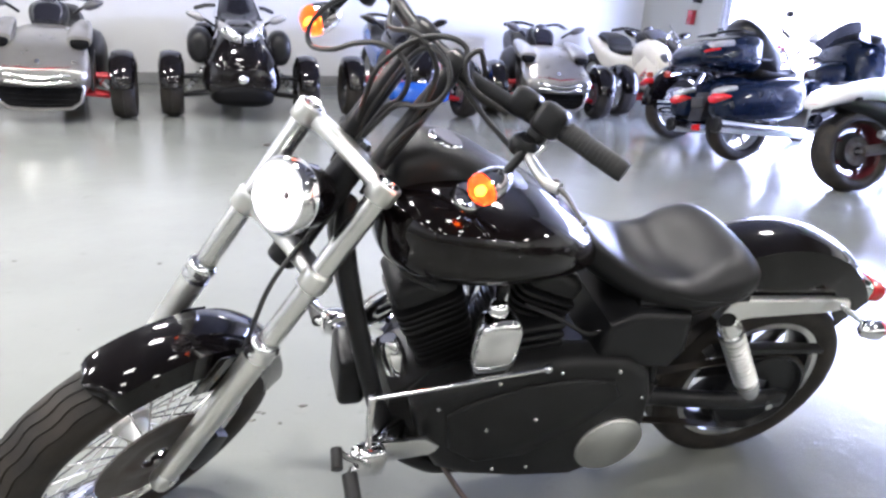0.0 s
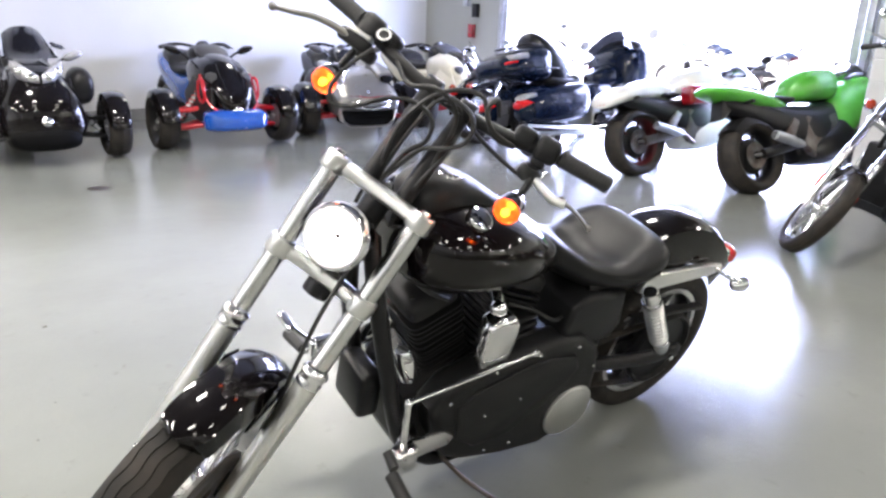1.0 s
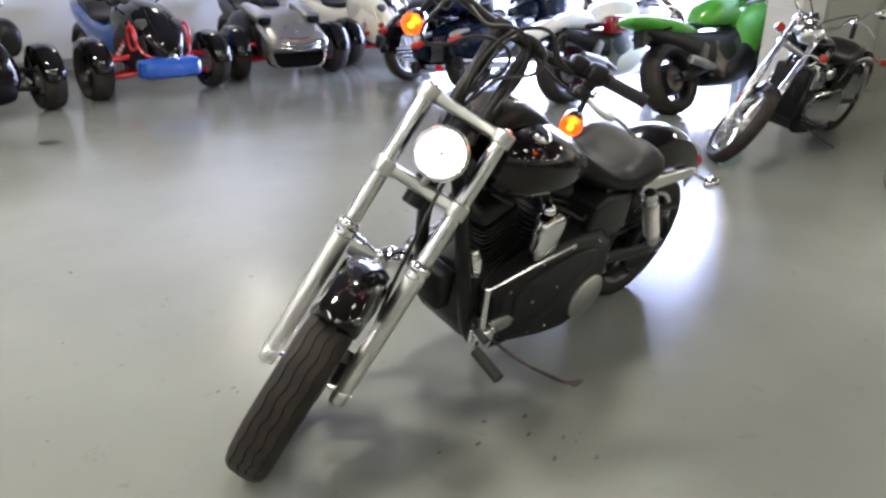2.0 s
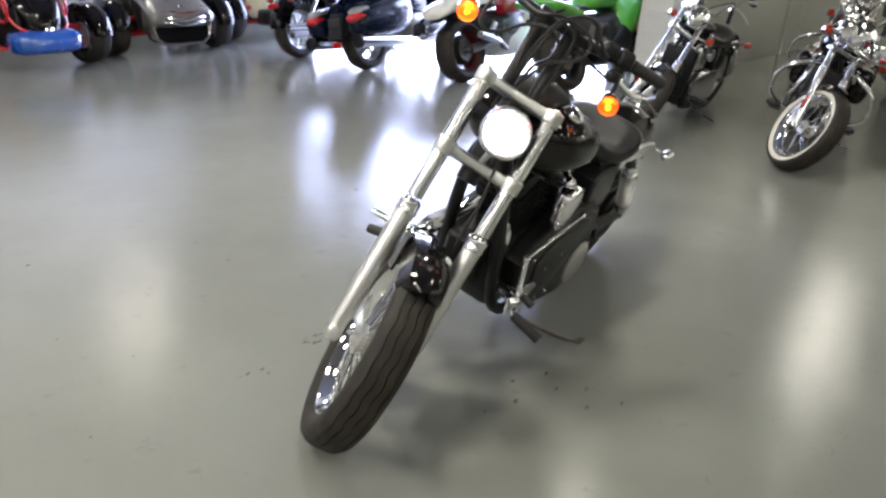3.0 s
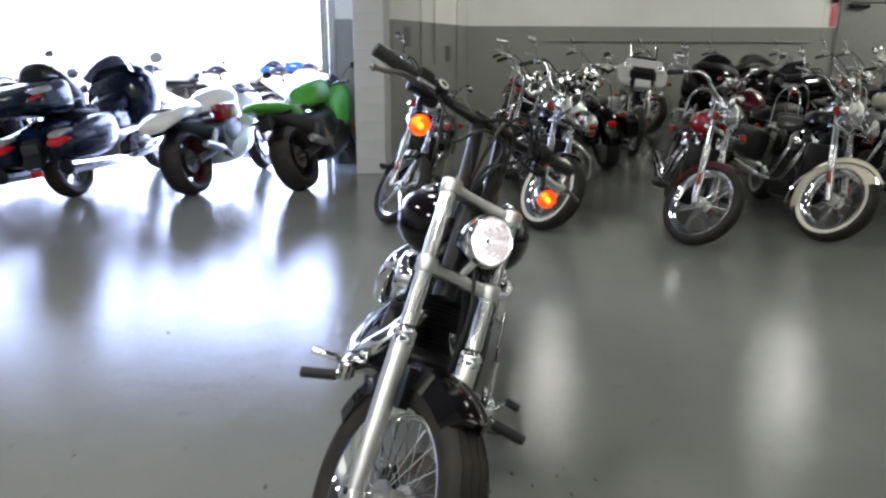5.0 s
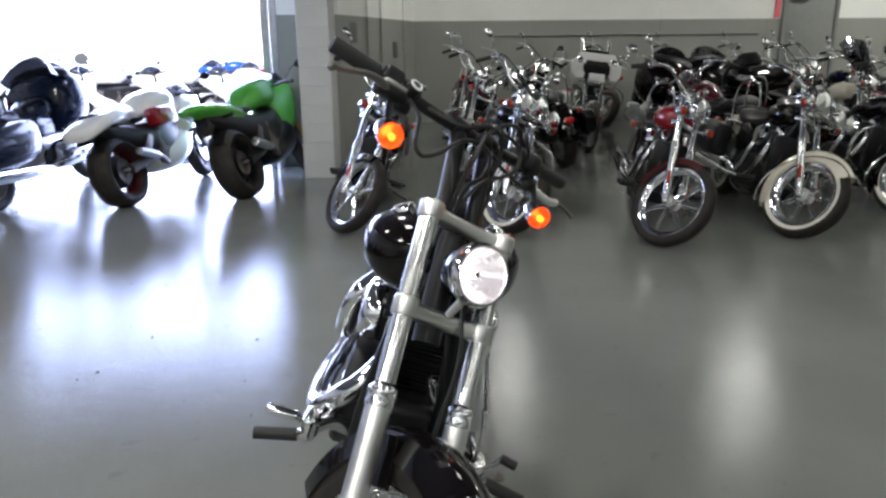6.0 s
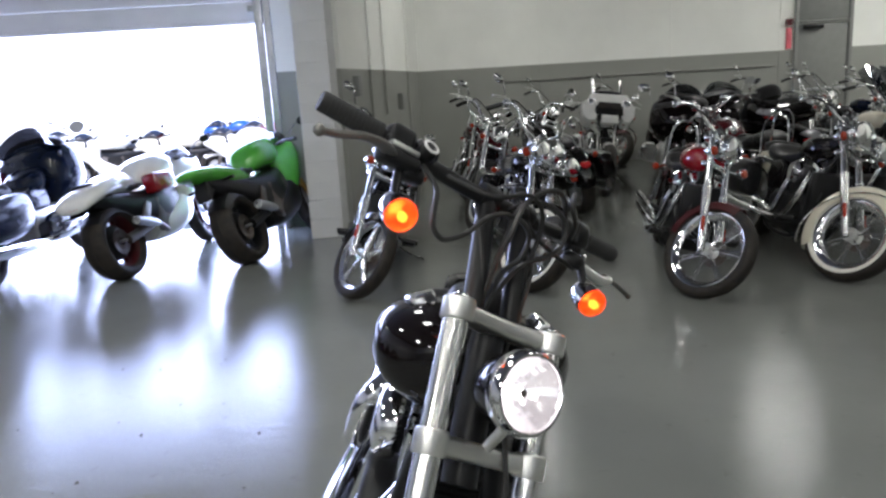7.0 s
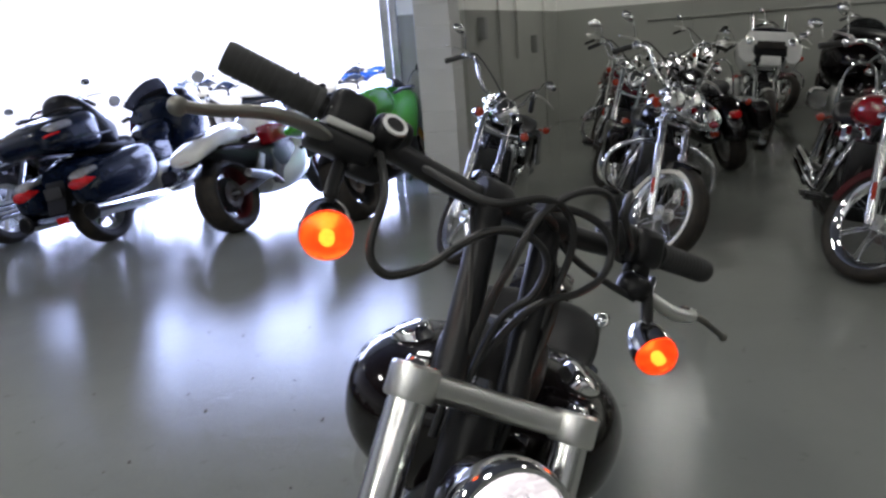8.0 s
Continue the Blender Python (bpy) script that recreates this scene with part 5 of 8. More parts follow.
def cruiser(front, heading, label, lean=12, steer=28, tank=None, fend=None, wheel="spoke", white=False, bars="wide", screen=None, fairing=None, bags=None, lightbar=False, crash=False,
            pillion=True, rake=31, full_fender=False, seat_mat=None, group="parked cruisers", wb=1.62, narrow=False):
    """A V-twin cruiser on its prop stand; front: where its front tyre stands."""
    tank, fend, seat_mat = tank or M_BLACK, fend or M_BLACK, seat_mat or M_LEATHER
    h = radians(heading)
    G = pose(front[0] - wb * math.cos(h), front[1] - wb * math.sin(h), 0, -lean, 0, heading)
    root = thing("cruiser", label, "motorcycle", group, G)
    A = (wb - 0.47, 0, 1.0)
    S = steering(A, rake, steer)
    FU = 0.05
    r = radians(rake)
    AXW = -(A[2] + FU * math.sin(r) - 0.325) / math.cos(r)
    # wheels
    fw = part("front_wheel", tube(bm_new(), [(FU, -0.12, AXW), (FU, 0.12, AXW)], 0.012, 10, 1, S), M_CHROME, root)
    wm = S @ wheel_axis(FU, 0, AXW)
    if wheel == "spoke" and narrow:
        spoked_wheel(fw, wm, 0.335, 0.1, 0.272, 28, M_CHROME, False, white, 0.045, 56)
    elif wheel == "spoke":
        spoked_wheel(fw, wm, 0.33, 0.13, 0.25, 28, M_CHROME, False, white, 0.05, 48)
    else:
        cast_wheel(fw, wm, 0.335, 0.1, 0.268, 5, M_TUBE, False, 56, 0.026, white)
    part("brake_disc", cached("disc_c", lambda: disc_mesh(0.095, M_DARKMETAL)), None, fw, m=wm @ Matrix.Translation((0, 0, 0.065)))
    rw = part("rear_wheel", tube(bm_new(), [(0, -0.15, 0.32), (0, 0.15, 0.32)], 0.012, 10, 1), M_CHROME, root)
    cast_wheel(rw, wheel_axis(0, 0, 0.32), 0.32, 0.16, 0.22, 7, M_ALU, False, 48, 0.028, white)
    # fork
    for s in (-1, 1):
        leg = part("fork_leg", tube(bm_new(), [(FU, s * 0.105, AXW + 0.42), (FU, s * 0.105, 0.02)], 0.023, 14, 1, S), M_CHROME, root)
        bm = lathe(bm_new(), [(0, AXW - 0.04), (0.022, AXW - 0.04), (0.028, AXW), (0.03, AXW + 0.4), (0.032, AXW + 0.44), (0.024, AXW + 0.45)], 16, S @ Matrix.Translation((FU, s * 0.105, 0)))
        part("fork_slider", bm, M_TUBE, leg)
        bm = bm_new()
        box(bm, (FU + 0.014, s * 0.134, AXW + 0.15), (0.026, 0.012, 0.1), S, 0.005)
        part("reflector", bm, M_AMBER_OFF, leg)
    bm = bm_new()
    for w0 in (0.0, -0.2):
        box(bm, (FU - 0.02, 0, w0), (0.075, 0.26, 0.035), S, 0.012)
    part("fork_clamp", bm, M_CHROME, root)
    HL = S @ Matrix.Translation((0.16, 0, -0.08)) @ Matrix.Rotation(radians(96), 4, "Y") @ Matrix.Scale(1.3 if lightbar else 1.0, 4)
    bm = lathe(bm_new(), [(0, -0.16), (0.04, -0.15), (0.075, -0.11), (0.09, -0.04), (0.094, 0), (0.088, 0.01), (0.082, 0.0)], 28, HL)
    lamp = part("headlight", bm, M_CHROME, root, "chrome headlamp shell")
    bm = lathe(bm_new(), [(0, 0.018), (0.04, 0.014), (0.082, 0.002), (0.06, -0.02), (0, -0.03)], 28, HL)
    part("lens", bm, M_CHROME, lamp)
    if lightbar:
        bm = tube(bm_new(), [(0.15, -0.27, -0.16), (0.17, -0.12, -0.2), (0.18, 0, -0.205), (0.17, 0.12, -0.2), (0.15, 0.27, -0.16)], 0.012, 10, 4, S)
        lb = part("light_bar", bm, M_CHROME, root)
        for s in (-1, 1):
            bm = lathe(bm_new(), [(0, -0.1), (0.04, -0.085), (0.068, -0.035), (0.074, 0.0), (0.066, 0.01), (0, 0.02)], 20, S @ Matrix.Translation((0.2, s * 0.17, -0.14)) @ Matrix.Rotation(radians(96), 4, "Y"))
            part("spot_lamp", bm, M_CHROME, lb)
    # signals
    for s in (-1, 1):
        bm = lathe(bm_new(), [(0, -0.06), (0.02, -0.05), (0.034, -0.02), (0.036, 0.01), (0, 0.012)], 16, S @ Matrix.Translation((0.12, s * (0.27 if lightbar else 0.2), -0.17)) @ Matrix.Rotation(radians(96), 4, "Y"))
        sg = part("turn_signal", bm, M_CHROME, root)
        bm = lathe(bm_new(), [(0.034, 0.01), (0.03, 0.026), (0.012, 0.034), (0, 0.035)], 16, S @ Matrix.Translation((0.12, s * (0.27 if lightbar else 0.2), -0.17)) @ Matrix.Rotation(radians(96), 4, "Y"))
        part("lens", bm, M_AMBER_OFF, sg)
        bm = tube(bm_new(), [(0.1, s * 0.2, -0.17), (0.05, s * 0.12, -0.17)], 0.008, 8, 1, S)
        part("stalk", bm, M_CHROME, sg)
    # mudguards
    bm = bm_new()
    if full_fender:
        fender(bm, (FU, AXW), 0.365, 0.078, 14, 184, S, depth=0.05, seg=30, crown=0.05, taper=0.1)
    else:
        fender(bm, (FU, AXW), 0.352, 0.07, 48, 150, S, depth=0.04, seg=24, crown=0.03, taper=0.1)
    ff = part("front_fender", bm, fend, root)
    if full_fender:
        bm = bm_new()
        for s in (-1, 1):
            tube(bm, [(FU + 0.37 * math.cos(a), s * 0.088, AXW + 0.285 * math.sin(a) + 0.0) for a in [radians(k) for k in range(10, 181, 17)]], 0.006, 6, 2, S)
        part("fender_trim", bm, M_CHROME, ff)
    bm = bm_new()
    fender(bm, (0.06, 0.36), 0.43, 0.11, 60, 182, depth=0.12, seg=28, crown=0.05, taper=0.05)
    part("rear_fender", bm, fend, root)
    # bars
    B = {"wide": [(-0.24, -0.42, 0.16), (-0.16, -0.33, 0.2), (-0.05, -0.22, 0.22), (0.0, -0.08, 0.1), (0.0, 0.08, 0.1), (-0.05, 0.22, 0.22), (-0.16, 0.33, 0.2), (-0.24, 0.42, 0.16)],
         "ape": [(-0.2, -0.4, 0.24), (-0.1, -0.33, 0.28), (-0.02, -0.26, 0.26), (0.0, -0.14, 0.08), (0.0, 0.14, 0.08), (-0.02, 0.26, 0.26), (-0.1, 0.33, 0.28), (-0.2, 0.4, 0.24)],
         "drag": [(-0.12, -0.42, 0.2), (-0.06, -0.2, 0.19), (0, 0, 0.18), (-0.06, 0.2, 0.19), (-0.12, 0.42, 0.2)]}[bars]
    bar = part("handlebar", tube(bm_new(), B, 0.0145, 10, 6, S), M_CHROME, root, "chrome handlebar")
    for s in (-1, 1):
        e = B[-1] if s > 0 else B[0]
        e2 = B[-2] if s > 0 else B[1]
        d = (Vector(e2) - Vector(e)).normalized()
        p0, p1 = Vector(e) - d * 0.006, Vector(e) + d * 0.12
        part("grip", tube(bm_new(), [p0, p1], 0.019, 12, 1, S), M_GRIP, bar)
        bm = bm_new()
        box(bm, p1 + d * 0.03, (0.045, 0.045, 0.045), S, 0.012)
        part("switch_housing", bm, M_CHROME, bar)
        q = p1 + d * 0.03
        bm = tube(bm_new(), [q + Vector((0.04, 0, 0)), q + Vector((0.06, s * 0.07, -0.01)), q + Vector((0.035, s * 0.18, -0.03))], (0.009, 0.006), 8, 4, S)
        part("lever", bm, M_ALU, bar)
        mirror_on(bar, tuple(q), tuple(q + Vector((0.02, s * 0.12, 0.15))), S)
        part("riser", tube(bm_new(), [(0, s * 0.05, 0.01), (0, s * 0.05, B[len(B) // 2][2])], 0.017, 10, 1, S), M_CHROME, bar)
        part("cable", tube(bm_new(), [q, q + Vector((0.08, -s * 0.06, 0.0)), Vector((0.1, s * 0.05, 0.05)), Vector((0.05, 0, -0.1))], 0.006, 6, 5, S), M_HOSE, bar)
    if screen:
        bm = bm_new()
        rings = []
        for k in range(9):
            v = -0.26 + 0.52 * k / 8
            bend = -0.12 * (abs(v) / 0.26) ** 2
            top = 0.5 - 0.16 * (abs(v) / 0.26) ** 3
            rings.append([(S @ Vector((0.2 + bend - 0.14 * f, v, -0.02 + top * f))) for f in (0, 0.25, 0.5, 0.75, 1.0)])
        skin(bm, rings, closed=False)
        bmesh.ops.solidify(bm, geom=list(bm.faces), thickness=0.004)
        ws = part("windscreen", bm, M_SMOKE, root, "clear windscreen")
        ws.visible_shadow = False
        for s in (-1, 1):
            part("screen_brace", tube(bm_new(), [(0.13, s * 0.15, -0.04), (0.02, s * 0.16, 0.44)], 0.016, 8, 1, S), M_CHROME, ws)
    if fairing:
        FA = S @ Matrix.Rotation(radians(90), 4, "Z")
        bm = bm_new()
        wing = [(0.33, -0.12), (0.35, 0.04), (0.27, 0.08), (0.24, 0.19)]
        low = [(0.15, -0.08), (0.17, -0.2), (0.27, -0.2)]
        prism(bm, wing + [(-a_, c_) for a_, c_ in reversed(wing)] + [(-a_, c_) for a_, c_ in reversed(low)] + low, -0.24, -0.02, FA, 0.016, 2)
        for v in bm.verts:          # swept back towards its wings
            q = S.inverted() @ v.co
            v.co = S @ Vector((q.x - 0.55 * q.y * q.y, q.y, q.z))
        fa = part("fairing", bm, fairing, root, "wide handlebar fairing", angle=35)
        for s in (-1, 1):
            bm = lathe(bm_new(), [(0, 0.02), (0.03, 0.016), (0.048, 0.0), (0, -0.03)], 20, S @ Matrix.Translation((0.22, s * 0.23, 0.06)) @ Matrix.Rotation(radians(90), 4, "Y"))
            part("fairing_lamp", bm, M_CHROME, fa)
        # solid black box in place of the fairing's shaded opening
        bm = bm_new()
        box(bm, (0.15, 0, -0.06), (0.16, 0.36, 0.16), S, 0.02)
        part("opening_shade", bm, M_SATIN, fa)
        # dark plate on the face draws the shade of the lamp opening
        bm = bm_new()
        box(bm, (0.235, 0, 0.0), (0.02, 0.3, 0.1), S, 0.008)
        part("recess_shade", bm, M_RUBBER, fa)
        bm = bm_new()
        box(bm, (0.24, 0, -0.2), (0.05, 0.22, 0.12), S, 0.02)
        part("fork_cover", bm, fairing, fa)
        bm = bm_new()
        body_loft(bm, [(0.13, 0.2, 0.2, 0.02, 0.03), (0.08, 0.26, 0.2, 0.06, 0.06), (0.04, 0.3, 0.17, 0.03, 0.06)], S, 2.4, 20, 2)
        part("short_screen", bm, M_PURPLE, fa, angle=60)
        for s in (-1, 1):
            part("screen_post", tube(bm_new(), [(0.1, s * 0.17, 0.14), (0.03, s * 0.19, 0.5)], 0.022, 10, 1, S), M_CHROME, fa)
    # tank, seat
    x0 = wb - 0.5
    bm = bm_new()
    body_loft(bm, [(x0 + 0.03, 0.87, 0.05, 0.03, 0.04), (x0, 0.875, 0.12, 0.075, 0.08), (x0 - 0.1, 0.865, 0.17, 0.105, 0.11), (x0 - 0.22, 0.85, 0.17, 0.1, 0.1), (x0 - 0.36, 0.82, 0.12, 0.07, 0.06), (x0 - 0.47, 0.8, 0.05, 0.03, 0.03)], n=2.5, seg=24, steps=4)
    tk = part("fuel_tank", bm, tank, root, angle=60)
    bm = lathe(bm_new(), [(0, 0.02), (0.03, 0.016), (0.034, 0.0), (0, -0.01)], 18, Matrix.Translation((x0 - 0.15, -0.05, 0.96)))
    part("fuel_cap", bm, M_CHROME, tk)
    bm = bm_new()
    body_loft(bm, [(x0 - 0.4, 0.79, 0.07, 0.04, 0.05), (x0 - 0.5, 0.765, 0.13, 0.03, 0.06), (x0 - 0.65, 0.75, 0.17, 0.03, 0.07), (x0 - 0.8, 0.78, 0.18, 0.07, 0.08), (x0 - 0.88, 0.79, 0.14, 0.06, 0.06)], n=2.9, seg=24, steps=4)
    part("seat", bm, seat_mat, root, angle=70)
    if pillion:
        bm = bm_new()
        body_loft(bm, [(x0 - 0.84, 0.83, 0.08, 0.03, 0.05), (x0 - 0.9, 0.835, 0.13, 0.04, 0.06), (x0 - 1.08, 0.815, 0.12, 0.035, 0.06), (x0 - 1.16, 0.79, 0.06, 0.02, 0.03)], n=2.8, seg=20, steps=4)
        part("pillion_seat", bm, seat_mat, root, angle=70)
        bm = tube(bm_new(), [(x0 - 1.12, -0.12, 0.72), (x0 - 1.2, -0.115, 0.95), (x0 - 1.22, -0.06, 1.08), (x0 - 1.22, 0.06, 1.08), (x0 - 1.2, 0.115, 0.95), (x0 - 1.12, 0.12, 0.72)], 0.009, 8, 5)
        part("backrest_bar", bm, M_CHROME, root)
    # engine
    bm = bm_new()
    prism(bm, [(1.16, 0.3), (1.14, 0.44), (1.02, 0.5), (0.6, 0.5), (0.5, 0.42), (0.5, 0.25), (0.62, 0.19), (1.05, 0.19)], -0.16, 0.16, bev=0.04, seg=3)
    en = part("engine", bm, M_WRINKLE, root, "V-twin engine with chrome covers")
    for base, ln in (((0.93, 0.46), 22.5), ((0.81, 0.46), -22.5)):
        bf, bh = bm_new(), bm_new()
        v_cylinder(bf, bh, base, ln, detail=6)
        part("cylinder", bf, M_WRINKLE, en)
        part("cylinder_head", bh, M_CHROME, en)
    bm = bm_new()
    prism(bm, [(0.66, 0.5), (0.66, 0.7), (0.56, 0.74), (0.38, 0.72), (0.34, 0.56), (0.4, 0.46), (0.56, 0.46)], -0.16, 0.16, bev=0.03, seg=3)
    part("oil_tank", bm, M_BLACK, root)
    bm = bm_new()
    box(bm, (0.87, 0, 0.72), (0.5, 0.1, 0.2), bev=0.02)
    part("airbox", bm, M_SATIN, root)
    bm = bm_new()
    box(bm, (1.15, 0, 0.5), (0.1, 0.28, 0.4), pose(0, 0, 0, 0, 0, 0), 0.02)
    part("radiator_cover", bm, M_SATIN, root)
    bm = lathe(bm_new(), [(0, 0.06), (0.07, 0.055), (0.09, 0.03), (0.09, 0.0), (0, 0.0)], 24, Matrix.Translation((0.87, -0.13, 0.66)) @ Matrix.Rotation(radians(90), 4, "X"))
    part("air_cleaner", bm, M_CHROME, en)
    bm = bm_new()
    prism(bm, [(1.08, 0.42), (0.95, 0.5), (0.5, 0.5), (0.4, 0.4), (0.42, 0.24), (0.52, 0.19), (0.95, 0.22), (1.06, 0.3)], 0.12, 0.18, bev=0.025, seg=3)
    part("primary_cover", bm, M_CHROME, en)
    for z, xe in ((0.28, -0.3), (0.36, -0.36)):
        bm = tube(bm_new(), [(1.02 - 0.25 * (z > 0.3), -0.1, 0.68), (1.1 - 0.3 * (z > 0.3), -0.17, 0.55), (0.98 - 0.25 * (z > 0.3), -0.21, 0.33), (0.7 - 0.15 * (z > 0.3), -0.22, z), (0.3, -0.22, z)], 0.022, 10, 5)
        ex = part("exhaust_pipe", bm, M_CHROME, root)
        bm = tube(bm_new(), [(0.42, -0.225, z), (0.3, -0.225, z), (xe, -0.225, z)], 0.042, 14, 1)
        part("muffler", bm, M_CHROME, ex)
    fr = part("frame_tube", tube(bm_new(), [(A[0] + 0.02, 0, 0.85), (1.13, 0.1, 0.55), (1.06, 0.12, 0.2), (0.5, 0.13, 0.19), (0.4, 0.13, 0.5), (0.3, 0.12, 0.68), (-0.1, 0.12, 0.66)], 0.017, 10, 5), M_SATIN, root)
    part("frame_tube", tube(bm_new(), [(A[0] + 0.02, 0, 0.85), (1.13, -0.1, 0.55), (1.06, -0.12, 0.2), (0.5, -0.13, 0.19), (0.4, -0.13, 0.5), (0.3, -0.12, 0.68), (-0.1, -0.12, 0.66)], 0.017, 10, 5), M_SATIN, fr)
    part("swingarm", tube(bm_new(), [(0, 0.13, 0.32), (0.45, 0.12, 0.36)], 0.022, 10, 1), M_SATIN, root)
    part("swingarm", tube(bm_new(), [(0, -0.13, 0.32), (0.45, -0.12, 0.36)], 0.022, 10, 1), M_SATIN, root)
    for s in (-1, 1):
        part("shock_absorber", tube(bm_new(), [(0.02, s * 0.17, 0.4), (0.2, s * 0.17, 0.68)], 0.028, 12, 1), M_CHROME, root)
        pg = part("foot_peg", tube(bm_new(), [(1.12, s * 0.2, 0.33), (1.12, s * 0.34, 0.32)], 0.017, 10, 1), M_GRIP, root)
        part("peg_mount", tube(bm_new(), [(1.08, s * 0.1, 0.33), (1.12, s * 0.21, 0.33)], 0.013, 8, 1), M_CHROME, pg)
        bm = lathe(bm_new(), [(0, -0.05), (0.03, -0.03), (0.034, 0.01), (0.02, 0.03), (0, 0.032)], 14, Matrix.Translation((-0.22, s * 0.17, 0.66)) @ Matrix.Rotation(radians(-90), 4, "Y"))
        part("rear_signal", bm, M_AMBER_OFF, root)
    for s in (-1, 1):
        bm = bm_new()
        prism(bm, [(0.9, 0.27), (1.16, 0.29), (1.2, 0.32), (1.18, 0.335), (0.9, 0.3)], s * 0.27 - 0.05, s * 0.27 + 0.05, bev=0.008)
        part("floorboard", bm, M_SATIN, root)
        bm = bm_new()
        box(bm, (0.87, s * 0.1, 0.62), (0.3, 0.06, 0.22), bev=0.025)
        part("rocker_cover", bm, M_CHROME if s > 0 else M_SATIN, en)
        part("fender_strut", tube(bm_new(), [(0.34, s * 0.125, 0.7), (0.1, s * 0.135, 0.71), (-0.16, s * 0.13, 0.66)], 0.014, 8, 4), M_CHROME, root)
    bm = lathe(bm_new(), [(0, 0.012), (0.03, 0.01), (0.036, 0.0), (0, -0.004)], 18, wheel_axis(x0 - 0.12, 0.168, 0.85))
    part("tank_badge", bm, M_CHROME, tk)
    bm = lathe(bm_new(), [(0, 0.03), (0.045, 0.026), (0.055, 0.01), (0.05, -0.01), (0, -0.012)], 20, wheel_axis(0.87, 0.16, 0.66))
    part("horn_cover", bm, M_CHROME, en)
    for dy in (-0.05, 0.05):
        part("oil_line", tube(bm_new(), [(1.17, dy, 0.62), (1.2, dy * 1.6, 0.5), (1.13, dy * 2, 0.36)], 0.009, 7, 4), M_HOSE, en)
    bm = lathe(bm_new(), [(0, 0.012), (0.034, 0.01), (0.04, 0.0), (0.038, -0.03), (0, -0.03)], 20, S @ Matrix.Translation((0.02, 0, 0.09)) @ Matrix.Rotation(radians(-30), 4, "Y"))
    part("speedometer", bm, M_CHROME, root)
    if crash:
        for s in (-1, 1):
            part("crash_bar", tube(bm_new(), [(1.14, s * 0.08, 0.72), (1.2, s * 0.2, 0.7), (1.22, s * 0.34, 0.6), (1.2, s * 0.35, 0.42), (1.14, s * 0.2, 0.32), (1.1, s * 0.1, 0.3)], 0.016, 10, 6), M_CHROME, root)
    if bags:
        for s in (-1, 1):
            bm = bm_new()
            body_loft(bm, [(0.28, 0.52, 0.05, 0.08, 0.1), (0.24, 0.53, 0.085, 0.13, 0.16), (0.0, 0.53, 0.095, 0.14, 0.18), (-0.3, 0.53, 0.09, 0.13, 0.16), (-0.38, 0.53, 0.05, 0.08, 0.1)], n=3.4, seg=24, steps=3, cy=s * 0.24)
            part("saddlebag", bm, bags, root, angle=60)
    bm = bm_new()
    body_loft(bm, [(-0.3, 0.6, 0.05, 0.03, 0.035), (-0.36, 0.595, 0.05, 0.03, 0.035), (-0.39, 0.59, 0.03, 0.02, 0.02)], n=2.8, seg=18, steps=2)
    part("tail_light", bm, M_RED, root, "red tail lamp")
    bm = tube(bm_new(), [(0.85, 0.14, 0.2), (0.78, 0.26, 0.13), (0.7, 0.37, 0.37 * math.tan(radians(lean)) + 0.008)], 0.011, 8, 4)
    part("kickstand", bm, M_CHROME, root, "prop stand, swung out")
    return root


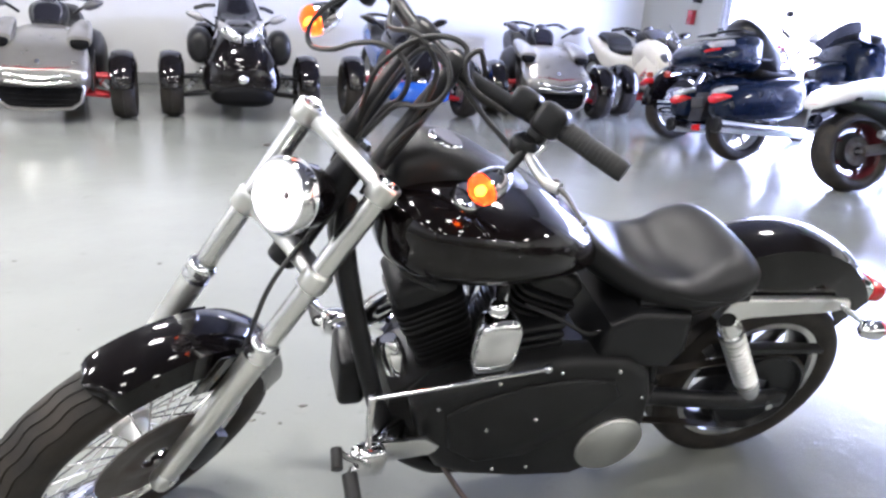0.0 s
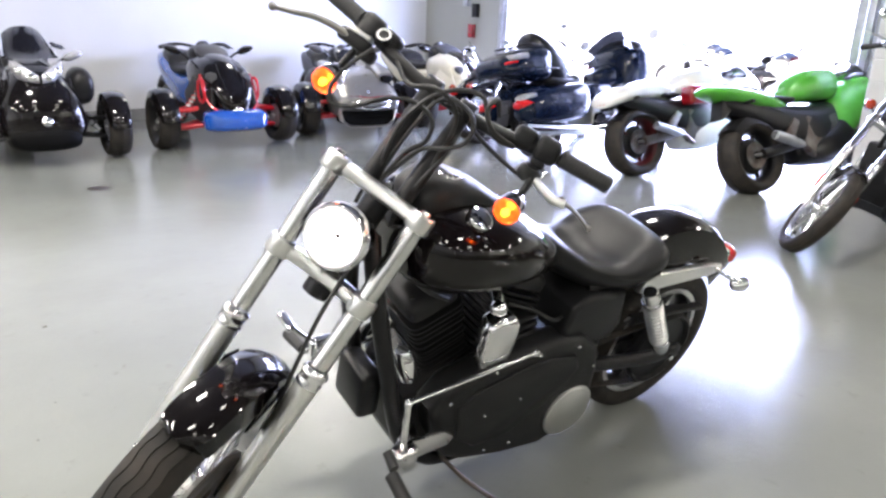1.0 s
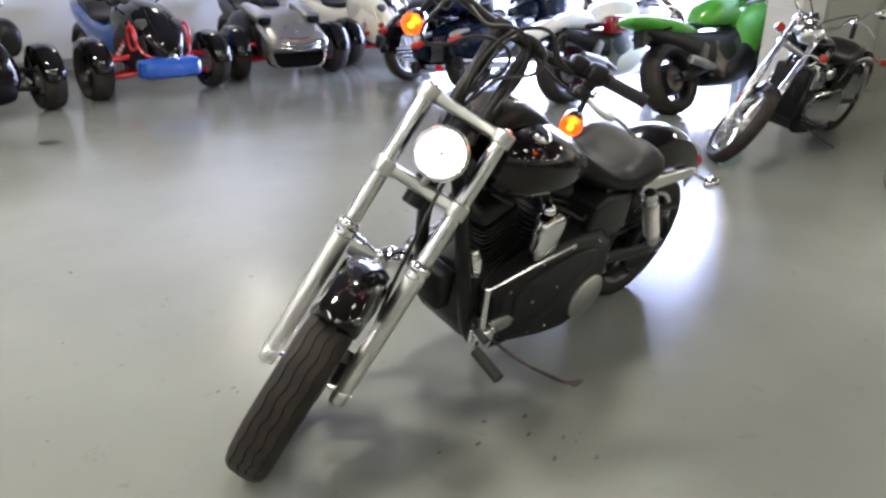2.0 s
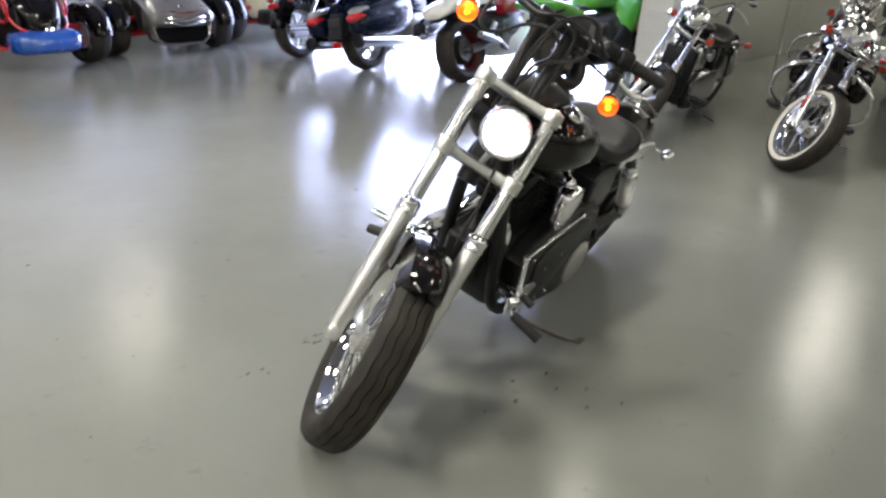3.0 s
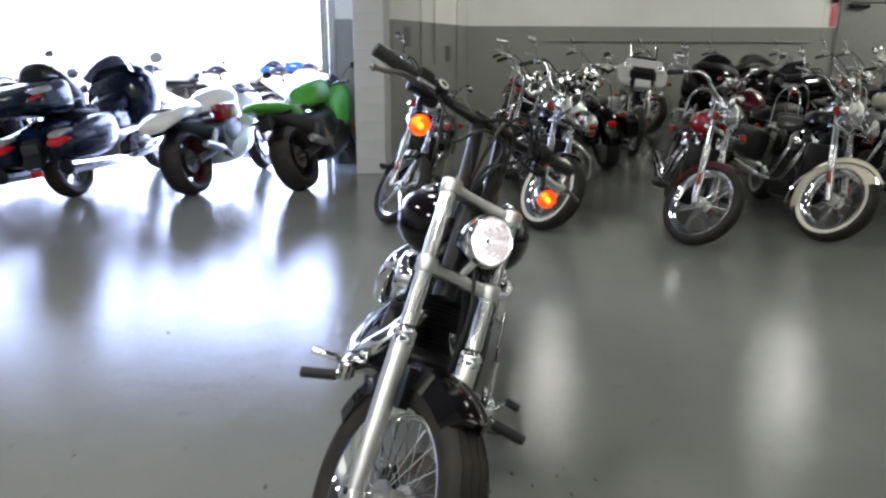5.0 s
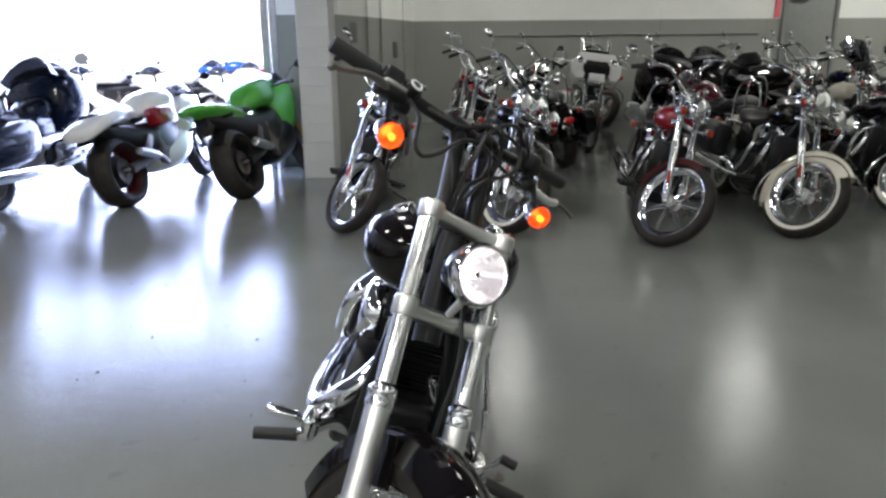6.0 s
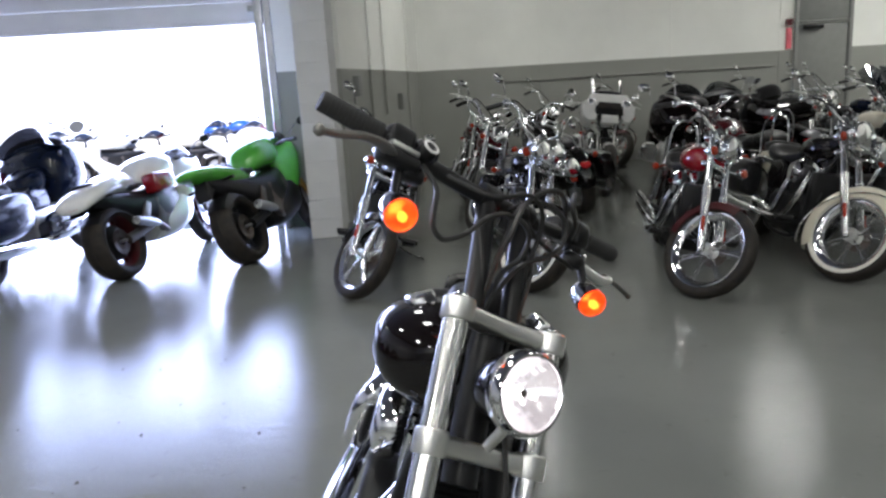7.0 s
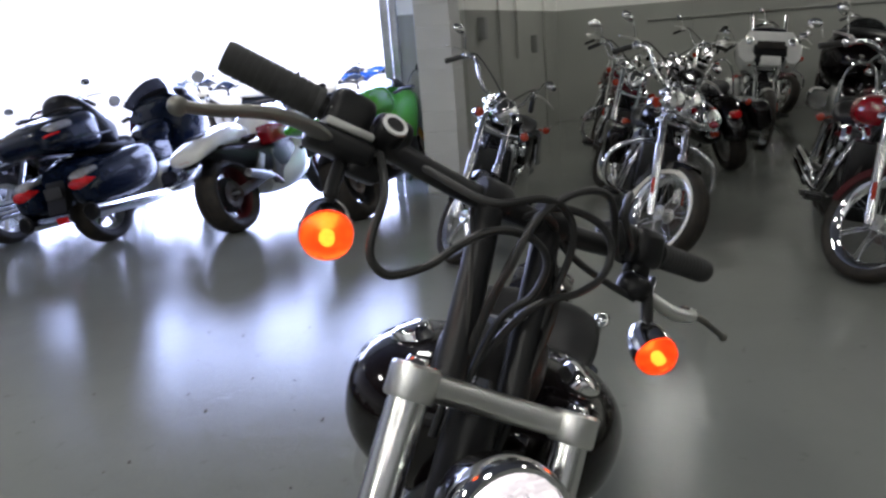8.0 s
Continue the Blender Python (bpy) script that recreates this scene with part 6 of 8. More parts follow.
def sport_bike(rear, heading, paint, label, lean=10, rim=None, accent=None, steer=12, second=None, side=None, group="bikes by the door", low=0.84, size=1.05, arch=False):
    """A faired sports motorcycle seen from behind; rear: where its rear tyre stands."""
    root = thing("sport_bike", label, "motorcycle", group, pose(rear[0], rear[1], 0, -lean, 0, heading) @ Matrix.Scale(size, 4))
    rim = rim or M_SATIN
    second = second or paint
    rw = part("rear_wheel", tube(bm_new(), [(0, -0.12, 0.315), (0, 0.12, 0.315)], 0.014, 10, 1), M_STEEL, root)
    cast_wheel(rw, wheel_axis(0, 0, 0.315), 0.315, 0.21, 0.216, 5, rim, False, 56, 0.022)
    part("brake_disc", cached("disc_s", lambda: disc_mesh(0.11, M_DARKMETAL)), None, rw, m=wheel_axis(0, -0.06, 0.315))
    part("sprocket_carrier", cached("carrier", lambda: mesh_of("sprocket_carrier", lathe(bm_new(), [(0, 0.05), (0.06, 0.05), (0.075, 0.03), (0.125, 0.026), (0.15, 0.012), (0.15, -0.012), (0.125, -0.026), (0.075, -0.03), (0.06, -0.05), (0, -0.05)], 36), M_WRINKLE)), None, rw, m=wheel_axis(0, 0, 0.315))
    S = steering((1.2, 0, 0.92), 24, steer)
    AX = -(0.92 + 0.03 * math.sin(radians(24)) - 0.3) / math.cos(radians(24))
    fw = part("front_wheel", tube(bm_new(), [(0.03, -0.12, AX), (0.03, 0.12, AX)], 0.012, 10, 1, S), M_STEEL, root)
    wm = S @ wheel_axis(0.03, 0, AX)
    cast_wheel(fw, wm, 0.3, 0.12, 0.216, 5, rim, False, 48, 0.026)
    for s in (-1, 1):
        part("brake_disc", cached("disc_f", lambda: disc_mesh(0.15, M_STEEL)), None, fw, m=wm @ Matrix.Translation((0, 0, s * 0.062)))
        part("fork_leg", tube(bm_new(), [(0.03, s * 0.1, AX), (0.03, s * 0.1, 0.0)], 0.026, 12, 1, S), accent or M_DARKMETAL, root)
        part("swingarm", tube(bm_new(), [(0.0, s * 0.13, 0.315), (0.3, s * 0.14, 0.36), (0.55, s * 0.1, 0.4)], 0.03, 12, 4, squash=1.4), M_DARKMETAL if s < 0 and side else M_SATIN, root)
    bm = bm_new()
    fender(bm, (0.03, AX), 0.325, 0.065, 30, 140, S, depth=0.03, seg=20)
    part("front_fender", bm, paint, root)
    bm = bm_new()
    fender(bm, (0, 0.315), 0.345, 0.11, 20, 140, depth=0.05, seg=24, crown=0.04)
    part("rear_hugger", bm, M_SATIN, root)
    bm = bm_new()
    body_loft(bm, [(-0.3, 0.78, 0.05, 0.03, 0.04), (-0.15, 0.74, 0.11, 0.06, 0.1), (0.15, 0.66, 0.13, 0.1, 0.14), (0.45, 0.56, 0.15, 0.16, 0.2), (0.75, 0.52, 0.17, 0.2, 0.24), (1.0, 0.55, 0.14, 0.2, 0.2)], n=2.8, seg=22, steps=3)
    part("undertail", bm, M_SATIN, root, "black undertail and airbox", angle=60)
    # tail, seat, tank, fairing
    bm = bm_new()
    if arch:             # a rounded tail that hugs the wheel
        body_loft(bm, [(-0.38, 0.7, 0.08, 0.03, 0.04), (-0.35, 0.73, 0.16, 0.05, 0.075), (-0.22, 0.785, 0.2, 0.07, 0.1), (-0.03, 0.83, 0.2, 0.075, 0.11), (0.2, 0.86, 0.17, 0.08, 0.14), (0.36, 0.83, 0.13, 0.06, 0.12)], n=2.3, seg=24, steps=4)
    else:
        body_loft(bm, [(-0.5, 0.86, 0.035, 0.016, 0.02), (-0.44, 0.86, 0.1, 0.035, 0.05), (-0.22, 0.835, 0.15, 0.05, 0.085), (0.03, 0.79, 0.165, 0.055, 0.1), (0.22, 0.75, 0.15, 0.05, 0.09), (0.36, 0.72, 0.12, 0.03, 0.07)], n=2.3, seg=24, steps=4)
    tail = part("tail_fairing", bm, paint, root, angle=60)
    bm = bm_new()
    body_loft(bm, [(-0.2, 0.865, 0.07, 0.02, 0.03), (-0.12, 0.865, 0.11, 0.025, 0.03), (0.08, 0.84, 0.12, 0.025, 0.03), (0.16, 0.81, 0.1, 0.02, 0.03)], n=2.8, seg=20, steps=3)
    part("pillion_seat", bm, M_LEATHER, root, angle=70)
    bm = bm_new()
    body_loft(bm, [(0.18, 0.78, 0.1, 0.02, 0.04), (0.26, 0.775, 0.14, 0.025, 0.04), (0.45, 0.76, 0.12, 0.03, 0.04), (0.56, 0.78, 0.07, 0.02, 0.03)], n=2.8, seg=20, steps=3)
    part("seat", bm, M_LEATHER, root, angle=70)
    bm = bm_new()
    body_loft(bm, [(0.48, 0.82, 0.07, 0.04, 0.08), (0.58, 0.87, 0.15, 0.11, 0.13), (0.75, 0.9, 0.2, 0.14, 0.16), (0.95, 0.9, 0.2, 0.13, 0.16), (1.08, 0.86, 0.1, 0.06, 0.1)], n=2.6, seg=24, steps=4)
    part("fuel_tank", bm, paint, root, angle=60)
    bm = bm_new()
    body_loft(bm, [(0.98, 0.62, 0.14, 0.18, 0.2), (1.08, 0.66, 0.2, 0.22, 0.3), (1.25, 0.74, 0.22, 0.22, 0.3), (1.45, 0.82, 0.2, 0.16, 0.2), (1.6, 0.82, 0.13, 0.09, 0.1), (1.68, 0.8, 0.05, 0.03, 0.04)], n=2.5, seg=28, steps=4)
    fa = part("front_fairing", bm, paint, root, angle=60)
    bm = bm_new()
    body_loft(bm, [(0.5, 0.3, 0.1, 0.06, 0.08), (0.62, 0.31, 0.16, 0.1, 0.11), (0.85, 0.36, 0.19, 0.16, 0.16), (1.1, 0.46, 0.18, 0.2, 0.2), (1.24, 0.54, 0.13, 0.14, 0.14)], n=2.8, seg=28, steps=4)
    part("belly_fairing", bm, second, root, angle=60)
    for s in (-1, 1):
        bm = tube(bm_new(), [(1.22, s * 0.1, 0.93), (1.14, s * 0.24, 0.93), (1.08, s * 0.36, 0.9)], 0.016, 10, 4)
        hb = part("handlebar", bm, M_SATIN, root)
        part("grip", tube(bm_new(), [(1.12, s * 0.27, 0.922), (1.07, s * 0.375, 0.897)], 0.02, 10, 1), M_GRIP, hb)
        mirror_on(root, (1.42, s * 0.18, 0.98), (1.36, s * 0.4, 1.06), r=0.055, mat_=M_SATIN)
        bm = tube(bm_new(), [(-0.12, s * 0.1, 0.74), (-0.14, s * 0.22, 0.735)], (0.01, 0.016), 10, 1)
        part("turn_signal", bm, M_SATIN, root)
        bm = tube(bm_new(), [(0.33, s * 0.16, 0.42), (0.32, s * 0.24, 0.42)], 0.013, 8, 1)
        part("foot_peg", bm, M_SATIN, root)
        bm = bm_new()
        prism(bm, [(0.28, 0.38), (0.26, 0.46), (0.4, 0.6), (0.46, 0.56), (0.36, 0.4)], s * 0.15 - 0.008, s * 0.15 + 0.008, bev=0.004)
        part("heel_plate", bm, M_DARKMETAL, root)
        part("subframe_rail", tube(bm_new(), [(0.5, s * 0.12, 0.6), (0.25, s * 0.12, 0.66), (0.0, s * 0.09, 0.75)], 0.018, 8, 3), M_SATIN, root)
    bm = bm_new()
    body_loft(bm, [(1.2, 0.98, 0.14, 0.03, 0.04), (1.35, 1.0, 0.15, 0.09, 0.06), (1.52, 0.92, 0.12, 0.06, 0.06), (1.62, 0.86, 0.06, 0.03, 0.04)], n=2.3, seg=24, steps=3)
    part("windscreen", bm, M_PURPLE, root, "smoked windscreen")
    bm = bm_new()
    box(bm, (-0.355, 0, 0.69) if arch else (-0.4, 0, 0.83), (0.05, 0.13, 0.035), bev=0.015, seg=3)
    part("tail_light", bm, M_RED, root, "red tail lamp")
    bm = bm_new()
    prism(bm, [(-0.3, 0.81), (-0.1, 0.78), (-0.2, 0.7), (-0.32, 0.62), (-0.35, 0.62)], -0.06, 0.06, bev=0.008)
    part("plate_bracket", bm, M_SATIN, root)
    if side:
        bm = bm_new()
        box(bm, (0.64, -0.2, 0.74), (0.34, 0.16, 0.2), bev=0.04, seg=3)
        part("side_panel", bm, side, fa, "red side panel")
    # silencer on the right, engine, chain
    bm = lathe(bm_new(), [(0, 0), (0.024, 0), (0.034, 0.05), (0.04, 0.1), (0.04, 0.34), (0.037, 0.37), (0.026, 0.372), (0.026, 0.33), (0, 0.33)], 24,
               look((0.42, -0.19, 0.36), (-0.2, -0.235, 0.52)) @ Matrix.Rotation(radians(180), 4, "X"))
    mf = part("muffler", bm, M_STEEL, root, "brushed steel muffler")
    part("exhaust_pipe", tube(bm_new(), [(0.42, -0.19, 0.36), (0.6, -0.14, 0.28), (0.8, -0.05, 0.24)], 0.026, 12, 4), M_DARKMETAL, mf)
    bm = bm_new()
    box(bm, (0.75, 0, 0.45), (0.45, 0.32, 0.36), bev=0.04, seg=3)
    part("engine", bm, M_DARKMETAL, root)
    part("shock_absorber", tube(bm_new(), [(0.38, 0, 0.4), (0.48, 0, 0.68)], 0.035, 12, 1), accent or M_DARKMETAL, root)
    part("drive_chain", tube(bm_new(), [(0.0, 0.1, 0.25), (0.55, 0.1, 0.33)], 0.01, 6, 1), M_DARKMETAL, root)
    part("kickstand", tube(bm_new(), [(0.5, 0.12, 0.25), (0.46, 0.22, 0.14), (0.42, 0.31, 0.31 * math.tan(radians(lean)) + 0.008)], 0.011, 8, 3), M_SATIN, root)
    for o in root.children_recursive:            # low body over full-size wheels
        if o.matrix_basis == I4:
            for v in o.data.vertices:
                if v.co.z > 0.4:
                    v.co.z = 0.4 + (v.co.z - 0.4) * low
    return root


def tourer(rear, heading, paint, label, trunk=True, lean=10, group="touring bikes", screen=None):
    """A full-dress touring motorcycle with cases."""
    root = thing("touring_bike", label, "motorcycle", group, pose(rear[0], rear[1], 0, -lean, 0, heading))
    for x, n, R, w in ((0.0, "rear_wheel", 0.315, 0.17), (1.69, "front_wheel", 0.315, 0.13)):
        o = part(n, tube(bm_new(), [(x, -0.12, R), (x, 0.12, R)], 0.012, 10, 1), M_STEEL, root)
        cast_wheel(o, wheel_axis(x, 0, R), R, w, 0.21, 6, M_ALU, False, 48, 0.028)
        part("brake_disc", cached("disc_t", lambda: disc_mesh(0.14, M_STEEL)), None, o, m=wheel_axis(x, 0.07, R))
    for s in (-1, 1):
        bm = bm_new()
        body_loft(bm, [(0.44, 0.6, 0.05, 0.1, 0.1), (0.38, 0.59, 0.09, 0.17, 0.17), (0.12, 0.56, 0.125, 0.19, 0.19), (-0.2, 0.53, 0.125, 0.17, 0.17), (-0.42, 0.51, 0.105, 0.13, 0.13), (-0.5, 0.5, 0.06, 0.07, 0.08)], n=3.0, seg=28, steps=4, cy=s * 0.3)
        sb = part("saddlebag", bm, paint, root, angle=60)
        bm = bm_new()
        body_loft(bm, [(-0.38, 0.575, 0.108, 0.045, 0.05), (-0.45, 0.57, 0.1, 0.048, 0.058), (-0.5, 0.56, 0.08, 0.038, 0.045), (-0.52, 0.553, 0.045, 0.02, 0.026)], n=2.1, seg=20, steps=2, cy=s * 0.3)
        part("tail_light", bm, M_RED, sb, "red tail lamp")
        bm = bm_new()
        body_loft(bm, [(-0.33, 0.652, 0.105, 0.03, 0.04), (-0.42, 0.637, 0.098, 0.034, 0.036), (-0.47, 0.62, 0.075, 0.026, 0.03), (-0.49, 0.61, 0.04, 0.012, 0.02)], n=2.1, seg=18, steps=2, cy=s * 0.3)
        part("turn_signal", bm, M_CLEARLAMP, sb, "clear signal lens")
        bm = tube(bm_new(), [(0.75, s * 0.24, 0.3), (0.3, s * 0.33, 0.28), (-0.5, s * 0.35, 0.33)], (0.04, 0.068), 16, 4)
        mu = part("muffler", bm, M_CHROME, root, "long chrome muffler")
        part("muffler_tip", lathe(bm_new(), [(0, 0.004), (0.05, 0.004), (0.062, 0.008), (0.071, 0.0), (0.071, -0.03), (0, -0.03)], 20, Matrix.Translation((-0.5, s * 0.35, 0.33)) @ Matrix.Rotation(radians(-87), 4, "Y")), M_SATIN, mu)
        bm = bm_new()
        body_loft(bm, [(0.62, 0.35, 0.1, 0.1, 0.1), (0.75, 0.37, 0.14, 0.14, 0.13), (1.05, 0.39, 0.15, 0.14, 0.13), (1.15, 0.4, 0.1, 0.1, 0.1)], n=2.8, seg=20, steps=3, cy=s * 0.3)
        part("cylinder_cover", bm, M_CHROME, root)
        part("fork_leg", tube(bm_new(), [(1.69, s * 0.1, 0.315), (1.38, s * 0.1, 0.92)], 0.027, 12, 1), M_CHROME, root)
        bm = tube(bm_new(), [(1.3, s * 0.12, 1.0), (1.22, s * 0.26, 1.06), (1.08, s * 0.36, 1.02)], 0.016, 10, 4)
        hb = part("handlebar", bm, M_CHROME, root)
        part("grip", tube(bm_new(), [(1.16, s * 0.31, 1.045), (1.06, s * 0.37, 1.01)], 0.02, 10, 1), M_GRIP, hb)
        mirror_on(root, (1.3, s * 0.4, 1.1), (1.24, s * 0.52, 1.24), r=0.08)
        bm = bm_new()
        body_loft(bm, [(0.5, 0.62, 0.03, 0.08, 0.06), (0.62, 0.64, 0.06, 0.12, 0.08), (0.85, 0.64, 0.05, 0.12, 0.08)], n=2.6, seg=18, steps=3, cy=s * 0.2)
        part("side_cover", bm, paint, root, angle=60)
    bm = bm_new()
    body_loft(bm, [(-0.4, 0.62, 0.12, 0.1, 0.12), (-0.2, 0.66, 0.16, 0.12, 0.15), (0.1, 0.66, 0.17, 0.1, 0.15), (0.4, 0.64, 0.15, 0.1, 0.15)], n=2.6, seg=24, steps=3)
    part("rear_body", bm, paint, root, angle=60)
    if trunk:
        bm = bm_new()
        body_loft(bm, [(-0.62, 0.92, 0.18, 0.06, 0.05), (-0.58, 0.925, 0.27, 0.1, 0.085), (-0.42, 0.94, 0.31, 0.16, 0.12), (-0.14, 0.96, 0.31, 0.19, 0.16), (0.0, 0.965, 0.27, 0.18, 0.16), (0.05, 0.965, 0.16, 0.1, 0.08)], n=3.2, seg=32, steps=4)
        tr = part("trunk", bm, paint, root, "rounded top case", angle=60)
        bm = bm_new()
        box(bm, (-0.25, 0, 0.915), (0.66, 0.615, 0.014), bev=0.005)
        part("trunk_seam", bm, M_SATIN, tr)
        for s in (-1, 1):
            bm = bm_new()
            body_loft(bm, [(-0.46, 0.985, 0.085, 0.018, 0.02), (-0.56, 0.972, 0.074, 0.016, 0.02), (-0.595, 0.962, 0.04, 0.01, 0.012)], n=2.2, seg=16, steps=2, cy=s * 0.22)
            tl = part("trunk_lamp", bm, M_RED, tr)
            bm = bm_new()
            body_loft(bm, [(-0.34, 1.04, 0.106, 0.04, 0.04), (-0.5, 1.02, 0.092, 0.036, 0.036), (-0.55, 1.01, 0.05, 0.02, 0.02)], n=2.2, seg=16, steps=2, cy=s * 0.22)
            part("clear_lens", bm, M_CLEARLAMP, tl, "clear upper lens")
        bm = tube(bm_new(), [(-0.05, -0.2, 1.15), (-0.28, -0.22, 1.16), (-0.42, -0.12, 1.13), (-0.42, 0.12, 1.13), (-0.28, 0.22, 1.16), (-0.05, 0.2, 1.15)], 0.01, 8, 4)
        part("rack_rail", bm, M_SATIN, tr)
        bm = bm_new()
        body_loft(bm, [(-0.13, 1.12, 0.13, 0.12, 0.2), (-0.08, 1.12, 0.19, 0.18, 0.26), (0.02, 1.08, 0.235, 0.17, 0.28), (0.14, 1.0, 0.245, 0.13, 0.24), (0.25, 0.93, 0.22, 0.09, 0.18), (0.31, 0.89, 0.15, 0.05, 0.12)], n=2.5, seg=24, steps=3)
        part("backrest", bm, M_SATIN, root, angle=70)
        part("aerial", tube(bm_new(), [(-0.4, 0.3, 0.95), (-0.6, 0.32, 1.25)], 0.004, 6, 1), M_SATIN, tr)
    bm = bm_new()
    body_loft(bm, [(0.02, 0.83, 0.14, 0.05, 0.07), (0.1, 0.82, 0.19, 0.05, 0.07), (0.35, 0.79, 0.2, 0.03, 0.07), (0.45, 0.79, 0.19, 0.08, 0.07), (0.52, 0.75, 0.17, 0.02, 0.06), (0.75, 0.75, 0.15, 0.03, 0.06), (0.85, 0.79, 0.08, 0.03, 0.05)], n=2.8, seg=24, steps=4)
    part("seat", bm, M_LEATHER, root, "black two-level seat", angle=70)
    bm = bm_new()
    body_loft(bm, [(0.78, 0.82, 0.1, 0.06, 0.1), (0.95, 0.86, 0.19, 0.1, 0.16), (1.12, 0.86, 0.2, 0.1, 0.18), (1.25, 0.84, 0.15, 0.08, 0.15)], n=2.6, seg=24, steps=3)
    part("fuel_tank", bm, paint, root, angle=60)
    bm = bm_new()
    body_loft(bm, [(1.04, 0.86, 0.3, 0.24, 0.28), (1.13, 0.88, 0.36, 0.28, 0.34), (1.3, 0.92, 0.39, 0.28, 0.36), (1.48, 0.9, 0.31, 0.24, 0.28), (1.62, 0.86, 0.15, 0.1, 0.12)], n=2.6, seg=28, steps=4)
    part("front_fairing", bm, paint, root, angle=60)
    bm = bm_new()
    rings = []
    for k in range(9):
        v = -0.35 + 0.0875 * k
        q = abs(v) / 0.35
        rings.append([Vector((1.47 - 0.2 * q * q - 0.24 * f, v * (1 - 0.18 * f), 1.06 + (0.29 - 0.2 * q ** 2.4) * f)) for f in (0, 0.33, 0.66, 1.0)])
    skin(bm, rings, closed=False)
    bmesh.ops.solidify(bm, geom=list(bm.faces), thickness=0.004)
    ws = part("windscreen", bm, screen or M_PURPLE, root, "tall windscreen")
    ws.visible_shadow = screen is None
    bm = bm_new()
    body_loft(bm, [(1.06, 1.0, 0.18, 0.04, 0.08), (1.14, 1.06, 0.28, 0.08, 0.12), (1.28, 1.12, 0.32, 0.12, 0.14), (1.42, 1.1, 0.24, 0.08, 0.1)], n=2.3, seg=22, steps=3)
    part("dash_panel", bm, M_SATIN, root, "black instrument panel", angle=60)
    bm = bm_new()
    fender(bm, (1.69, 0.315), 0.345, 0.08, 20, 160, depth=0.06, seg=22)
    part("front_fender", bm, paint, root)
    bm = bm_new()
    box(bm, (0.9, 0, 0.42), (0.55, 0.4, 0.34), bev=0.05, seg=3)
    part("engine", bm, M_ALU, root)
    bm = bm_new()
    prism(bm, [(-0.4, 0.62), (-0.3, 0.62), (-0.36, 0.4), (-0.48, 0.36)], -0.1, 0.1, bev=0.01)
    part("plate_bracket", bm, M_SATIN, root)
    bm = bm_new()
    box(bm, (-0.455, 0, 0.53), (0.01, 0.17, 0.09), bev=0.003)
    part("licence_plate", bm, M_GREYPLASTIC, root)
    bm = bm_new()
    box(bm, (-0.45, 0, 0.3), (0.02, 0.12, 0.06), bev=0.008)
    part("rear_reflector", bm, M_RED, root)
    part("kickstand", tube(bm_new(), [(0.6, 0.15, 0.2), (0.55, 0.25, 0.12), (0.5, 0.34, 0.34 * math.tan(radians(lean)) + 0.008)], 0.012, 8, 3), M_SATIN, root)
    return root


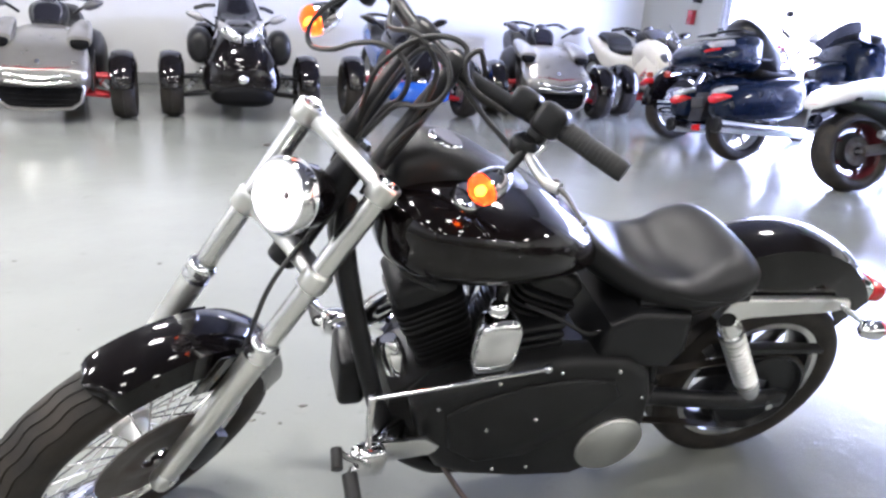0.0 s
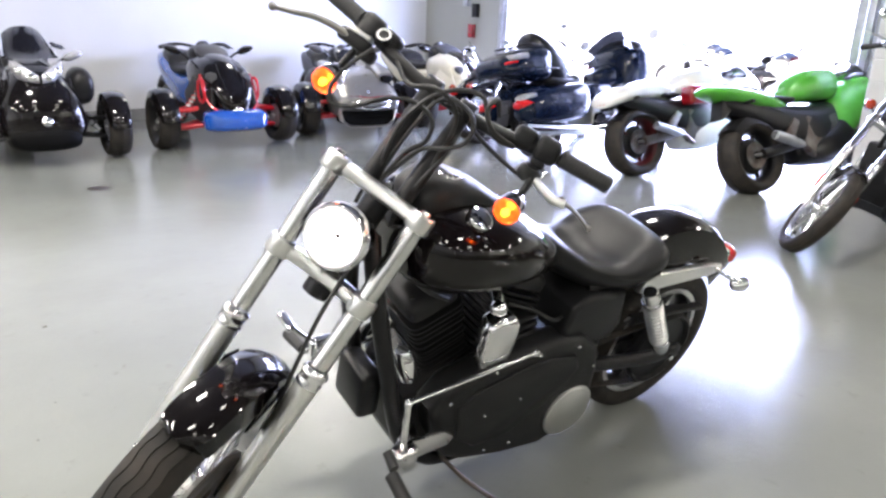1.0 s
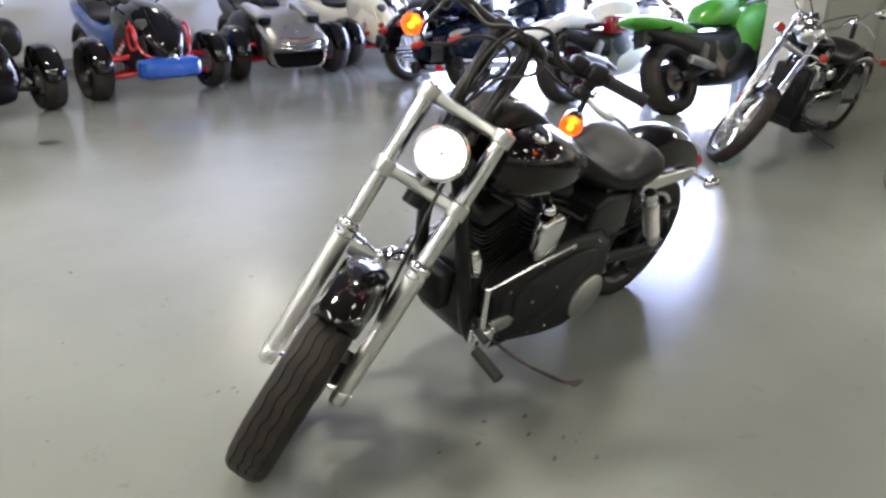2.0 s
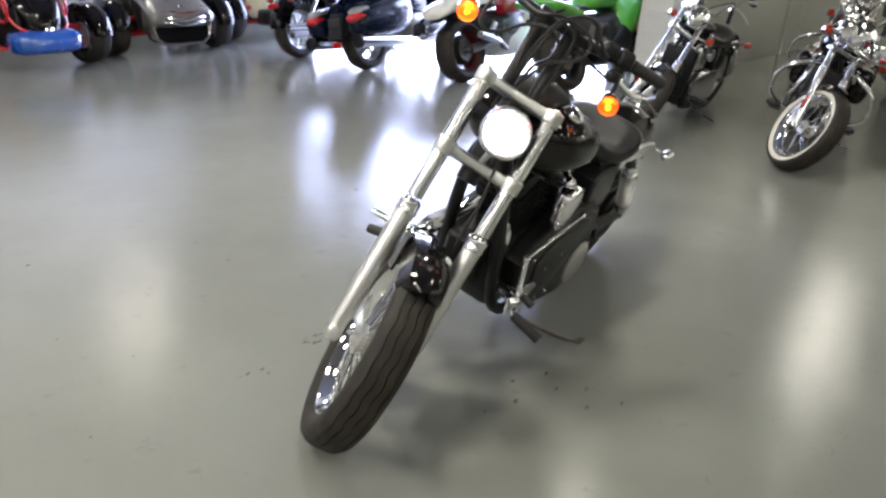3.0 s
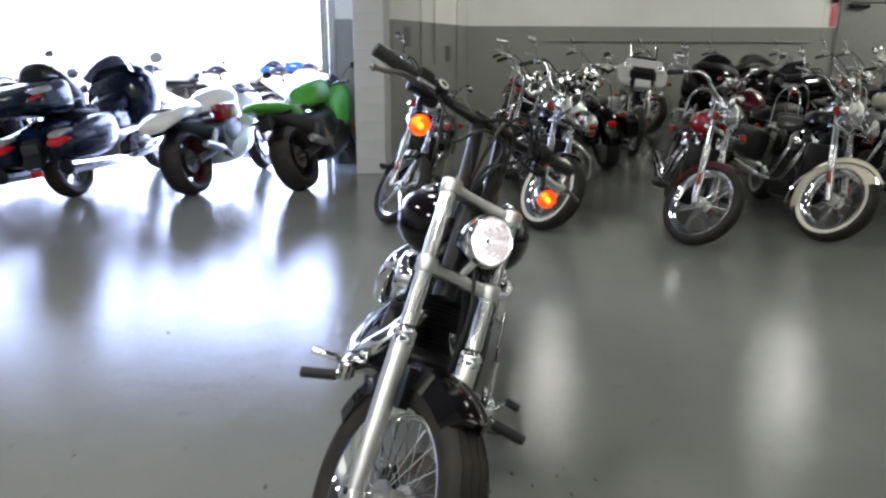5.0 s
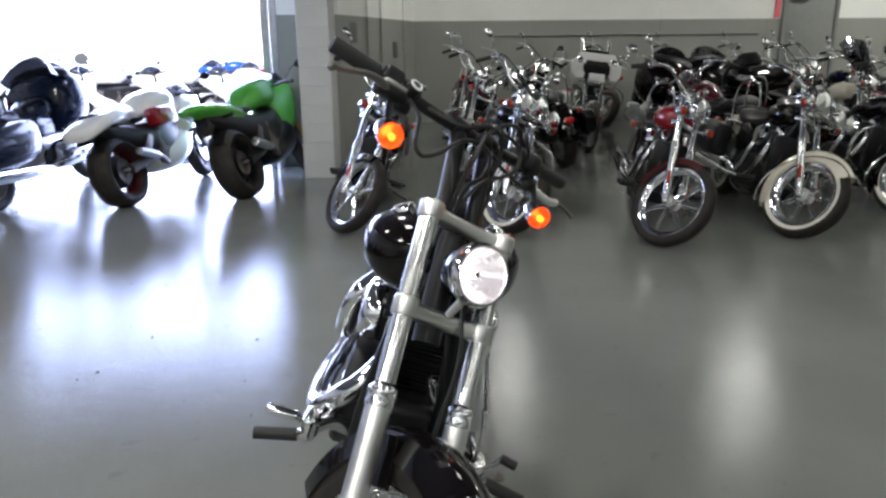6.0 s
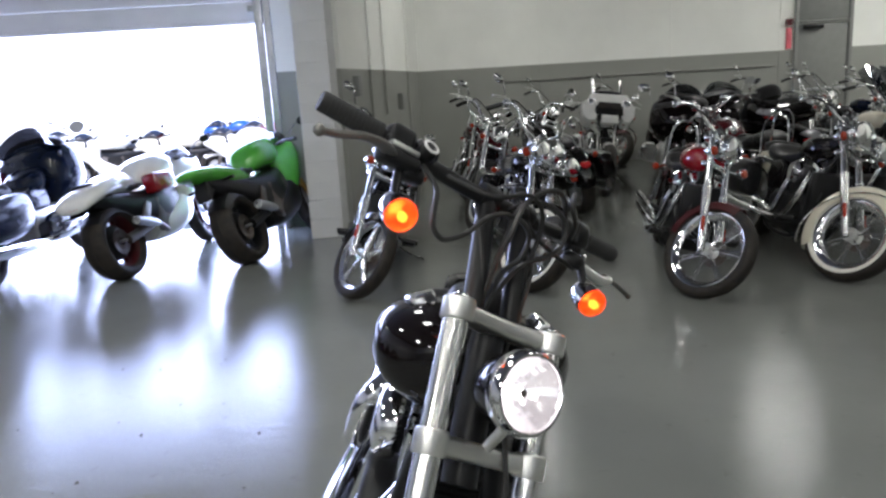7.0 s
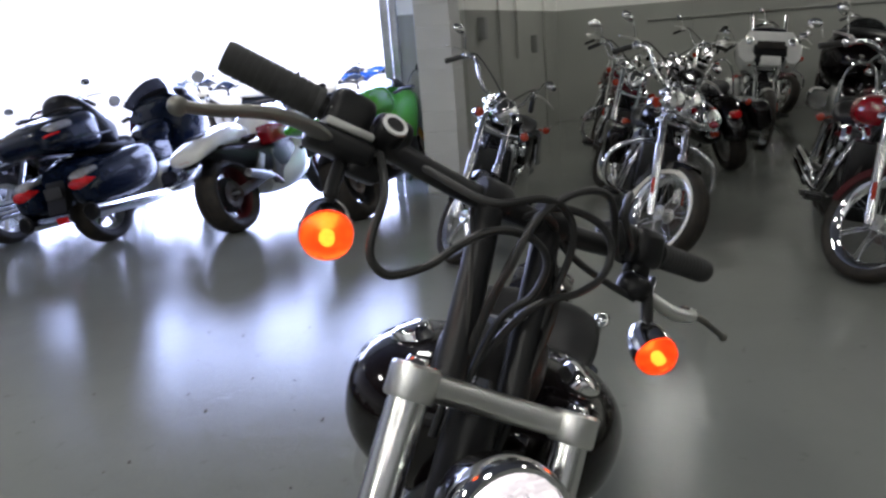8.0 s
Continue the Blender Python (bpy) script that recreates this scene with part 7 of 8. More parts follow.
def trike(x, y, label, style, paint, arms, heading=265, second=None, lower=None, screen=False, rims=None):
    """A three-wheeler with two wheels ahead; x, y: middle of its front axle."""
    root = thing("three_wheeler", label, "three-wheeler", "three-wheelers along the wall", pose(x, y, 0, 0, 0, heading))
    second, lower, rims = second or M_GREYPLASTIC, lower or M_SATIN, rims or M_SATIN
    TR = 0.64
    for s in (-1, 1):
        o = part("front_wheel", tube(bm_new(), [(0, s * (TR - 0.09), 0.285), (0, s * (TR + 0.07), 0.285)], 0.02, 10, 1), M_STEEL, root)
        cast_wheel(o, wheel_axis(0, s * TR, 0.285), 0.285, 0.21, 0.19, 7, rims, False, 48, 0.026)
        part("brake_disc", cached("disc_k", lambda: disc_mesh(0.13, M_STEEL)), None, o, m=wheel_axis(0, s * (TR - 0.06), 0.285))
        bm = bm_new()
        fender(bm, (0, 0.285), 0.335, 0.115, 4, 172, Matrix.Translation((0, s * TR, 0)), depth=0.06, seg=24, crown=0.035, taper=0.15)
        fe = part("wheel_fender", bm, M_BLACK, root, "gloss black wheel fender")
        part("fender_stay", tube(bm_new(), [(-0.02, s * (TR - 0.1), 0.3), (-0.05, s * (TR - 0.105), 0.5), (-0.04, s * (TR - 0.06), 0.585)], 0.013, 8, 3), M_SATIN, fe)
        for z, dx in ((0.2, 0.12), (0.2, -0.14), (0.37, 0.07), (0.37, -0.11)):
            part("suspension_arm", tube(bm_new(), [(dx, s * 0.18, z + 0.05), (dx * 0.2, s * (TR - 0.08), z)], 0.026 if arms is M_ARMRED else 0.019, 8, 1), arms, root)
        sh = part("shock_absorber", tube(bm_new(), [(-0.05, s * 0.22, 0.6), (0.0, s * (TR - 0.14), 0.26)], 0.02, 10, 1), M_STEEL, root)
        a, b = Vector((-0.043, s * 0.25, 0.56)), Vector((-0.006, s * (TR - 0.17), 0.3))
        ax = (b - a).normalized().to_track_quat("Z", "Y").to_matrix().to_4x4()
        pts = [(0.032 * math.cos(q), 0.032 * math.sin(q), (b - a).length * k / 56) for k, q in enumerate([2 * math.pi * 7 * k / 56 for k in range(57)])]
        part("spring", tube(bm_new(), pts, 0.007, 6, 1, Matrix.Translation(a) @ ax), arms, sh)
        top = -0.07 if style == "tour" else -0.02
        mr = part("mirror", tube(bm_new(), [(-0.36, s * 0.22, 0.9 + top), (-0.33, s * 0.32, 0.97 + top), (-0.32, s * 0.4, 0.99 + top)], 0.014, 8, 3), M_SATIN, root)
        bm = bm_new()
        body_loft(bm, [(-0.37, 1.0 + top, 0.06, 0.022, 0.026), (-0.33, 1.0 + top, 0.09, 0.034, 0.04), (-0.28, 1.0 + top, 0.075, 0.026, 0.03), (-0.26, 1.0 + top, 0.035, 0.012, 0.015)], n=2.2, seg=18, steps=2, cy=s * 0.4)
        for v in bm.verts:           # pointed towards its outer end
            v.co.z += (abs(v.co.y) - 0.4) * 0.25
            v.co.z = 1.0 + top + (v.co.z - 1.0 - top) * (1.25 - 3.0 * max(0, abs(v.co.y) - 0.38))
        part("mirror_shell", bm, M_CLEARLAMP if style == "tour" else M_GUNMETAL if style == "low" else M_BLACK, mr, angle=60)
        bm = tube(bm_new(), [(-0.62, s * 0.06, 0.99), (-0.66, s * 0.24, 1.02), (-0.78, s * 0.38, 0.98)], 0.016, 8, 4)
        hb = part("handlebar", bm, M_SATIN, root)
        part("grip", tube(bm_new(), [(-0.7, s * 0.29, 1.012), (-0.79, s * 0.39, 0.975)], 0.021, 10, 1), M_GRIP, hb)
        part("lever", tube(bm_new(), [(-0.63, s * 0.22, 1.01), (-0.62, s * 0.3, 1.0), (-0.69, s * 0.4, 0.97)], (0.01, 0.007), 8, 3), M_SATIN, hb)
        bm = bm_new()
        prism(bm, [(-0.55, 0.3), (-0.9, 0.24), (-0.92, 0.27), (-0.56, 0.36)], s * 0.3 - 0.08, s * 0.3 + 0.08, bev=0.012)
        part("footboard", bm, M_SATIN, root)
    rw = part("rear_wheel", tube(bm_new(), [(-1.7, -0.15, 0.29), (-1.7, 0.15, 0.29)], 0.016, 10, 1), M_STEEL, root)
    cast_wheel(rw, wheel_axis(-1.7, 0, 0.29), 0.29, 0.22, 0.19, 7, M_ALU, False, 48, 0.03)
    if style == "low":       # long broad bonnet over a chrome-lipped mouth
        nose = [(0.46, 0.42, 0.27, 0.05, 0.04), (0.445, 0.415, 0.35, 0.075, 0.06), (0.36, 0.41, 0.395, 0.13, 0.12), (0.15, 0.46, 0.39, 0.2, 0.27), (-0.08, 0.55, 0.34, 0.2, 0.32), (-0.3, 0.6, 0.26, 0.19, 0.34), (-0.5, 0.6, 0.19, 0.17, 0.32)]
    elif style == "tour":    # tall rounded prow
        nose = [(0.42, 0.36, 0.12, 0.1, 0.14), (0.38, 0.42, 0.26, 0.2, 0.22), (0.26, 0.5, 0.34, 0.28, 0.32), (0.04, 0.58, 0.36, 0.3, 0.4), (-0.22, 0.66, 0.32, 0.28, 0.44), (-0.48, 0.7, 0.25, 0.26, 0.4), (-0.65, 0.68, 0.18, 0.2, 0.32)]
    else:                    # short wedge prow
        nose = [(0.42, 0.4, 0.1, 0.07, 0.08), (0.38, 0.44, 0.2, 0.15, 0.15), (0.25, 0.51, 0.27, 0.24, 0.24), (0.02, 0.59, 0.28, 0.3, 0.32), (-0.25, 0.64, 0.26, 0.3, 0.34), (-0.45, 0.66, 0.23, 0.24, 0.34), (-0.6, 0.66, 0.16, 0.18, 0.28)]
    bm = bm_new()
    body_loft(bm, nose, n=3.6 if style == "low" else 2.7, seg=36, steps=4)
    if style == "tour":      # narrow bonnet that flares towards the road
        for v in bm.verts:
            v.co.y *= min(1.12, max(0.62, 1.16 - 0.95 * (v.co.z - 0.3)))
    elif style == "road":    # V-shaped bonnet drawn in towards the road
        for v in bm.verts:
            v.co.y *= min(1.1, max(0.55, 0.62 + 1.1 * (v.co.z - 0.38)))
    body = part("front_body", bm, paint, root, angle=60)
    if style == "low":
        bm = bm_new()
        body_loft(bm, [(0.2, 0.25, 0.33, 0.12, 0.12), (0.39, 0.25, 0.325, 0.11, 0.11), (0.4, 0.25, 0.3, 0.095, 0.095)], n=4.0, seg=28, steps=2)
        gr = part("grille", bm, M_MESH, body, "black honeycomb grille")
        for k in range(4):
            part("grille_bar", tube(bm_new(), [(0.395, -0.29, 0.175 + 0.042 * k), (0.41, 0, 0.169 + 0.042 * k), (0.395, 0.29, 0.175 + 0.042 * k)], 0.006, 6, 2), M_MESH, gr)
        # deep hexagonal surround: wide at the lip, drawn in towards the road
        hexa = [(0.2, 0.385), (0.33, 0.375), (0.36, 0.32), (0.325, 0.19), (0.25, 0.135), (0.0, 0.128)]
        hexa += [(-y_, z_) for y_, z_ in reversed(hexa[:-1])] + [(0.0, 0.372)]
        rings = []
        for y_, z_ in hexa:
            bow = 0.47 - 0.6 * y_ * y_
            rings.append([Vector((bow, y_, z_)), Vector((bow + 0.012, y_ * 0.965, 0.26 + (z_ - 0.26) * 0.93)), Vector((bow, y_ * 0.93, 0.26 + (z_ - 0.26) * 0.86)), Vector((bow - 0.1, y_ * 0.92, 0.26 + (z_ - 0.26) * 0.84)), Vector((bow - 0.12, y_, z_))])
        bm = bm_new()
        skin(bm, rings, loop=True, cap0=False, cap1=False)
        part("grille_surround", bm, M_SILVER, body, "bright silver grille surround", angle=30)
        for z, w in ((0.37, 0.3), (0.42, 0.32)):
            part("grille_trim", tube(bm_new(), [(0.4, -w, z), (0.465, -w * 0.6, z + 0.004), (0.482, 0, z - 0.016), (0.465, w * 0.6, z + 0.004), (0.4, w, z)], 0.02, 8, 5), M_TUBE, body)
        part("nose_stripe", tube(bm_new(), [(0.42, -0.25, 0.488), (0.445, -0.1, 0.48), (0.45, 0, 0.472), (0.445, 0.1, 0.48), (0.42, 0.25, 0.488)], 0.011, 8, 4), M_REDPAINT, body)
        part("round_badge", lathe(bm_new(), [(0, 0.012), (0.02, 0.01), (0.026, 0.0), (0, -0.01)], 18, Matrix.Translation((0.37, 0, 0.53)) @ Matrix.Rotation(radians(50), 4, "Y")), M_CHROME, body)
        for s in (-1, 1):
            bm = bm_new()
            body_loft(bm, [(-0.36, 0.8, 0.06, 0.04, 0.1), (-0.14, 0.77, 0.09, 0.05, 0.11), (0.06, 0.725, 0.1, 0.045, 0.1), (0.16, 0.7, 0.092, 0.03, 0.08)], n=2.8, seg=20, steps=3, cy=s * 0.31)
            part("lamp_brow", bm, paint, body, angle=60)
            # near-black body puts the shade of the headlamp recess into its colour
            bm = bm_new()
            body_loft(bm, [(0.1, 0.69, 0.082, 0.026, 0.066), (0.185, 0.675, 0.076, 0.022, 0.058), (0.2, 0.67, 0.05, 0.012, 0.036)], n=2.6, seg=18, steps=2, cy=s * 0.315)
            part("headlight", bm, M_MESH, body, "headlamp opening, its shaded recess drawn as a black body")
            bm = bm_new()
            body_loft(bm, [(0.02, 0.42, 0.06, 0.14, 0.16), (-0.1, 0.47, 0.11, 0.2, 0.22), (-0.4, 0.52, 0.13, 0.24, 0.24), (-0.75, 0.48, 0.07, 0.16, 0.16)], n=2.6, seg=18, steps=3, cy=s * 0.36)
            part("side_panel", bm, M_SATIN, body, angle=60)
            bm = bm_new()
            prism(bm, [(0.3, 0.28), (0.24, 0.52), (0.02, 0.62), (0.04, 0.5), (0.16, 0.3)], s * 0.405 - 0.012, s * 0.405 + 0.012, bev=0.008)
            part("side_intake", bm, M_SATIN, body)
    else:
        for s in (-1, 1):
            bm = bm_new()
            if style == "tour":          # pointed lamp that sweeps up and out
                rings = []
                for f, yy, z0, z1, xx in ((0, 0.012, 0.73, 0.8, 0.3), (0.25, 0.06, 0.735, 0.84, 0.29), (0.5, 0.11, 0.745, 0.88, 0.265), (0.75, 0.165, 0.765, 0.915, 0.22), (1.0, 0.205, 0.83, 0.92, 0.17)):
                    zc, hz = (z0 + z1) / 2, (z1 - z0) / 2
                    rings.append([Vector((xx + 0.05 * math.cos(q), s * yy, zc + hz * math.sin(q))) for q in [2 * math.pi * k / 12 for k in range(12)]])
                skin(bm, rings)
            else:
                body_loft(bm, [(0.1, 0.74, 0.08, 0.05, 0.05), (0.2, 0.72, 0.085, 0.055, 0.05), (0.26, 0.69, 0.06, 0.03, 0.03)], n=2.4, seg=20, steps=3, cy=s * 0.15)
            hl = part("headlight", bm, M_CLEARLAMP if style == "tour" else M_GREYPLASTIC, body, "clear headlamp lens" if style == "tour" else "")
            if style == "tour":
                for yy, zz, xx in ((0.065, 0.79, 0.335), (0.145, 0.835, 0.285)):
                    part("lamp_reflector", lathe(bm_new(), [(0, 0.012), (0.026, 0.008), (0.036, 0.0), (0, -0.01)], 16, Matrix.Translation((xx, s * yy, zz)) @ Matrix.Rotation(radians(84), 4, "Y")), M_CHROME, hl)
            part("body_trim", tube(bm_new(), [(0.1, s * 0.265, 0.75), (0.26, s * 0.27, 0.52), (0.37, s * 0.18, 0.41), (0.415, 0.0, 0.375)], 0.013, 8, 5), arms if second is M_BLUE else paint if style == "road" else M_SATIN, body)
            part("hood_crease", tube(bm_new(), [(0.12, s * 0.1, 0.875 if style == "tour" else 0.86), (0.3, s * 0.11, 0.73 if style == "tour" else 0.7), (0.41, s * 0.05, 0.5)], 0.006, 6, 4), M_SATIN, body)
        for s in (-1, 1):
            bm = bm_new()
            prism(bm, [(0.3, 0.5), (0.22, 0.7), (0.05, 0.78), (-0.15, 0.74), (-0.3, 0.55), (-0.2, 0.36), (0.1, 0.28), (0.3, 0.34)], -0.02, 0.02, Matrix.Translation((0.03, s * 0.35, 0)) @ Matrix.Rotation(radians(s * 10), 4, "X") @ Matrix.Rotation(radians(-s * 9), 4, "Z"), 0.014, 3)
            part("cheek_panel", bm, paint if second is paint and style == "road" else M_GUNMETAL if style == "tour" else M_SATIN, body)
            if second is M_BLUE:         # ring-shaped red intake beside the prow
                lp = [(0.17 + 0.1 * math.cos(a), s * 0.285, 0.6 + 0.12 * math.sin(a)) for a in [2 * math.pi * k / 20 for k in range(21)]]
                part("intake_ring", tube(bm_new(), lp, 0.014, 8, 1), arms, body, "red intake surround")
        bm = bm_new()
        if style == "tour":
            body_loft(bm, [(0.2, 0.24, 0.3, 0.1, 0.1), (0.36, 0.25, 0.28, 0.1, 0.1), (0.43, 0.26, 0.21, 0.08, 0.07), (0.45, 0.26, 0.1, 0.04, 0.03)], n=3.0, seg=24, steps=3)
        else:
            body_loft(bm, [(0.2, 0.3, 0.3, 0.12, 0.12), (0.36, 0.31, 0.33, 0.115, 0.12), (0.46, 0.315, 0.29, 0.09, 0.1), (0.51, 0.31, 0.22, 0.045, 0.06)], n=4.2, seg=24, steps=3)
        part("chin_panel", bm, lower, body, "moulded chin panel")
        bm = lathe(bm_new(), [(0, 0.008), (0.034, 0.006), (0.042, 0.0), (0, 0)], 20, Matrix.Translation((0.425, 0, 0.42)) @ Matrix.Rotation(radians(75), 4, "Y"))
        part("round_badge", bm, M_CHROME, body)
    if style == "road":
        bm = bm_new()
        body_loft(bm, [(0.37, 0.56, 0.05, 0.03, 0.05), (0.25, 0.7, 0.11, 0.07, 0.08), (0.02, 0.83, 0.14, 0.078, 0.1), (-0.22, 0.88, 0.15, 0.08, 0.1)], n=2.4, seg=20, steps=3)
        part("hood_panel", bm, M_BLACK, body, "gloss black bonnet panel", angle=60)
    # dash, seat, rear
    bm = bm_new()
    body_loft(bm, [(-0.28, 0.84, 0.16, 0.07, 0.1), (-0.4, 0.9, 0.2, 0.1, 0.14), (-0.55, 0.92, 0.17, 0.09, 0.14), (-0.66, 0.88, 0.08, 0.05, 0.08)], n=2.6, seg=24, steps=3)
    if style == "low":
        for v in bm.verts:
            v.co = Vector((v.co.x - 0.1, v.co.y * 0.85, v.co.z - 0.03))
    part("dash_cowl", bm, M_SATIN, root, angle=60)
    part("instrument_panel", lathe(bm_new(), [(0, 0.02), (0.06, 0.018), (0.075, 0.0), (0.06, -0.03), (0, -0.03)], 20, pose(-0.55, 0, 1.01 if style != "low" else 0.97, 0, -40, 0)), M_GREYPLASTIC, root)
    if screen:
        bm = bm_new()
        rings = []
        for k in range(9):
            v = -0.21 + 0.0525 * k
            q = abs(v) / 0.21
            rings.append([Vector((0.02 - 0.1 * q * q - 0.36 * f, v * (1 - 0.2 * f), 0.92 + (0.27 - 0.08 * q ** 3) * f)) for f in (0, 0.33, 0.66, 1.0)])
        skin(bm, rings, closed=False)
        bmesh.ops.solidify(bm, geom=list(bm.faces), thickness=0.006)
        ws = part("windscreen", bm, M_PURPLE, root, "tall dark tinted windscreen", angle=60)
        for s in (-1, 1):
            part("screen_edge", tube(bm_new(), [(-0.09, s * 0.215, 0.93), (-0.22, s * 0.2, 1.0), (-0.42, s * 0.172, 1.1)], 0.013, 8, 3), M_CHROME, ws)
            bm = bm_new()
            body_loft(bm, [(-0.2, 0.68, 0.09, 0.14, 0.14), (-0.08, 0.675, 0.115, 0.17, 0.17), (0.04, 0.67, 0.11, 0.16, 0.16), (0.1, 0.67, 0.08, 0.11, 0.12), (0.115, 0.67, 0.035, 0.05, 0.06)], n=2.3, seg=24, steps=3, cy=s * 0.375)
            part("side_pod", bm, M_SATIN, root, "black oval side pod", angle=60)
    elif style == "low":
        bm = bm_new()
        body_loft(bm, [(-0.3, 0.8, 0.1, 0.03, 0.06), (-0.42, 0.9, 0.13, 0.06, 0.1), (-0.52, 0.96, 0.1, 0.03, 0.06)], n=2.3, seg=20, steps=3)
        part("windscreen", bm, M_PURPLE, root, "small dark windscreen")
    else:
        bm = bm_new()
        body_loft(bm, [(-0.1, 0.87, 0.13, 0.02, 0.06), (-0.24, 0.94, 0.17, 0.05, 0.08), (-0.38, 0.99, 0.15, 0.04, 0.05), (-0.42, 1.0, 0.1, 0.02, 0.03)], n=2.4, seg=20, steps=3)
        part("windscreen", bm, M_GREYPLASTIC, root, "small smoked windscreen")
    bm = bm_new()
    body_loft(bm, [(-0.5, 0.6, 0.16, 0.14, 0.25), (-0.8, 0.56, 0.2, 0.12, 0.25), (-1.2, 0.6, 0.2, 0.14, 0.24), (-1.6, 0.72, 0.18, 0.12, 0.14), (-1.9, 0.79, 0.1, 0.07, 0.06), (-1.98, 0.8, 0.04, 0.02, 0.02)], n=2.7, seg=28, steps=4)
    part("rear_body", bm, second, root, angle=60)
    bm = bm_new()
    body_loft(bm, [(-0.7, 0.72, 0.1, 0.04, 0.05), (-0.85, 0.71, 0.17, 0.04, 0.06), (-1.1, 0.73, 0.19, 0.05, 0.06), (-1.22, 0.82, 0.18, 0.07, 0.08), (-1.5, 0.86, 0.15, 0.06, 0.07), (-1.65, 0.86, 0.08, 0.03, 0.04)], n=2.8, seg=24, steps=4)
    part("seat", bm, M_LEATHER, root, angle=70)
    bm = bm_new()
    fender(bm, (-1.7, 0.29), 0.33, 0.13, 60, 170, depth=0.05, seg=20)
    part("rear_fender", bm, M_SATIN, root)
    bm = bm_new()
    box(bm, (-0.1, 0, 0.3), (0.7, 0.34, 0.24), bev=0.05, seg=2)
    part("chassis", bm, M_SATIN, root)
    if style == "tour":
        for s in (-1, 1):
            bm = bm_new()
            body_loft(bm, [(-1.35, 0.6, 0.06, 0.12, 0.12), (-1.45, 0.62, 0.11, 0.17, 0.16), (-1.8, 0.62, 0.11, 0.16, 0.16), (-1.95, 0.62, 0.06, 0.1, 0.1)], n=3, seg=22, steps=3, cy=s * 0.3)
            part("saddlebag", bm, paint, root, angle=60)
    return root


def build_three_wheelers():
    Y = 7.56
    trike(-0.15, Y, "silver low-nosed three-wheeler with red suspension arms", "low", M_SILVER, M_ARMRED)
    trike(1.55, Y, "black touring three-wheeler with a tall windscreen", "tour", M_BLACK, M_SATIN, screen=True, second=M_BLACK, lower=M_MESH)
    trike(3.34, Y, "black and blue three-wheeler with red trim", "road", M_BLACK, M_ARMRED, second=M_BLUE, lower=M_BLUE)
    trike(5.07, Y, "silver low-nosed three-wheeler beside the blue one", "low", M_SILVER, M_ARMRED, heading=256)
    trike(6.8, Y + 0.02, "white three-wheeler with black fenders in the corner", "road", M_CREAM, M_ARMRED, second=M_CREAM, lower=M_SATIN, rims=M_ALU)


def build_door_bikes():
    cruiser((7.45, 5.98), -8, "dark red cruiser with its glossy black tail to the aisle", tank=M_REDPAINT, fend=M_BLACK, steer=15, lean=8, wheel="cast", group="bikes by the door")
    tourer((5.77, 5.2), -8, M_NAVY, "navy blue full-dress touring bike with top case", group="bikes by the door")
    sport_bike((5.91, 4.06), -11.5, M_WHITE, "white sport bike with dark red wheels by the door", rim=M_RIMRED, accent=M_DARKMETAL, lean=13, side=M_REDPAINT, arch=True, low=0.9)
    sport_bike((6.2, 3.0), -13.5, M_GREEN, "bright green sport bike leaning by the door pillar", rim=M_SATIN, accent=M_BRONZE, second=M_SATIN, lean=20, low=1.0, size=1.08)


def build_yard_bikes():
    for x, y, h, p, n in ((12.4, 3.3, 75, M_WHITE, "white"), (13.0, 4.6, 80, M_CREAM, "cream"), (13.6, 6.1, 82, M_WHITE, "white"), (15.0, 3.2, 80, M_REDPAINT, "red"), (17.0, 4.4, 84, M_BLUE, "blue"), (16.0, 7.6, 84, M_WHITE, "white")):
        sport_bike((x, y), h, p, n + " sport bike out in the sunlit yard", group="bikes in the yard")
    cruiser((14.4, 9.0), 85, "pale cruiser parked out in the sunlit yard", tank=M_CREAM, fend=M_WHITE, group="bikes in the yard")


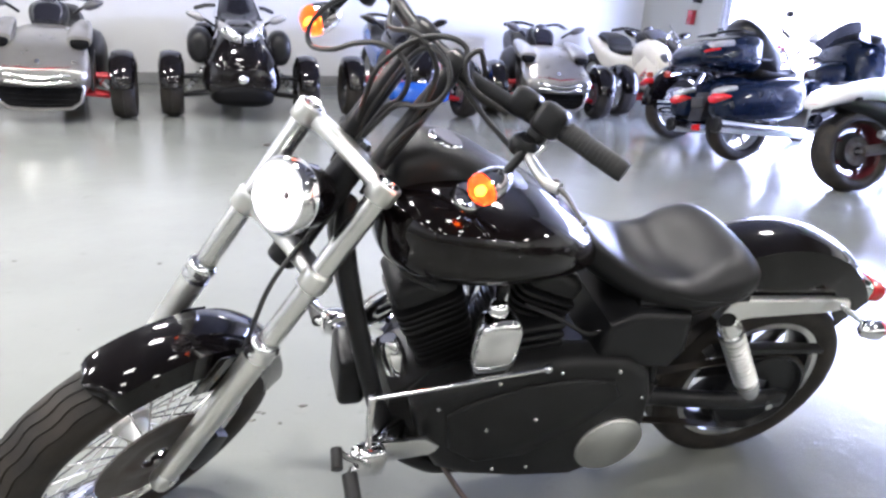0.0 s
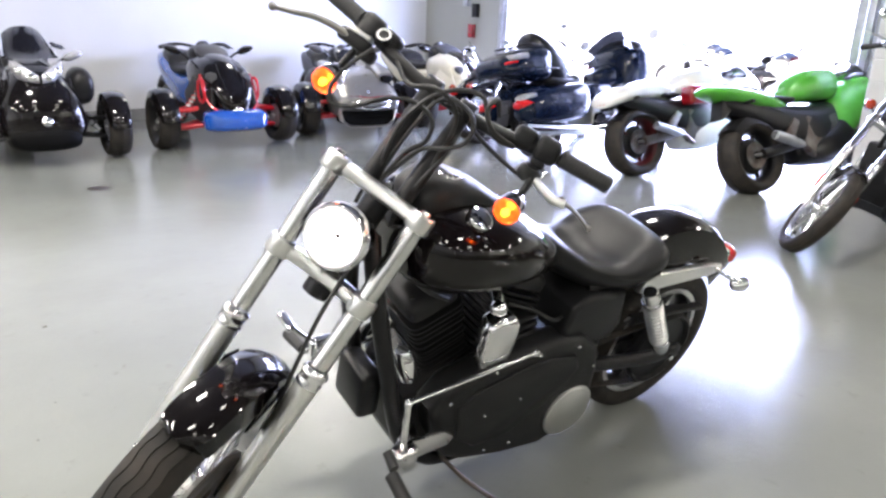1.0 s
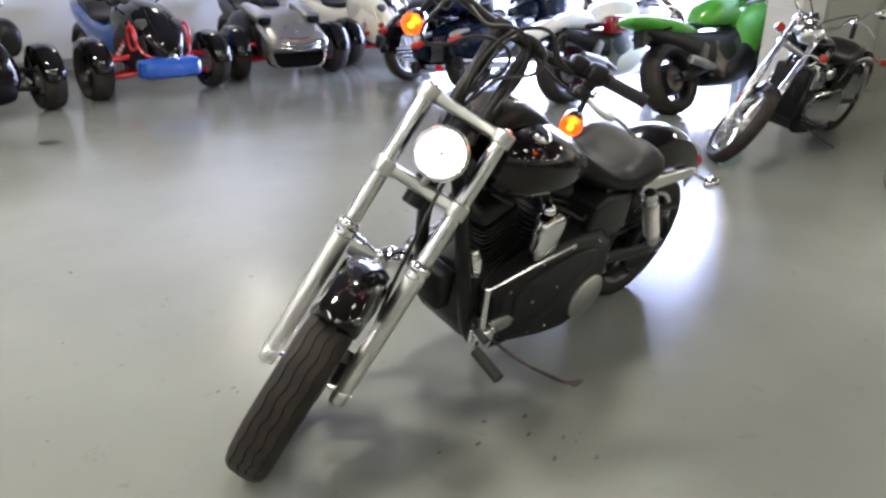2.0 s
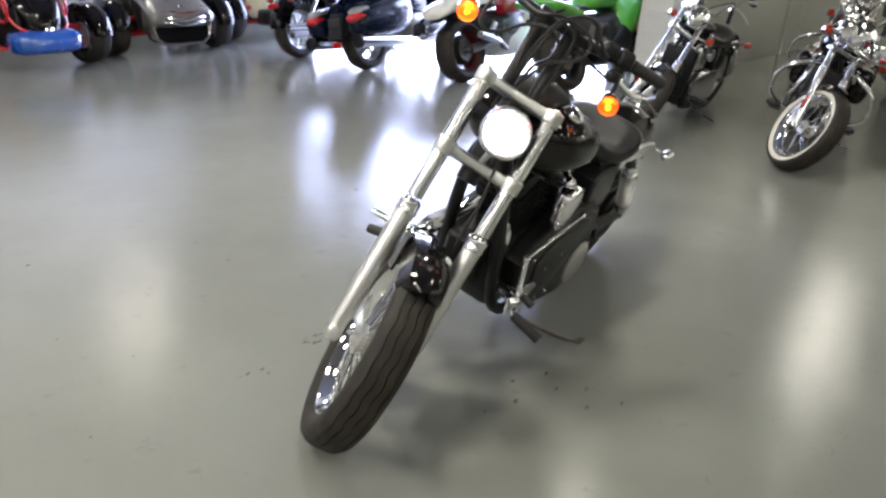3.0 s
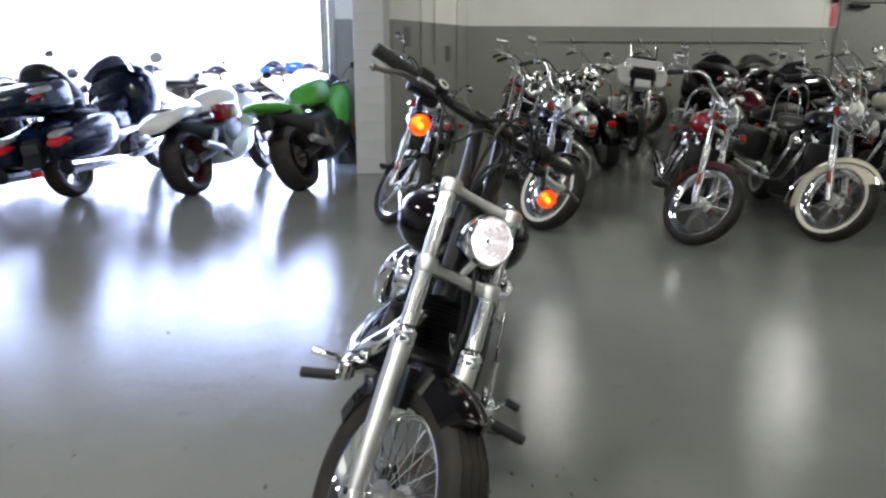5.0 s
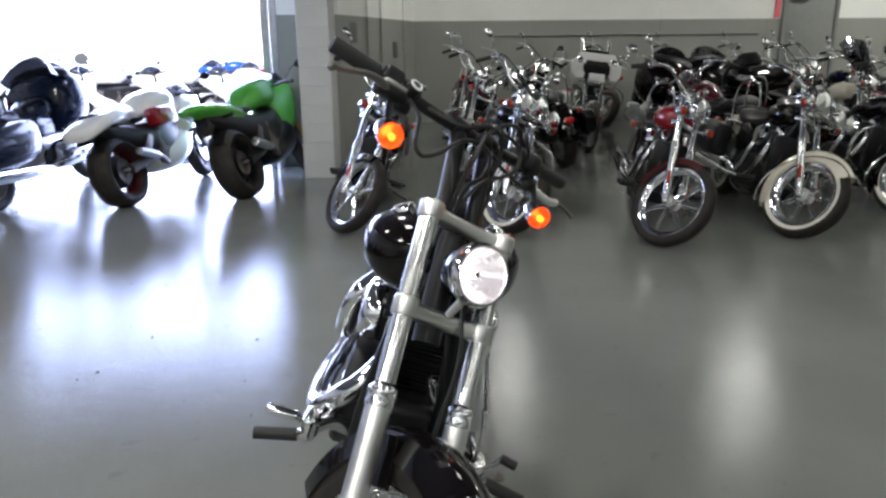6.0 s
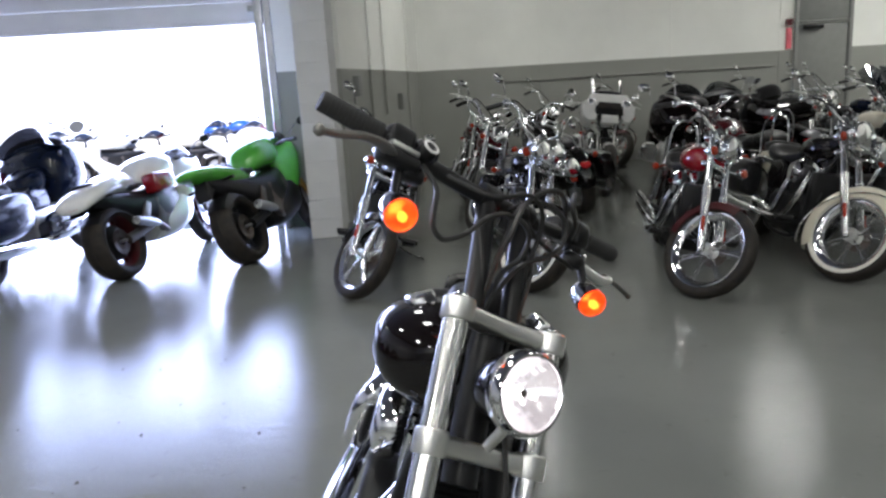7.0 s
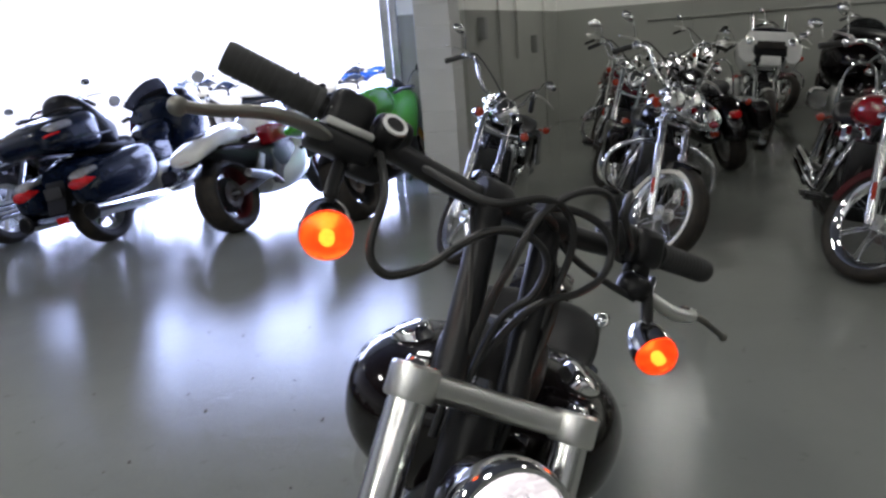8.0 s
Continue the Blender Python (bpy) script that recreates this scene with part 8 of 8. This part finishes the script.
def build_cruiser_rows():
    cruiser((4.87, 1.99), 171, "black chopper with chrome fork and silver cast wheel", wheel="cast", bars="ape", rake=36, steer=42, pillion=False, wb=1.72)
    cruiser((4.64, 0.75), 178, "black cruiser with chrome lamps and whitewall tyres", white=True, lightbar=True, crash=True, steer=36, bars="ape", bags=M_BLACK)
    cruiser((4.22, -0.35), 168, "dark red cruiser with a tall chrome spoked front wheel", tank=M_REDPAINT, fend=M_RIMRED, steer=44, narrow=True)
    cruiser((4.33, -1.43), 174, "cream and black cruiser with whitewall tyres", tank=M_BLACK, fend=M_CREAM, white=True, full_fender=True, steer=34, lightbar=True, bags=M_LEATHER)
    cruiser((4.8, -2.65), 184, "black cruiser with a full front mudguard", crash=True, full_fender=True, white=True, screen=True, steer=34)
    cruiser((4.95, -3.85), 184, "black cruiser at the end of the front row", wheel="cast", steer=34)
    cruiser((6.95, 0.85), 172, "maroon cruiser with tall bars in the second row", crash=True, tank=M_MAROON, fend=M_MAROON, bars="ape")
    cruiser((9.2, -0.2), 8, "black cruiser with its red tail lamp to the aisle", lean=10, steer=10, bags=M_BLACK)
    cruiser((8.75, -0.98), 172, "white cruiser with a wide handlebar fairing", tank=M_WHITE, fend=M_WHITE, fairing=M_WHITE, bags=M_WHITE, steer=4, lean=5)
    cruiser((8.2, -2.05), 8, "maroon touring cruiser with black saddlebags, tail to the aisle", tank=M_MAROON, fend=M_MAROON, bags=M_BLACK, steer=12, crash=True, lean=10)
    cruiser((6.7, -3.4), 178, "black cruiser with a cream-sided tank and windscreen", tank=M_CREAM, screen=True)
    cruiser((6.9, -4.6), 178, "red cruiser in the second row", tank=M_REDPAINT, fend=M_REDPAINT, bars="ape")
    tourer((10.35, -2.4), 159, M_REDDISH_BLACK, "dark plum full-dress touring bike standing at an angle", group="parked cruisers", screen=M_SMOKE)
    tourer((8.5, -3.12), 4, M_BLACK, "black touring bike with a top case, tail to the aisle", group="parked cruisers", screen=M_SMOKE)
    cruiser((9.3, -4.0), 176, "red cruiser with chrome bars in the third row", tank=M_REDPAINT, bars="ape")
    cruiser((9.4, -4.95), 176, "navy cruiser with a clear windscreen", tank=M_NAVY, fend=M_NAVY, screen=True)
    cruiser((9.5, -5.95), 176, "black cruiser with tall chrome bars", bars="ape")
    cruiser((9.0, 0.75), 176, "black cruiser with a maroon tank by the return wall", bars="ape", tank=M_MAROON)
    for y, t in ((-0.6, M_BLACK), (-1.75, M_MAROON), (-2.9, M_BLACK), (-4.05, M_NAVY), (-5.2, M_BLACK)):
        cruiser((11.1, y), 174, ("navy" if t is M_NAVY else "maroon" if t is M_MAROON else "black") + " cruiser with chrome bars near the far wall", tank=t, fend=t, bars="ape", crash=True, bags=M_LEATHER)
    cruiser((7.1, -5.8), 178, "maroon cruiser with a clear windscreen", tank=M_MAROON, screen=True)
    cruiser((5.1, -5.0), 184, "black cruiser further along the front row", steer=34, tank=M_BLACK)


build_three_wheelers()
build_door_bikes()
build_yard_bikes()
build_cruiser_rows()


# ---------------------------------------------------------------- the block pillar and floor marks
def build_pillar():
    x0, x1, y0, y1 = 7.15, DOOR_X, 2.25, 2.59
    bm = bm_new()
    box(bm, ((x0 + x1) / 2 + 0.004, (y0 + y1) / 2, CEIL_Z / 2), (x1 - x0 - 0.012, y1 - y0 - 0.014, CEIL_Z))
    pil = setting("pillar", bm, M_PILLAR, "painted concrete block pillar beside the loading door", "pillar")
    H = 0.2
    for k in range(int(CEIL_Z / H)):
        ln = (x1 - x0) / 2
        cuts = [(x0, x0 + ln), (x0 + ln, x1)] if k % 2 else [(x0, x0 + ln * 0.5), (x0 + ln * 0.5, x0 + ln * 1.5), (x0 + ln * 1.5, x1)]
        for a, b in cuts:
            w = b - a - 0.008

            def make():
                bm = bm_new()
                box(bm, (0, 0, 0), (w, y1 - y0, H - 0.008), bev=0.005, seg=1)
                return mesh_of("block", bm, M_PILLAR)
            part("block", cached(("block", round(w, 3)), make), None, pil, m=Matrix.Translation(((a + b) / 2, (y0 + y1) / 2 + 0.001 * math.sin(k * 7 + a), H * (k + 0.5))))


def build_floor_marks():
    bm = lathe(bm_new(), [(0, 0.003), (0.08, 0.003), (0.09, 0.0), (0, 0.0)], 24, Matrix.Translation((1.6, 6.2, 0.001)))
    tagged(part("floor_drain", bm, M_DARKMETAL), "small dark round cover set in the floor", "floor cover")
    rng = random.Random(5)
    bm = bm_new()
    for x0, y0, sx, sy, n in ((2.4, 2.6, 0.5, 0.35, 16), (0.7, 2.12, 0.12, 0.05, 5), (0.2, 2.6, 0.5, 0.4, 6), (3.6, 0.3, 0.8, 0.8, 6), (0.3, 3.6, 0.9, 0.5, 5), (0.71, 2.13, 0.03, 0.02, 5), (0.4, 2.15, 0.02, 0.02, 2), (0.92, 1.2, 0.1, 0.06, 6), (3.6, 3.3, 0.6, 0.5, 16), (0.94, 1.04, 0.08, 0.05, 4)):
        for k in range(n):
            x, y, r, a = x0 + rng.gauss(0, sx), y0 + rng.gauss(0, sy), rng.uniform(0.004, 0.016), rng.uniform(0, 6.3)
            ring = [(x + r * rng.uniform(0.5, 1.2) * math.cos(a + q), y + 0.45 * r * rng.uniform(0.5, 1.2) * math.sin(a + q)) for q in [2 * math.pi * i / 7 for i in range(7)]]
            skin(bm, [[Vector((px, py, z)) for px, py in ring] for z in (0.0005, rng.uniform(0.0015, 0.004))])
    tagged(part("dirt", bm, M_DIRT), "scattered dark flecks of dirt on the floor", "dirt", kind="stuff")


build_pillar()
build_floor_marks()
